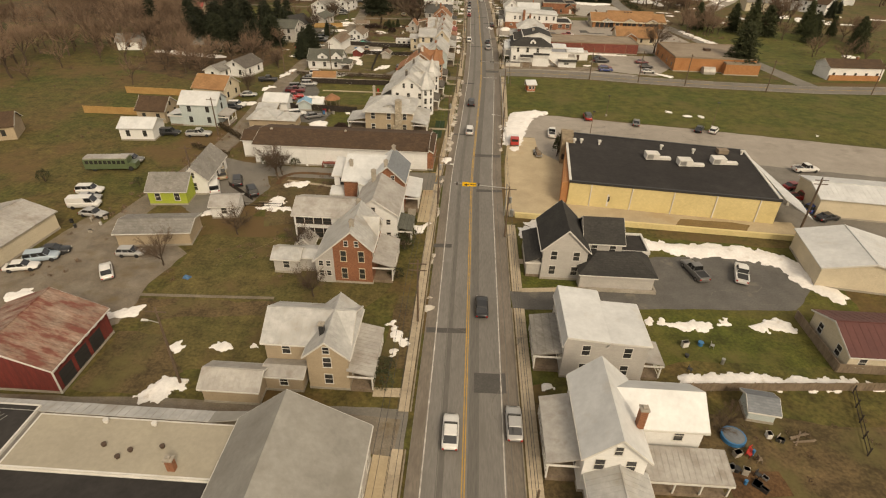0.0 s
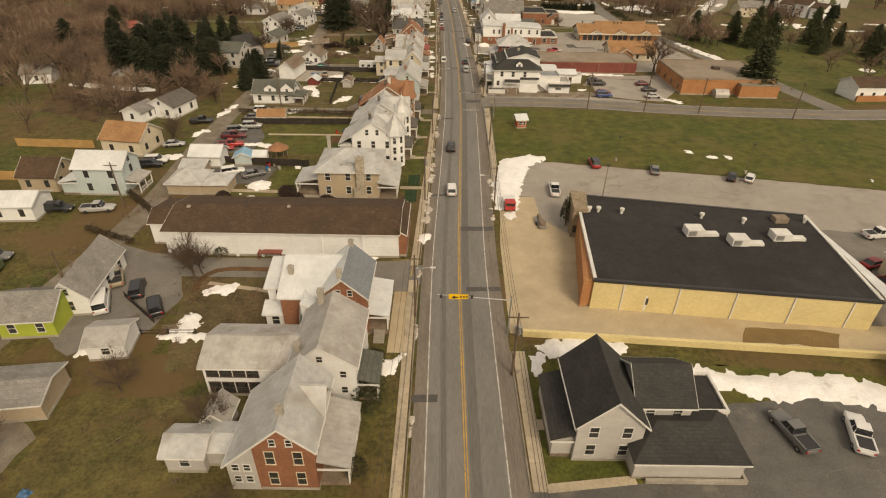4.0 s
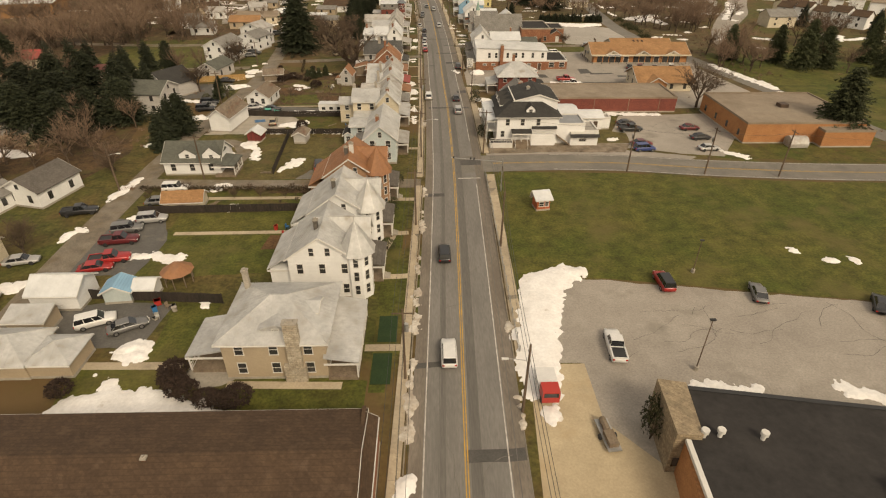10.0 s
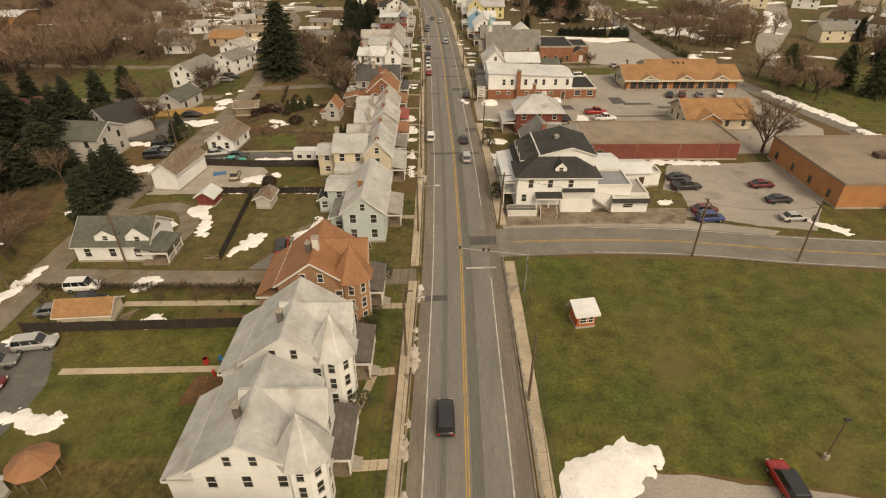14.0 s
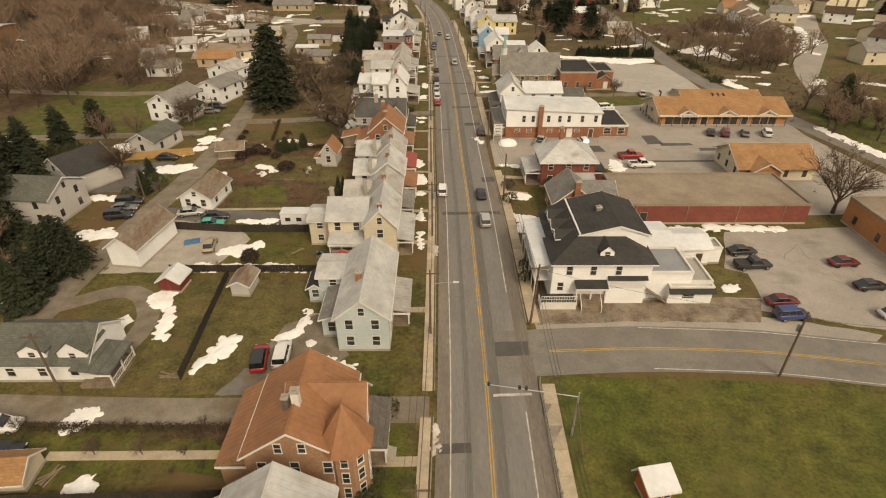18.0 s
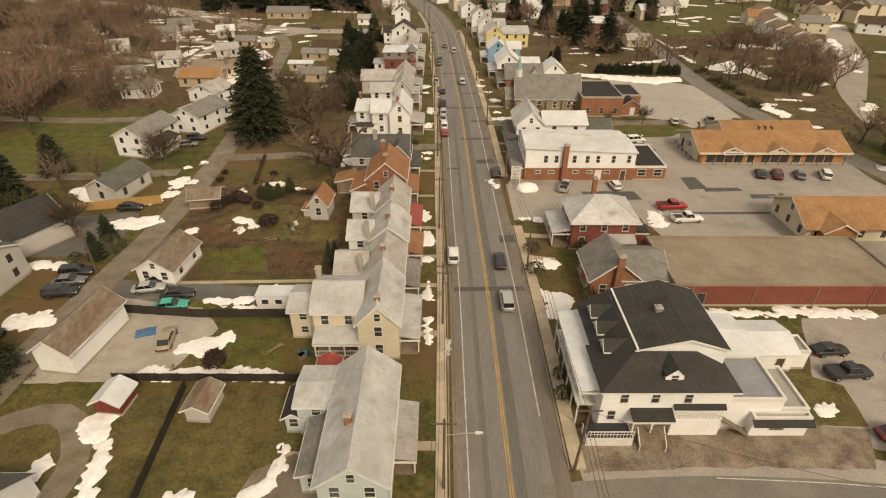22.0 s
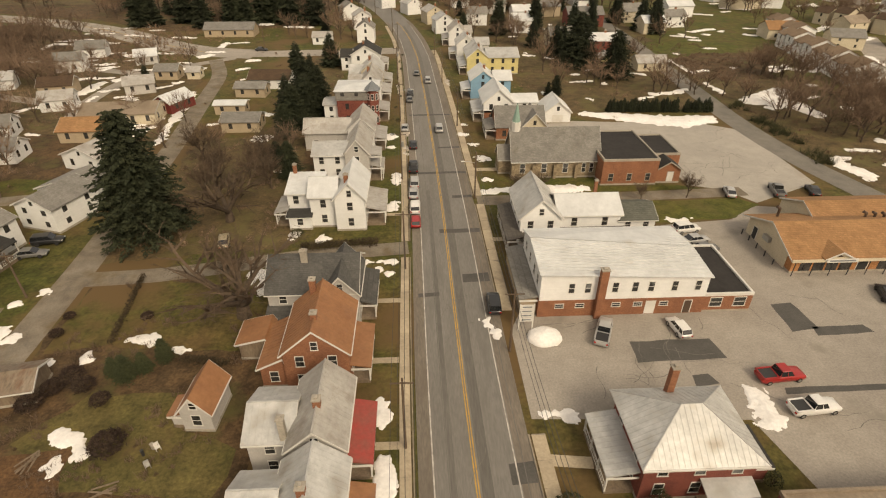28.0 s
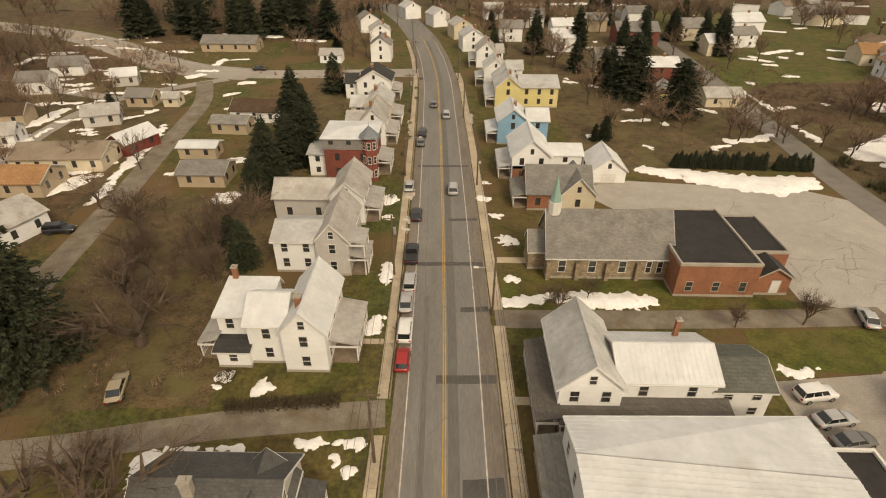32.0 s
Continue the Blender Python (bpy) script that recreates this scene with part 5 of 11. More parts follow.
h = House("barn", "dark red wooden barn with a rusted corrugated roof", "barn", -51, 45)
h.wing(-57.6, 40.6, -44.9, 51.0, 3.9, 6.6, "y", M_REDW, M_BARNTIN, seam=0.8, win="", ridge_at=0.5)
for yy in (42.4, 45.2, 48):
    h.garage_door(-44.9, yy, "E", 2.2, 2.6, M_BLACK)
for i in range(7):
    h.p("eave_board", Mesh().box(-44.9, 40.7 + 1.5 * i, 3.2, -44.8, 41.4 + 1.5 * i, 3.7), M_TRIM, "white-painted eave board")
h.p("rake_trim", Mesh().beam((-44.85, 40.55, 0.1), (-44.85, 40.55, 3.9), 0.1), M_TRIM, "white corner board")

h = House("house", "red brick house with a long pale tin roof", "house", -16, 67)
h.wing(-21.4, 64.5, -13.1, 73.2, 6.2, 9.0, "y", M_BRICK, M_METAL, seam=SM, win="", ridge_at=0.66, eave0=4.0, attic=False)
h.p("side_wall", Mesh().add([(x, y, z) for y in (64.42, 64.5) for x, z in ((-21.42, 0.05), (-18.7, 0.05), (-18.7, 6.2), (-21.42, 4.0))], [(0, 1, 2, 3), (7, 6, 5, 4)] + [(i, i + 4, (i + 1) % 4 + 4, (i + 1) % 4) for i in range(4)]), M_GREYW, "pale grey boarded wall of the side wing")
for x in (-17.2, -14.6):
    for z in (0.9, 3.9):
        h.window(x, 64.5, z, "S", 0.8, 1.75, M_CREAM)
for x in (-16.7, -15.2):
    h.window(x, 64.5, 6.5, "S", 0.5, 0.85)
for x in (-20.6, -19.5):
    for z in (1.3, 3.0):
        h.window(x, 64.42, z, "S", 0.6, 0.85)
for y in (66.0, 69.4):
    h.window(-13.1, y, 3.9, "E", 0.8, 1.6)
h.wing(-16.0, 68.4, -13.0, 71.6, 6.2, 8.4, "x", M_BRICK, M_METAL, win="E", seam=SM, attic=False, z0=5.0, base=False)
h.porch(-13.1, 65, -10.2, 72.5, 2.9, M_METAL2, "W", 1.0, posts=4, seam=SM)
h.wing(-28.4, 66.2, -24.6, 69.6, 2.7, 3.5, "x", M_GREYW, M_METAL, win="S", attic=False, seam=SM)
h.wing(-24.6, 67.0, -21.4, 70.0, 2.6, 3.0, "x", M_GREYW, M_METAL, win="", attic=False)
h.wing(-26.2, 70.6, -23.8, 73.4, 2.4, 3.6, "y", M_GREYW, M_METAL2, win="", seam=SM)
h.chimney(-16.0, 66.0, 10.0, 7, 0.6, 0.55, M_CONC)

h = House("house", "white two-storey house with a long grey tin roof", "house", -16, 79)
h.wing(-17.8, 75.4, -10.8, 84.6, 5.9, 8.5, "y", M_WHITE, M_METAL2, win="", attic=False, ridge_at=0.46)
h.window(-14.6, 75.4, 6.2, "S", 0.6, 0.8)
for z in (1.6, 4.0):
    h.window(-12.2, 75.4, z, "S", 0.65, 0.9)
h.wing(-28.0, 76.2, -17.6, 83.0, 4.6, 6.0, "x", M_WHITE, M_METAL2, seam=1.1, win="W", attic=False)
for z in (0.5, 3.0):
    for i in range(4):
        h.window(-27.0 + 1.5 * i, 76.2, z, "S", 1.25, 1.15 if z > 1 else 1.6, M_BTRIM)
h.porch(-10.8, 75.8, -8.6, 80.2, 2.8, M_GREENR, "W", 0.7, posts=3)
h.chimney(-17.2, 76.8, 7.6, 5, 0.6, 0.6, M_CONC)
h.chimney(-15.8, 83.8, 9.6, 6, 0.7, 0.7, M_CONC)

h = House("house", "red brick house with a blue-grey shingle slope and white tin roof", "house", -16, 91)
h.wing(-17.0, 86.8, -11.0, 94.8, 6.3, 9.0, "y", M_BRICK, M_SLATE, win="", ridge_at=0.52, attic=False, roof2=M_METAL3)
for x in (-14.5, -13.0):
    h.window(x, 86.8, 6.4, "S", 0.55, 0.85)
for z in (1.0, 3.9):
    h.window(-14.5, 86.8, z, "S", 0.8, 1.5)
for y in (88.6, 91.0, 93.4):
    h.window(-11.0, y, 4.0, "E", 0.75, 1.5)
h.wing(-21.9, 87.0, -14.6, 94.4, 6.0, 8.3, "x", M_BRICK, M_METAL3, seam=SM, win="S", ridge_at=0.8, attic=False, step=4)
h.wing(-18.9, 85.2, -16.4, 88.6, 5.6, 6.3, "y", M_WHITE, M_METAL3, win="", ridge_at=0.04, attic=False, seam=SM)
h.wing(-24.2, 89.4, -21.4, 95.0, 5.7, 6.9, "x", M_WHITE, M_METAL3, win="SW", attic=False, seam=SM, ridge_at=0.9, w=0.7)
h.wing(-24.4, 87.6, -21.9, 89.5, 2.8, 3.4, "x", M_WHITE, M_METAL3, win="S", attic=False, ridge_at=0.9, seam=SM)
h.porch(-11.0, 87.0, -8.5, 94.4, 3.1, M_METAL3, "W", 0.5, posts=5, deck=0.9, seam=SM)
h.steps(-9.6, 87.0, 6, 1.4, "S", 0.9)
h.chimney(-21.0, 90.2, 8.4, 6, 0.6, 0.6, M_CONC)
h.chimney(-14.2, 87.4, 9.9, 8, 0.6, 0.6, M_CONC)
h.chimney(-13.8, 94.5, 9.8, 8, 0.6, 0.5, M_CONC)

h = House("long_building", "long low white-walled building with a brown shingle roof", "building", -28, 110)
h.wing(-45.0, 105.1, -8.4, 116.6, 4.4, 5.8, "x", M_WHITE, M_BROWN, win="", over=0.3, ridge_at=0.52)
h.wing(-48.6, 108.2, -45.0, 116.4, 4.0, 5.2, "x", M_WHITE, M_BROWN, win="", over=0.3, ridge_at=0.3)
h.wing(-8.4, 105.6, -7.2, 116.2, 3.9, 4.6, "y", M_BRICK, M_BROWN, win="", over=0.1, ridge_at=0.05)
h.p("gable_parapet", Mesh().box(-8.6, 105.0, 4.2, -8.25, 116.7, 5.1), M_BROWN)
for x in (-43.6, -40, -34, -30, -25, -20.5, -14):
    h.p("pilaster", Mesh().box(x - 0.2, 104.85, 0, x + 0.2, 105.1, 4.15), M_WHITE)
h.p("entrance_canopy", Mesh().box(-30.5, 104.0, 1.1, -26.8, 105.1, 1.25).box(-30.5, 104.0, 0, -30.3, 104.2, 1.1).box(-27.0, 104.0, 0, -26.8, 104.2, 1.1), M_DBRICK)
h.chimney(-42.6, 110.3, 6.0, 4.8, 0.4, 0.4)
h.chimney(-26.5, 110.6, 6.1, 4.8, 0.35, 0.35)

h = House("house", "tan stone four-square house with a pale tin hip roof", "house", -19, 129)
h.wing(-25.0, 125.4, -13.6, 135.8, 5.7, 7.9, "x", M_TAN, M_METAL, hip=4.8, seam=SM, over=0.55, step=2.7)
h.porch(-13.6, 125.0, -10.2, 135.8, 2.8, M_METAL, "W", 0.7, posts=5, seam=SM)
h.porch(-29.4, 126.5, -25.0, 132.8, 2.6, M_METAL, "E", 0.9, posts=4, seam=SM)
h.p("chimney_base", Mesh().slab([(-18.3, 124.7, 2.4), (-15.9, 124.7, 2.4), (-15.9, 125.4, 2.4), (-18.3, 125.4, 2.4)], 2.4), M_RUBBLE, "pale stone chimney base")
h.chimney(-16.9, 125.1, 8.6, 2.4, 1.5, 0.75, M_RUBBLE)
h.chimney(-24.2, 134.6, 8.8, 5, 0.6, 0.6, M_CONC)
h.dormer(-19.0, 126.4, 5.9, 3.4, 2.6, 0.6, "S", M_METAL, M_METAL, 0.5)
h.dormer(-14.8, 130.6, 5.9, 2.8, 2.4, 0.6, "E", M_METAL, M_METAL, 0.5)


def victorian(x0, y0, depth, wall, roof, label, lift=0.0):
    h = House("victorian_house", label, "house", x0 - 6, y0 + 5, group="turreted houses in a row")
    h.wing(x0 - 12.2, y0, x0 - 3.4, y0 + depth, 6.7 + lift, 9.8 + lift, "y", wall, roof, seam=SM, win="S", ridge_at=0.49, attic=False, step=2.4, w=0.75)
    for dx in (-9.0, -6.9):
        h.window(x0 + dx, y0, 7.0 + lift, "S", 0.6, 1.15)
    h.wing(x0 - 9.0, y0 + 3.6, x0 - 2.0, y0 + 8.0, 6.9 + lift, 9.5 + lift, "x", wall, roof, seam=SM, win="E", attic=False)
    h.turret(x0 - 3.3, y0 + 1.6, 2.05, 7.0 + lift, 11.3 + lift, wall, roof)
    h.porch(x0 - 2.0, y0 + 3.8, x0 - 0.2, y0 + depth, 2.8, M_GREYBR, "W", 0.5, posts=4)
    h.porch(x0 - 15.0, y0 + 0.6, x0 - 12.2, y0 + depth - 0.4, 4.6, roof, "E", 2.1, deck=0, wall=wall, seam=SM)
    h.chimney(x0 - 8.6, y0 + 3.0, 10.8 + lift, 8, 0.55, 0.55, M_GREYBR)
    h.steps(x0 - 0.2, y0 + 5.2, 3, 1.4, "E")
    return h


victorian(-8.4, 140.2, 9.6, M_WHITE, M_METAL, "tall white turreted house with weathered tin roofs")
victorian(-7.8, 152.4, 9.6, M_WHITE, M_METAL, "tall white turreted house with grey tin roofs")
h = victorian(-7.5, 165.4, 9.7, M_TBRICK, M_TERRA, "tall red brick turreted house with a rust-brown metal roof")
h.chimney(-15.2, 168.6, 11.4, 8, material=M_TRIM)

h = House("house", "pale blue house with a grey tin gable roof", "house", -12, 193)
h.wing(-15.0, 185.8, -8.6, 200.5, 5.4, 8.0, "y", M_BLUEW, M_METAL, seam=SM)
h.wing(-17.4, 188.5, -15.0, 195, 3.0, 3.7, "y", M_BLUEW, M_SHING, win="S", ridge_at=0.95, attic=False)
h.wing(-19.0, 195.5, -15.0, 201, 4.6, 5.2, "x", M_BLUEW, M_METAL, win="SW", seam=SM, attic=False)
h.wing(-20.6, 195.8, -18.8, 199.8, 2.6, 3.2, "y", M_BLUEW, M_DARK, win="SW", attic=False)
h.porch(-8.6, 190.5, -6.4, 197.5, 2.5, M_METAL2, "W", 0.5, posts=3, seam=SM)
h.chimney(-12.6, 191.0, 8.6, 6)

h = House("house", "cream two-storey house with brown trim and tin roofs", "house", -14, 212, trim=M_TRIM)
h.wing(-14.0, 207.2, -9.0, 217.2, 5.9, 8.6, "y", M_CREAM, M_METAL, seam=SM)
h.wing(-20.0, 209.6, -14.0, 217.4, 5.7, 7.6, "x", M_CREAM, M_METAL, seam=SM, win="SW")
h.wing(-23.4, 211.2, -20.0, 216.6, 4.6, 5.4, "x", M_CREAM, M_METAL, seam=SM, win="SW", attic=False)
h.porch(-19.6, 207.2, -14.1, 209.6, 2.6, M_METAL, "N", 0.8, posts=4, seam=SM)
h.porch(-9.0, 208, -6.6, 216.5, 2.7, M_METAL, "W", 0.6, posts=4, seam=SM)
h.chimney(-11.5, 208.6, 9.2, 7)
h.chimney(-20.2, 216.2, 8.0, 5, material=M_CONC)

for k, (y0, y1, wx, ex, e, r, wl, lab) in enumerate(((218.6, 226.4, -18.8, -9.2, 5.2, 7.4, M_GREYW, "grey-sided row house with a weathered tin roof"),
                                                  (227.2, 234.8, -18.2, -9.0, 5.6, 7.9, M_WHITE, "white-sided house with a pale tin gable roof"),
                                                  (236.0, 244.6, -18.8, -9.4, 5.8, 8.2, M_GREYW, "grey-white house with a ribbed tin roof"))):
    h = House("house", lab, "house", -13, y0 + 3)
    h.wing(-14.6, y0, ex, y1, e, r, "y", wl, M_METAL2 if k != 1 else M_METAL, seam=SM)
    h.wing(wx, y0 + 1.4, -14.6, y1 - 0.6, e - 0.6, e + 1.0, "x", wl, M_METAL2 if k == 0 else M_METAL, seam=SM, win="SW", attic=False)
    h.porch(ex, y0 + 0.6, ex + 2.2, y1 - 0.8, 2.6, (M_SHING, M_TERRA, M_REDROOF)[k], "W", 0.6, posts=3)
    h.chimney(-12.0, y0 + 3.0, r + 0.9, e)
    h.chimney(-15.2, y0 + 1.6, r, e - 1, 0.6, 0.6, M_CONC)

h = House("house", "red brick house with an orange-brown metal roof", "house", -14, 252)
h.wing(-17.6, 248.6, -10.3, 257.6, 5.8, 9.0, "y", M_BRICK, M_TERRA, seam=SM)
h.wing(-20.6, 249.2, -17.6, 256.5, 3.2, 4.6, "y", M_BRICK, M_TERRA, win="S", ridge_at=0.95, attic=False, seam=SM)
h.wing(-24.4, 254.0, -20.6, 258.0, 2.6, 3.4, "y", M_WOOD, M_TERRA, win="", ridge_at=0.9)
h.porch(-10.3, 249.4, -8.2, 256.6, 2.6, M_TERRA, "W", 0.6, posts=3)
h.chimney(-14.0, 250.8, 9.8, 7)
h.chimney(-15.0, 256.6, 10.2, 7)

h = House("house", "pale house with a dark charcoal roof", "house", -15, 265)
h.wing(-22.0, 260.6, -10.4, 269.6, 5.2, 8.2, "x", M_GREYW, M_SLGREY, win="SEW")
h.wing(-14.8, 260.2, -10.2, 268, 5.2, 7.8, "y", M_GREYW, M_SLGREY, win="SE")
h.porch(-10.2, 261, -8.2, 268.5, 2.7, M_SLGREY, "W", 0.6, posts=4)
h.porch(-22.0, 258.4, -18.4, 260.6, 2.4, M_SLGREY, "N", 0.6, posts=2, wall=M_GREYW)
h.chimney(-17.4, 264.2, 9.4, 6, 0.9, 0.6, M_CONC)

h = House("house", "white two-storey house with bright tin cross gables", "house", -16, 290)
h.wing(-16.2, 285.0, -11.2, 295.6, 6.2, 9.0, "y", M_WHITE, M_METAL3, seam=SM)
h.wing(-20.6, 286.4, -16.2, 293, 6.0, 8.0, "x", M_WHITE, M_METAL3, seam=SM, win="SW")
h.wing(-24.8, 288.4, -19.0, 295.4, 5.6, 6.6, "x", M_WHITE, M_METAL3, seam=SM, win="SW", ridge_at=0.9, attic=False)
h.wing(-24.4, 285.6, -20.6, 288.4, 2.6, 3.0, "x", M_WHITE, M_DARK, win="SW", attic=False)
h.porch(-11.2, 286.6, -8.0, 294.4, 2.9, M_METAL2, "W", 0.8, posts=4, seam=SM)
h.porch(-26.8, 287.0, -24.8, 293.0, 2.6, M_METAL2, "E", 0.6, posts=3)
h.chimney(-14.2, 287.0, 9.8, 7)
h.chimney(-24.2, 294.6, 8.4, 5, 0.6, 0.6)

h = House("house", "grey-white house with a weathered tin roof and porch", "house", -15, 310)
h.wing(-16.6, 304.8, -11.8, 316, 6.0, 8.8, "y", M_GREYW, M_METAL2, seam=SM)
h.wing(-23.0, 305.6, -16.6, 313, 5.4, 6.8, "x", M_WHITE, M_METAL, seam=SM, win="SW", attic=False)
h.porch(-11.8, 305.0, -9.2, 309.6, 2.9, M_METAL2, "W", 0.6, posts=3)
h.porch(-11.8, 305.0, -9.6, 309.0, 5.4, M_METAL2, "W", 0.5, posts=3, deck=0)
h = House("house", "grey-roofed white house beside a walled front yard", "house", -18, 324)
h.wing(-17.5, 320.0, -11.8, 330, 5.4, 8.0, "y", M_WHITE, M_METAL2, seam=SM)
h.wing(-27.5, 321.5, -17.5, 328, 4.2, 6.4, "x", M_GREYW, M_METAL2, seam=SM, win="SW", attic=False)
h.porch(-11.8, 321, -9.4, 328.6, 2.7, M_METAL2, "W", 0.6, posts=3)

h = House("house", "red brick house with a slate mansard and round turret", "house", -17, 342)
h.wing(-22.0, 338.2, -12.0, 347.6, 6.4, 6.4, "x", M_DBRICK, M_METAL3, win="SEW")
h.wing(-22.2, 338.0, -11.8, 347.8, 8.6, 9.2, "x", M_SHING, M_METAL3, z0=6.4, hip=4.0, win="S", storeys=1, base=False, attic=False)
h.turret(-13.0, 338.6, 1.5, 9.0, 11.0, M_DBRICK, M_SLATE)
h.porch(-12.0, 340.5, -9.4, 347.0, 2.9, M_METAL2, "W", 0.6, posts=3)
h.wing(-25.5, 339.4, -22.0, 346.4, 4.8, 5.4, "x", M_WHITE, M_METAL, win="SW", attic=False)
FAR_W = ((356, 366, -21, -12, 5.8, 8.6, M_WHITE, M_METAL2, "white house with a grey tin gable"), (369, 378, -22, -12, 5.6, 8.4, M_CREAM, M_METAL, "cream house with a pale tin roof"),
         (390, 399, -27, -14, 5.6, 8.4, M_WHITE, M_DARK, "white house with a black shingle roof"))
for y0, y1, x0, x1, e, r, wl, rf, lab in FAR_W:
    h = House("house", lab, "house", (x0 + x1) / 2, y0)
    h.wing(x0 + 3.5, y0, x1, y1, e, r, "y", wl, rf, seam=SM if rf != M_DARK else 0)
    h.wing(x0, y0 + 1.5, x0 + 3.5, y1 - 1, e - 1, e + 0.8, "x", wl, rf, win="SW", attic=False)
    h.porch(x1, y0 + 0.5, x1 + 2.4, y1 - 1, 2.7, M_METAL2, "W", 0.6, posts=3)
    h.chimney((x0 + x1) / 2 + 1, y0 + 4, r + 0.8, e)

# ---- east side, from the south ----
h = House("house", "white L-shaped house with a weathered white tin roof", "house", 17, 36)
h.wing(12.4, 32.6, 18.2, 42.6, 5.6, 8.3, "y", M_WHITE, M_METAL3)
h.wing(15.4, 36.6, 24.8, 42.4, 5.4, 7.4, "x", M_WHITE, M_METAL3, win="SE", attic=False)
h.porch(9.4, 33.6, 12.4, 41.5, 2.9, M_METAL2, "E", 0.9, posts=4)
h.wing(13.0, 27.5, 18.4, 32.6, 3.0, 4.4, "y", M_WHITE, M_METAL, seam=SM, win="SW")
h.porch(19.0, 32.8, 26.8, 35.8, 2.4, M_METAL2, "N", 0.7, posts=4, rail=False, seam=SM)
h.chimney(18.0, 36.0, 8.6, 6)

h = House("house", "pale grey house with a low white membrane roof", "house", 17, 51)
h.wing(12.5, 47.8, 17.6, 57.4, 6.0, 6.5, "y", M_GREYW, M_METAL3, win="SW", attic=False, ridge_at=0.02, over=0.2)
h.wing(17.6, 47.8, 22.2, 55.2, 5.8, 6.0, "y", M_GREYW, M_METAL3, win="SE", attic=False, ridge_at=0.02, over=0.2)
h.porch(9.4, 48.6, 12.5, 55.6, 2.8, M_SHING, "E", 0.6, posts=4)
h.porch(22.0, 48.2, 24.4, 51.8, 2.6, M_METAL2, "W", 0.5, posts=3)

h = House("house", "grey house with charcoal shingle roofs used as offices", "house", 18, 70)
h.wing(12.0, 68.2, 18.6, 77.2, 5.5, 8.8, "y", M_GREYW, M_DARK, win="SW", step=2.6, attic=False)
h.wing(18.6, 70.8, 24.2, 77.4, 5.5, 7.9, "x", M_GREYW, M_DARK, win="SE", attic=False)
h.wing(17.6, 66.2, 28.4, 73.0, 2.8, 4.4, "x", M_GREYW, M_DARK, win="", hip=2.6)
h.porch(9.8, 68.6, 12.0, 77.0, 2.8, M_DARK, "E", 1.0, posts=4, wall=M_GREYW)
h.wing(22.6, 72.0, 29.0, 77.6, 3.0, 3.0, "x", M_GREYW, M_FLATB, win="E")
h.p("retaining_wall", Mesh().box(18.8, 65.6, 0, 28.9, 65.9, 0.55).box(28.6, 65.9, 0, 28.9, 72, 0.55), M_CONC)

h = House("yellow_building", "long yellow block building with a black flat roof", "building", 38, 103)


def askew(u, v):
    """Places in the yellow building, which stands askew to the street: u along its south wall, v to the north, both from 0 to 1."""
    (ax, ay), (bx, by), (cx, cy), (dx, dy) = (19.4, 93.2), (56.4, 89.2), (58.9, 112.6), (21.9, 118.9)
    return (ax * (1 - u) + bx * u) * (1 - v) + (dx * (1 - u) + cx * u) * v, (ay * (1 - u) + by * u) * (1 - v) + (dy * (1 - u) + cy * u) * v


def block(u0, v0, u1, v1, z0, z1):
    return Mesh().slab([(*askew(u, v), z1) for u, v in ((u0, v0), (u1, v0), (u1, v1), (u0, v1))], z1 - z0)


h.p("wall", block(0, 0, 1, 1, 0, 4.7), M_YBLOCK)
h.p("roof", block(0.008, 0.014, 0.992, 0.986, 4.7, 4.84), M_FLATB)
h.p("roof_edge", block(-0.003, -0.006, 1.003, 0.014, 4.55, 4.95), M_BLACK)
h.p("roof_edge", block(-0.003, 0.986, 1.003, 1.006, 4.55, 4.95), M_BLACK)
h.p("white_roof_edge", block(-0.004, 0.014, 0.008, 0.74, 4.6, 5.02), M_TRIM)
h.p("white_roof_edge", block(0.992, 0.014, 1.004, 0.986, 4.6, 5.02), M_TRIM)
h.p("brick_front", Mesh().slab([(18.0, 93.4, 4.3), (19.5, 93.6, 4.5), (22.6, 112.2, 4.5), (21.2, 112.4, 4.3)], 4.3), M_OBRICK, "slanting orange brick front")
h.p("stone_end", Mesh().slab([(20.3, 112.4, 5.5), (22.6, 112.2, 5.5), (23.6, 118.6, 5.5), (20.9, 119.2, 5.5)], 5.5), M_STONE, "stone corner tower")
h.p("window", Mesh().box(20.6, 112.26, 1.0, 21.8, 112.34, 2.2), M_PANE)
h.p("white_lean_to", Mesh().slab([(57.6, 90, 4.6), (60.4, 85.4, 3.4), (61.4, 92, 3.4), (59.0, 110, 4.6)], 0.15), M_METAL3)
for i in range(5):
    x, y = askew(0.11 + 0.2 * i, 0)
    h.p("downpipe", Mesh().box(x - 0.08, y - 0.14, 0, x + 0.08, y + 0.02, 4.6), M_TRIM)
for x, yy in ((37.6, 105.8), (43.4, 103.2), (50.6, 104.8)):
    u = h.p("rooftop_unit", Mesh().box(x - 1.3, yy - 1.0, 4.95, x + 1.3, yy + 1.0, 6.15), M_TRIM, "pale rooftop air-conditioning unit")
    part("fan_grille", Mesh().box(x - 1.1 - h.x, yy - 1.05 - h.y, 5.15, x + 0.1 - h.x, yy - 1.0 - h.y, 5.95), M_STEEL, u)
    h.p("duct", Mesh().box(x + 1.3, yy - 0.7, 4.85, x + 3.8, yy + 0.4, 5.3), M_TRIM)
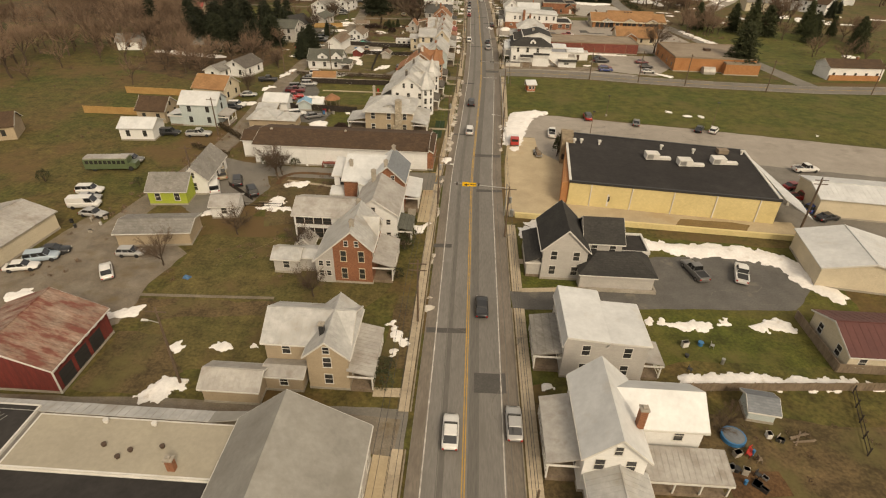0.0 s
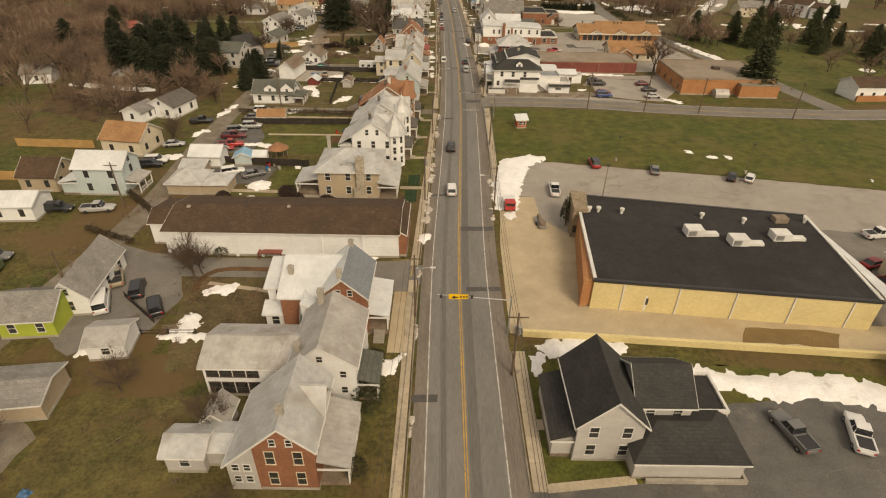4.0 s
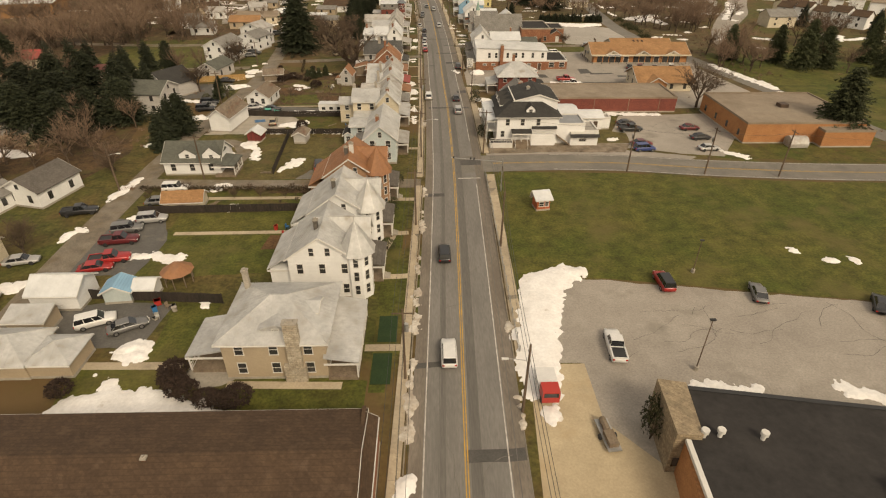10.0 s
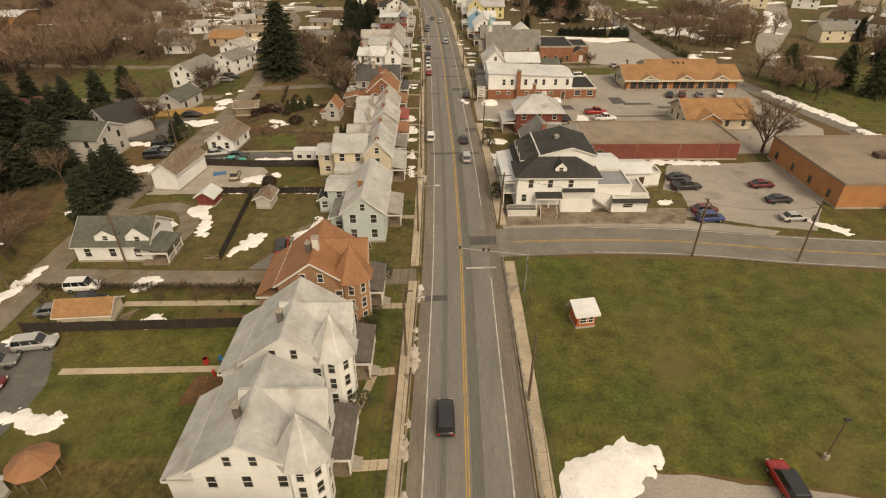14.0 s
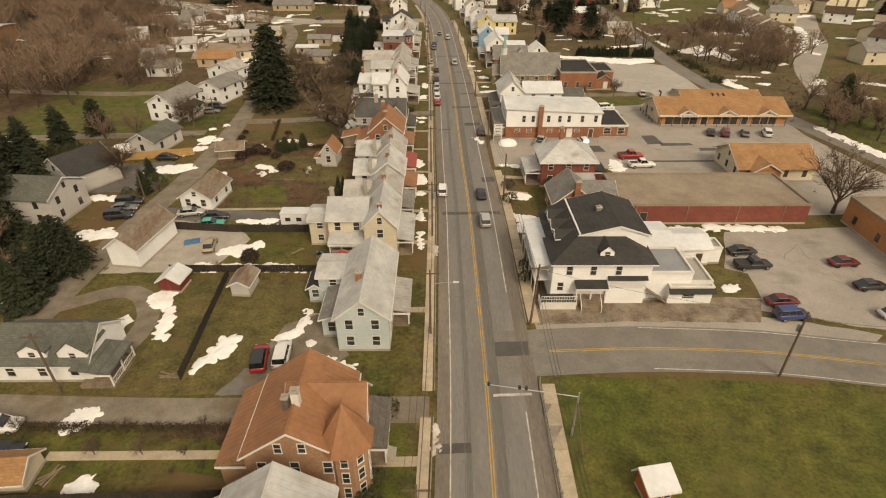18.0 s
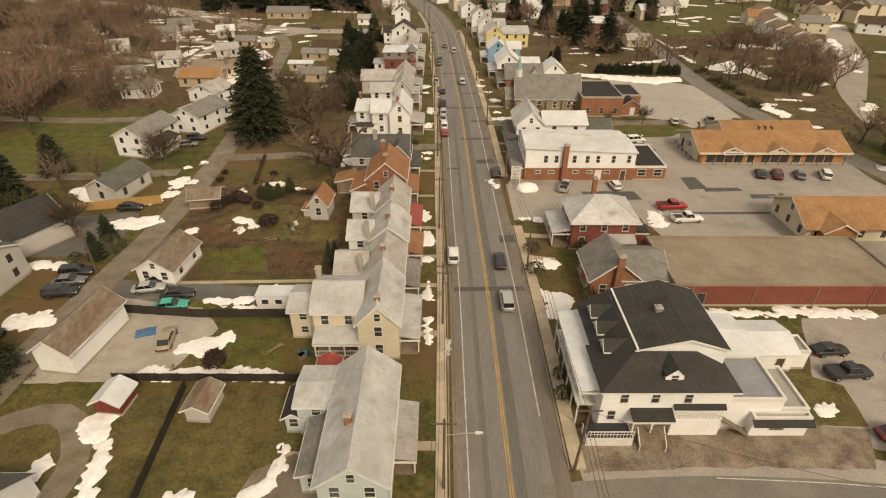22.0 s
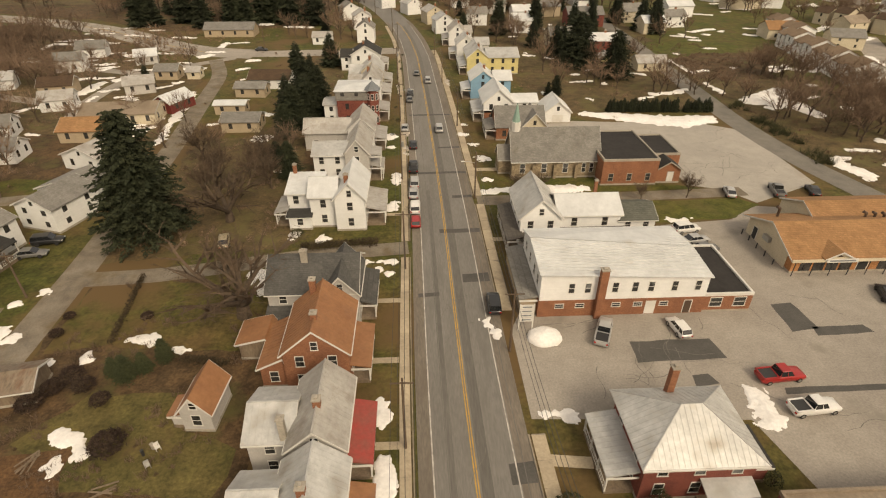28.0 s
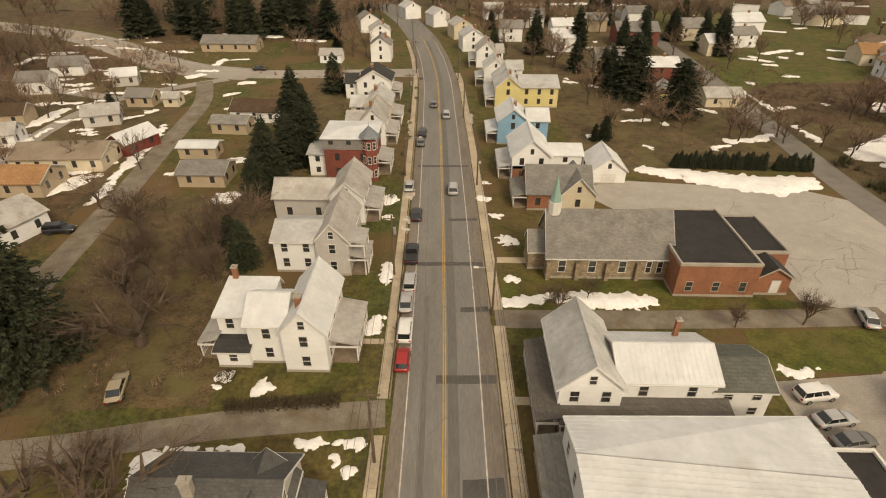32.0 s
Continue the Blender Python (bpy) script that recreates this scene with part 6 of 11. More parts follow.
for x, y in ((22.9, 112.6), (24.4, 112.6), (28.2, 112.2), (41.0, 111), (47.2, 109.5), (57.4, 110)):
    v = h.p("roof_vent", Mesh().beam((x, y, 4.8), (x, y, 5.5), 0.22, 8), M_TRIM)
    part("vent_cap", Mesh().beam((x - h.x, y - h.y, 5.45), (x - h.x, y - h.y, 5.8), 0.38, 8), M_TRIM, v)
h.p("roof_hatch", Mesh().box(52.5, 109.6, 4.85, 54.6, 111.2, 5.7), M_FLATT)
south = lambda x: 93.5 - (x - 19.6) * 0.111  # noqa: E731
gd = h.p("garage_door", Mesh().box(26.6, south(28) - 0.18, 0.3, 29.6, south(28) + 0.05, 2.8), M_TRIM)
for i in range(4):
    part("pane", Mesh().box(26.75 + 0.72 * i - h.x, south(28) - 0.2 - h.y, 1.3, 27.35 + 0.72 * i - h.x, south(28) - 0.17 - h.y, 2.4), M_PANE, gd)
for x in (30.9, 44.6):
    h.p("door", Mesh().box(x - 0.5, south(x) - 0.1, 0.1, x + 0.5, south(x) + 0.05, 2.2), M_TRIM)

h = House("garage_building", "low white metal building with a pale roof", "building", 62, 74, rz=-8)
h.wing(54.6, 68.8, 68, 80, 3.6, 5.2, "y", M_CREAM, M_METAL3, seam=0.9, win="")
h = House("cream_building", "cream building with a maroon metal roof", "building", 56, 56)
h.wing(48.2, 51.5, 62, 60, 2.9, 4.6, "x", M_CREAM, M_MAROON, win="SW", seam=0.9)
h.p("fence", Mesh().box(47.3, 51.5, 0, 47.4, 62, 1.4).box(47.4, 51.4, 0, 64, 51.5, 1.4), M_WOOD)
h = House("warehouse", "low white warehouse with a cream wall", "building", 74, 96, rz=-6)
h.wing(66, 92, 84, 102, 3.8, 4.8, "x", M_CREAM, M_METAL3, win="", seam=0.9)

h = House("kiosk", "small red hut with a white roof on the lawn", "hut", 18, 166, rz=9)
h.wing(16.8, 164.8, 19.2, 167.2, 2.3, 3.0, "x", M_KIOSK, M_METAL3, win="", over=0.4, ridge_at=0.85)
h.window(17.6, 164.8, 0.9, "S", 0.8, 0.8)
h.window(18.6, 164.8, 0.9, "S", 0.6, 0.8)

# white tavern
h = House("tavern", "big white tavern with a charcoal roof and long porches", "tavern", 19, 203)
h.wing(17.2, 199.4, 27.0, 209.8, 8.9, 10.3, "y", M_WHITE, M_DARK, win="", ridge_at=0.56, over=0.25, attic=False)
h.wing(13.5, 199.4, 17.2, 209.8, 6.7, 8.9, "y", M_WHITE, M_DARK, win="W", ridge_at=0.97, over=0.25, attic=False, trim=False)
h.wing(13.3, 196.0, 27.0, 202.2, 6.7, 8.7, "x", M_WHITE, M_DARK, win="", attic=False, hip=3.6, over=0.5)
for x in (15.6, 18.9, 22.4):
    h.window(x, 196.0, 4.5, "S", 0.8, 1.4)
h.window(14.6, 196.0, 1.9, "S", 0.8, 1.3)
h.p("ridge_flashing", Mesh().box(17.1, 199.2, 9.02, 17.32, 210.0, 9.22), M_TRIM)
h.dormer(20.6, 196.6, 6.9, 1.9, 2.4, 1.0, "S", M_WHITE, M_DARK, 0.9)
for yy in (201.2, 204.2, 207.2):
    h.dormer(14.2, yy, 6.9, 1.7, 2.6, 0.9, "W", M_WHITE, M_DARK, 0.9)
h.porch(11.2, 197.0, 13.5, 209.8, 5.2, M_METAL3, "E", 0.5, posts=6, deck=0)
h.p("upper_deck", Mesh().box(11.1, 197.2, 2.7, 13.5, 209.6, 2.9), M_TRIM)
h.p("deck_base", Mesh().box(11.7, 194.0, 0, 16.7, 196.0, 1.2), M_TRIM)
h.p("deck_floor", Mesh().box(11.8, 194.1, 1.2, 16.6, 196.0, 1.26), M_BLACK, "dark deck floor")
rail = Mesh().beam((11.75, 194.05, 2.2), (16.65, 194.05, 2.2), 0.06).beam((11.75, 194.05, 1.75), (16.65, 194.05, 1.75), 0.04)
for i in range(15):
    rail.beam((11.75 + 0.35 * i, 194.05, 1.2), (11.75 + 0.35 * i, 194.05, 2.2), 0.035)
h.p("railing", rail, M_TRIM)
h.porch(16.7, 194.8, 20.7, 196.0, 3.1, M_DARK, "N", 0.5, posts=3, deck=1.2, rail=False)
h.steps(18.6, 194.8, 5, 2.5, "S", 1.3, M_WOOD)
for x in (17.2, 20.0):
    h.p("stair_rail", Mesh().beam((x, 194.8, 2.2), (x, 193.2, 0.95), 0.06).beam((x, 193.2, 0), (x, 193.2, 1.0), 0.06), M_TRIM)
h.p("lower_wall", Mesh().box(21.0, 195.4, 0, 26.4, 196.0, 2.6), M_WHITE)
rail = Mesh().beam((21.0, 195.45, 3.5), (26.4, 195.45, 3.5), 0.06).beam((21.0, 195.45, 3.05), (26.4, 195.45, 3.05), 0.04)
for i in range(16):
    rail.beam((21.05 + 0.355 * i, 195.45, 2.6), (21.05 + 0.355 * i, 195.45, 3.5), 0.035)
h.p("railing", rail, M_TRIM)
h.p("balcony_awning", Mesh().slab([(21.0, 195.5, 3.9), (26.6, 195.5, 3.9), (26.6, 196.0, 4.3), (21.0, 196.0, 4.3)], 0.1), M_DARK, "dark shingled strip over the balcony")
h.p("outside_stair", Mesh().slab([(26.4, 195.2, 2.6), (30.0, 195.0, 0.1), (30.0, 195.9, 0.1), (26.4, 196.0, 2.6)], 0.2), M_WOOD)
h.wing(27.0, 196.2, 33.0, 202.8, 4.5, 4.5, "x", M_WHITE, M_BLUETIN, win="")
h.wing(33.0, 196.4, 36.2, 202.8, 2.8, 2.8, "x", M_WHITE, M_FLATG, win="", base=False)
h.wing(29.8, 195.3, 36.0, 196.2, 2.6, 2.6, "x", M_WHITE, M_FLATG, win="", base=False)
h.p("awning", Mesh().slab([(29.6, 194.6, 2.2), (36.2, 194.6, 2.2), (36.2, 195.3, 2.7), (29.6, 195.3, 2.7)], 0.1), M_DARK, "dark shingled awning")
h.window(32.6, 195.3, 1.0, "S", 1.6, 0.6)
h.wing(27.2, 203.2, 33.0, 210.4, 4.6, 5.2, "x", M_WHITE, M_METAL3, win="S", storeys=1, attic=False)
h.wing(33.0, 205.0, 39.6, 210.8, 3.1, 3.9, "x", M_WHITE, M_METAL3, win="", attic=False)
h.wing(39.6, 205.4, 41.6, 208.4, 2.7, 2.7, "x", M_WHITE, M_FLATG, win="")
h.door(38.0, 205.0, 0.1, "S", 1.0, 2.1, M_BTRIM)
h.chimney(21.0, 204.6, 10.6, 9.2, 0.7, 0.7, M_STEEL)

h = House("brick_hall", "long red brick hall with a tan flat roof", "building", 45, 224, trim=M_FLATT)
h.wing(29.4, 218.0, 62.5, 231.0, 3.7, 3.7, "x", M_DBRICK, M_FLATT, win="", wall_label="red brick wall")
for x in (32, 41, 50, 58):
    h.p("downpipe", Mesh().box(x, 217.9, 0, x + 0.1, 218.0, 3.6), M_FLATT)
h.door(33.5, 218.0, 0.1, "S", 1.2, 2.2, M_BLACK)
h = House("house", "small red brick house with a grey shingle roof", "house", 24, 225)
h.wing(18.0, 219.9, 25.4, 227.6, 3.3, 6.4, "y", M_BRICK, M_SHING, win="SW", step=3.2)
h.wing(22.0, 220.1, 29.3, 229.0, 3.3, 5.4, "x", M_BRICK, M_SHING, win="", attic=False)
h.window(27.2, 220.1, 1.3, "S", 0.9, 1.2)
h.chimney(21.7, 219.6, 7.6, 0, 0.95, 0.7)

h = House("house", "red brick four-square house with a pale tin hip roof", "house", 23, 237)
h.wing(17.9, 233.2, 28.4, 241.6, 5.6, 8.2, "x", M_DBRICK, M_METAL, hip=4.2, seam=SM, over=0.6)
h.porch(15.0, 234.0, 17.9, 241.0, 2.8, M_METAL, "E", 0.6, posts=4, seam=SM)
h.porch(23.6, 231.6, 28.0, 233.2, 2.5, M_METAL, "N", 0.5, posts=2)
h.porch(28.4, 234.5, 31.0, 239, 2.6, M_DARK, "W", 0.5, posts=2, wall=M_DBRICK)
h.chimney(22.8, 241.0, 9.6, 5)

h = House("store", "white-sided brick-based store with a pale tin roof", "store", 25, 268)
corner = {"fw": (13.8, 260.6, 7.0), "fe": (36.6, 260.6, 6.0), "rw": (13.8, 268.2, 8.0), "re": (36.6, 267.2, 6.5), "bw": (13.8, 273.2, 6.3), "be": (36.6, 274.2, 5.6)}
ring = [corner[k] for k in ("fw", "fe", "re", "be", "bw", "rw")]
wm = Mesh().add([(x, y, 2.7) for x, y, z in ring] + ring, [(i, (i + 1) % 6, (i + 1) % 6 + 6, i + 6) for i in range(6)])
h.p("wall", wm, M_WHITE, "white clapboard upper storey")
for a, b, c, d in (("fw", "fe", "re", "rw"), ("rw", "re", "be", "bw")):
    q = [(x + (0.3 if k[1] == "e" else -0.3), y + {"f": -0.35, "r": 0, "b": 0.3}[k[0]], z + 0.1) for k in (a, b, c, d) for x, y, z in (corner[k],)]
    slope = h.p("roof_slope", Mesh().slab(q, 0.12), M_METAL3)
    rib = Mesh()
    n = 13 if a == "fw" else 9
    for i in range(n + 1):
        f = i / n
        rib.beam([q[0][j] + (q[3][j] - q[0][j]) * f + (0.03 if j == 2 else 0) for j in range(3)], [q[1][j] + (q[2][j] - q[1][j]) * f + (0.03 if j == 2 else 0) for j in range(3)], 0.045)
    h.p("roof_seams", rib, M_METAL3, parent=slope)["kind"] = "stuff"
for x in (18.0, 20.2, 23.9, 26.6, 28.8, 32.0, 35.2):
    h.window(x, 260.6, 3.9, "S", 0.75, 1.5)
for y in (262.6, 265.0, 268.0, 271.0):
    h.window(13.8, y, 4.2, "W", 0.75, 1.5)
h.p("brick_base", Mesh().box(13.7, 260.5, 0, 36.7, 274.2, 2.7), M_BRICK)
for x in (16.6, 19.4, 24.4, 27.4, 31.0):
    h.window(x, 260.5, 1.5, "S", 1.1, 0.6)
h.wing(36.7, 260.6, 43.4, 273.0, 2.8, 2.8, "x", M_BRICK, M_FLATB, win="S", w=1.6)
h.porch(11.4, 261.2, 13.7, 274.0, 2.6, M_SHING, "E", 0.5, posts=4, wall=M_TAN)
h.chimney(21.9, 260.1, 8.0, 0, 1.0, 0.8)
h.door(29.2, 260.5, 0.1, "S", 1.2, 2.1)
h.door(34.4, 260.5, 0.1, "S", 1.0, 2.1, M_BTRIM)

h = House("shopping_strip", "low shopping strip with a tan-orange shingle roof", "store", 72, 274)
h.wing(54.4, 269.2, 86.4, 281.6, 3.2, 5.7, "x", M_OBRICK, M_ORANGE, win="", over=1.0, ridge_at=0.47)
h.p("gable_cladding", Mesh().add([(x, y, z) for x in (54.28, 54.38) for y, z in ((270.6, 0.02), (281.7, 0.02), (281.7, 3.0), (275.0, 5.5), (270.6, 3.7))], [(0, 4, 3, 2, 1), (5, 6, 7, 8, 9)] + [(i, (i + 1) % 5, (i + 1) % 5 + 5, i + 5) for i in range(5)]), M_CREAM, "cream-clad gable end")
h.p("fascia", Mesh().box(53.4, 268.06, 2.62, 87.4, 268.18, 3.1), M_CREAM)
h.wing(63.0, 276.4, 84.0, 287.4, 3.4, 5.6, "x", M_CREAM, M_ORANGE, win="")
for x in (60.6, 70.8, 81.0):
    h.wing(x - 2.1, 268.2, x + 2.1, 271.6, 3.25, 4.3, "y", M_CREAM, M_ORANGE, win="", base=False, z0=3.1, over=0.3)
    h.p("gable_vent", Mesh().add([(x + a, y, z) for y in (268.12, 268.2) for a, z in ((-0.5, 3.45), (0.5, 3.45), (0, 3.8))], [(0, 1, 2), (5, 4, 3), (0, 3, 4, 1), (1, 4, 5, 2), (2, 5, 3, 0)]), M_BTRIM)
for x in (56.6, 58.7, 60.8, 62.9, 69.0, 71.1, 73.2, 79.0, 81.1, 83.2):
    h.window(x, 269.2, 0.3, "S", 1.8, 2.1, M_BLACK)
for x in (65.6, 76.0):
    h.door(x, 269.2, 0.05, "S", 1.6, 2.2, M_BLACK)
for i in range(12):
    h.p("canopy_post", Mesh().beam((54.2 + 2.9 * i, 268.3, 0), (54.2 + 2.9 * i, 268.3, 2.7), 0.07, 6), M_BLACK)
for yy in (271.6, 274.0, 276.4, 278.8, 281.0):
    h.p("bollard", Mesh().beam((53.2, yy, 0), (53.2, yy, 1.0), 0.1, 6), M_BLACK)
h.door(54.28, 279.4, 0.1, "W", 1.1, 2.1, M_BLACK)
h.p("wall_unit", Mesh().box(53.7, 275.0, 1.9, 54.28, 276.6, 2.7), M_STEEL, "grey unit on the gable wall")
h.p("fascia_sign", Mesh().box(58.6, 267.9, 2.62, 63.4, 268.02, 3.25), M_TRIM, "white shop sign board")
h.p("sign_lettering", Mesh().box(59.0, 267.88, 2.82, 63.0, 267.9, 3.05), M_SLATE, "dark unreadable lettering bar")
for x, y in ((57.2, 279.5), (70.2, 277.2), (71.6, 277.0), (73.0, 276.8)):
    vent = Mesh().beam((x, y, 4.2), (x, y, 5.7), 0.22, 8).beam((x, y, 5.7), (x - 0.6, y, 6.0), 0.24, 8)
    h.p("roof_vent", vent, M_BTRIM, "dark curved roof vent")
h = House("bank", "small cream building with a tan-orange hip roof", "building", 66, 241)
h.wing(58.6, 235.6, 74, 246.6, 3.2, 6.0, "x", M_CREAM, M_ORANGE, win="SW", hip=0, over=0.8)
h.wing(60.4, 233.8, 66, 240, 3.0, 4.6, "y", M_OBRICK, M_ORANGE, win="S")

h = House("school", "low orange brick school with a tan flat roof", "school", 82, 206, trim=M_FLATT)
h.wing(69.6, 196.0, 97, 219.0, 4.6, 4.6, "x", M_OBRICK, M_FLATT, win="W", storeys=1, step=5)
h.wing(86, 193.4, 97.5, 196.2, 3.6, 3.6, "x", M_OBRICK, M_FLATT, win="")
h.p("rooftop_unit", Mesh().box(83, 207, 4.7, 85, 209, 5.5), M_BTRIM)
h.p("arched_shelter", Mesh().beam((79.0, 194.6, 0.6), (83.0, 194.6, 0.6), 1.7, 14), M_METAL2, "pale arched metal shelter")

h = House("house", "white farmhouse-like house with wraparound porch roofs", "house", 24, 281)
h.wing(14.0, 277.6, 20.4, 288.0, 6.0, 9.0, "y", M_WHITE, M_METAL, seam=SM, win="SW")
h.wing(20.4, 278.6, 30.4, 286.0, 5.8, 7.6, "x", M_WHITE, M_METAL3, seam=SM, win="S", attic=False)
h.wing(30.4, 278.8, 36.4, 285.4, 4.6, 6.0, "x", M_WHITE, M_GREENR, win="SE", attic=False)
h.porch(11.9, 276.0, 14.0, 287.6, 2.8, M_GREYBR, "E", 0.6, posts=4)
h.porch(14.2, 275.8, 31.6, 278.4, 2.7, M_GREYBR, "N", 0.7, posts=8)
h.chimney(27.8, 285.0, 8.8, 6, 0.5, 0.5)

h = House("church", "fieldstone church with a grey slate roof", "church", 26, 308)
h.wing(17.0, 304.8, 35.0, 313.6, 3.9, 9.2, "x", M_STONE, M_SHING, win="", over=0.3)
h.wing(14.6, 307.2, 17.0, 311.6, 3.2, 5.6, "x", M_STONE, M_SHING, win="", over=0.2)
for x in (19.2, 23.6, 28.0, 31.8, 33.4):
    wob = h.window(x, 304.8, 1.2, "S", 1.0 if x < 30 else 0.7, 1.9)
    h.p("arch", Mesh().add([(x + (0.55 if x < 30 else 0.4) * math.cos(math.pi * i / 8), 304.74, 3.1 + 0.55 * math.sin(math.pi * i / 8)) for i in range(9)], [tuple(range(9))[::-1]]), M_TRIM)
for x in (17.2, 21.4, 25.8, 30.2, 34.8):
    h.p("buttress", Mesh().box(x - 0.3, 304.2, 0, x + 0.3, 304.8, 3.0), M_STONE)
h.p("belfry", Mesh().beam((18.0, 309.2, 8.6), (18.0, 309.2, 10.6), 0.95, 8), M_TRIM, "white belfry")
h.p("spire", Mesh().beam((18.0, 309.2, 10.6), (18.0, 309.2, 14.4), 0.85, 8, 0.06), M_COPPER, "pale green spire")
h = House("church_annex", "red brick church hall with a black flat roof", "church", 42, 307, trim=M_CONC)
h.wing(34.4, 300.8, 45.6, 317.0, 5.2, 5.2, "x", M_BRICK, M_FLATB, win="S", storeys=1)
h.wing(45.6, 301.4, 50.6, 305.4, 3.0, 4.6, "y", M_BRICK, M_DARK, win="")
h.wing(45.6, 305.4, 51.8, 316.4, 4.4, 4.4, "x", M_BRICK, M_FLATB, win="E")
h.door(48.6, 301.4, 0.2, "S", 1.2, 2.2)

h = House("house", "red brick house with a grey gambrel dormer roof", "house", 21, 330)
h.wing(16.6, 326.0, 28, 334.6, 3.4, 7.0, "x", M_BRICK, M_SHING, win="SW")
h.wing(22.5, 325.6, 28.6, 333, 3.4, 6.6, "y", M_CREAM, M_SHING, win="S")
h.porch(14.2, 326.6, 16.6, 333.6, 2.5, M_SHING, "E", 0.6, posts=3)
h = House("house", "brick and white house with a bright tin gable roof", "house", 20, 342)
h.wing(14.8, 338.0, 22.4, 349.0, 5.4, 8.6, "y", M_WHITE, M_METAL3, seam=SM, win="SW")
h.wing(22.4, 340.6, 29.0, 347, 4.6, 5.8, "x", M_WHITE, M_METAL3, seam=SM, win="SE", attic=False)
h.wing(15.0, 337.8, 22.2, 338.0, 3.0, 3.0, "x", M_BRICK, M_METAL, win="S")
h.porch(12.4, 339.0, 14.8, 348, 2.6, M_METAL, "E", 0.6, posts=3)
h = House("garage", "white garage with a pale gable roof", "garage", 34, 340)
h.wing(30.4, 337.2, 37.2, 345.4, 3.0, 5.6, "y", M_WHITE, M_METAL3, seam=SM, win="W")
h.garage_door(33.8, 337.2, "S", 2.8)
FAR_E = ((358, 367, 13.4, 25.0, 5.6, 8.2, M_SKYW, M_METAL3, "sky-blue house with a white tin roof"), (384, 398, 14.5, 31.5, 5.8, 8.6, M_YELW, M_METAL, "long pale yellow house with a tin roof"),
         (404, 413, 12.5, 24.0, 5.6, 8.4, M_WHITE, M_METAL, "white house with a pale tin roof"), (427, 438, 11, 20.0, 5.4, 8.4, M_WHITE, M_METAL2, "white house with a grey tin roof"))
for y0, y1, x0, x1, e, r, wl, rf, lab in FAR_E:
    h = House("house", lab, "house", (x0 + x1) / 2, y0)
    h.wing(x0, y0, x0 + 6.8, y1, e, r, "y", wl, rf, seam=SM)
    h.wing(x0 + 6.8, y0 + 1.2, x1, y1 - 1, e - 0.4, e + 1.4, "x", wl, rf, seam=SM, win="SE", attic=False)
    h.porch(x0 - 2.4, y0 + 0.5, x0, y1 - 1, 2.7, rf, "E", 0.6, posts=3)
    h.chimney(x0 + 4, y0 + 4, r + 0.8, e)

# ---- houses and sheds behind the street ----


def back(name, label, category, x0, y0, x1, y1, eave, ridge, axis, wall, roof, rz=0.0, win="SEW", seam=0.0, porch=None, trim=True, **kw):
    h = House(name, label, category, (x0 + x1) / 2, (y0 + y1) / 2, rz)
    h.wing(x0, y0, x1, y1, eave, ridge, axis, wall, roof, win=win, seam=seam, trim=trim, **kw)
    if porch:
        h.porch(*porch)
    return h


back("garage_building", "long low white shed with a grey gable roof", "shed", -80, 63.5, -69, 76, 3.2, 4.8, "y", M_CREAM, M_METAL2, rz=-6, win="", seam=0.9)
h = back("house", "lime green bungalow with a grey shingle roof", "house", -58, 85.2, -51.2, 92, 3.0, 5.0, "x", M_LIME, M_SHING, win="S", rz=6)
h.wing(-53.6, 89.4, -48.6, 101.0, 3.2, 5.6, "y", M_WHITE, M_SHING, win="SE")
back("garage", "low tan garage with a flat brown roof", "garage", -56, 71.6, -44.6, 77.4, 2.6, 3.4, "x", M_TAN, M_SHING, rz=8, win="")
back("garage", "small white garage with a pale roof", "garage", -44.8, 81.5, -40.4, 86.0, 2.5, 3.4, "x", M_WHITE, M_METAL2, rz=8, win="S")
back("garage", "white single-storey garage with a pale gable roof", "garage", -80, 114.5, -72.4, 120.5, 3.0, 4.4, "x", M_WHITE, M_METAL3, rz=4, win="S", seam=0.8)
h = back("house", "pale blue two-storey house with a white tin roof", "house", -70.2, 125.0, -61.2, 131.5, 5.5, 7.6, "x", M_BLUEW, M_METAL3, seam=SM)
h.porch(-73.4, 125.0, -70.2, 129, 2.6, M_METAL3, "E", 0.6, posts=2, wall=M_BLUEW)
h.porch(-61.2, 125.4, -58.8, 130, 2.6, M_METAL2, "W", 0.6, posts=3)
h = back("garage", "low tan double garage with a pale tin hip roof", "garage", -54.0, 125.8, -47.4, 131.8, 2.4, 4.0, "x", M_TAN, M_METAL, hip=3.0, win="", seam=0.7)
h.wing(-47.4, 126.0, -42.6, 130.6, 2.3, 3.4, "x", M_TAN, M_METAL, win="", hip=2.4, seam=0.7)
back("shed", "small tan shed with a white roof", "shed", -54.4, 133.4, -49.8, 136.6, 2.2, 2.9, "x", M_TAN, M_METAL, win="", ridge_at=0.8)
h = back("garage", "white two-bay garage with a white tin roof", "garage", -54.4, 138.2, -48.2, 143.0, 2.7, 4.1, "x", M_WHITE, M_METAL3, win="W", seam=0.7)
h = back("house", "white ranch house with a dark shingle roof", "house", -76.4, 167.6, -68.6, 177, 3.2, 5.2, "y", M_WHITE, M_GREYBR, rz=-14)
h.wing(-79.8, 162.8, -74.2, 169.0, 2.8, 4.2, "y", M_WHITE, M_SHING, win="SE")
back("house", "cream house with an orange-brown shingle roof", "house", -75.6, 143.8, -66.4, 152, 3.6, 6.2, "x", M_CREAM, M_ORANGE, rz=-8)
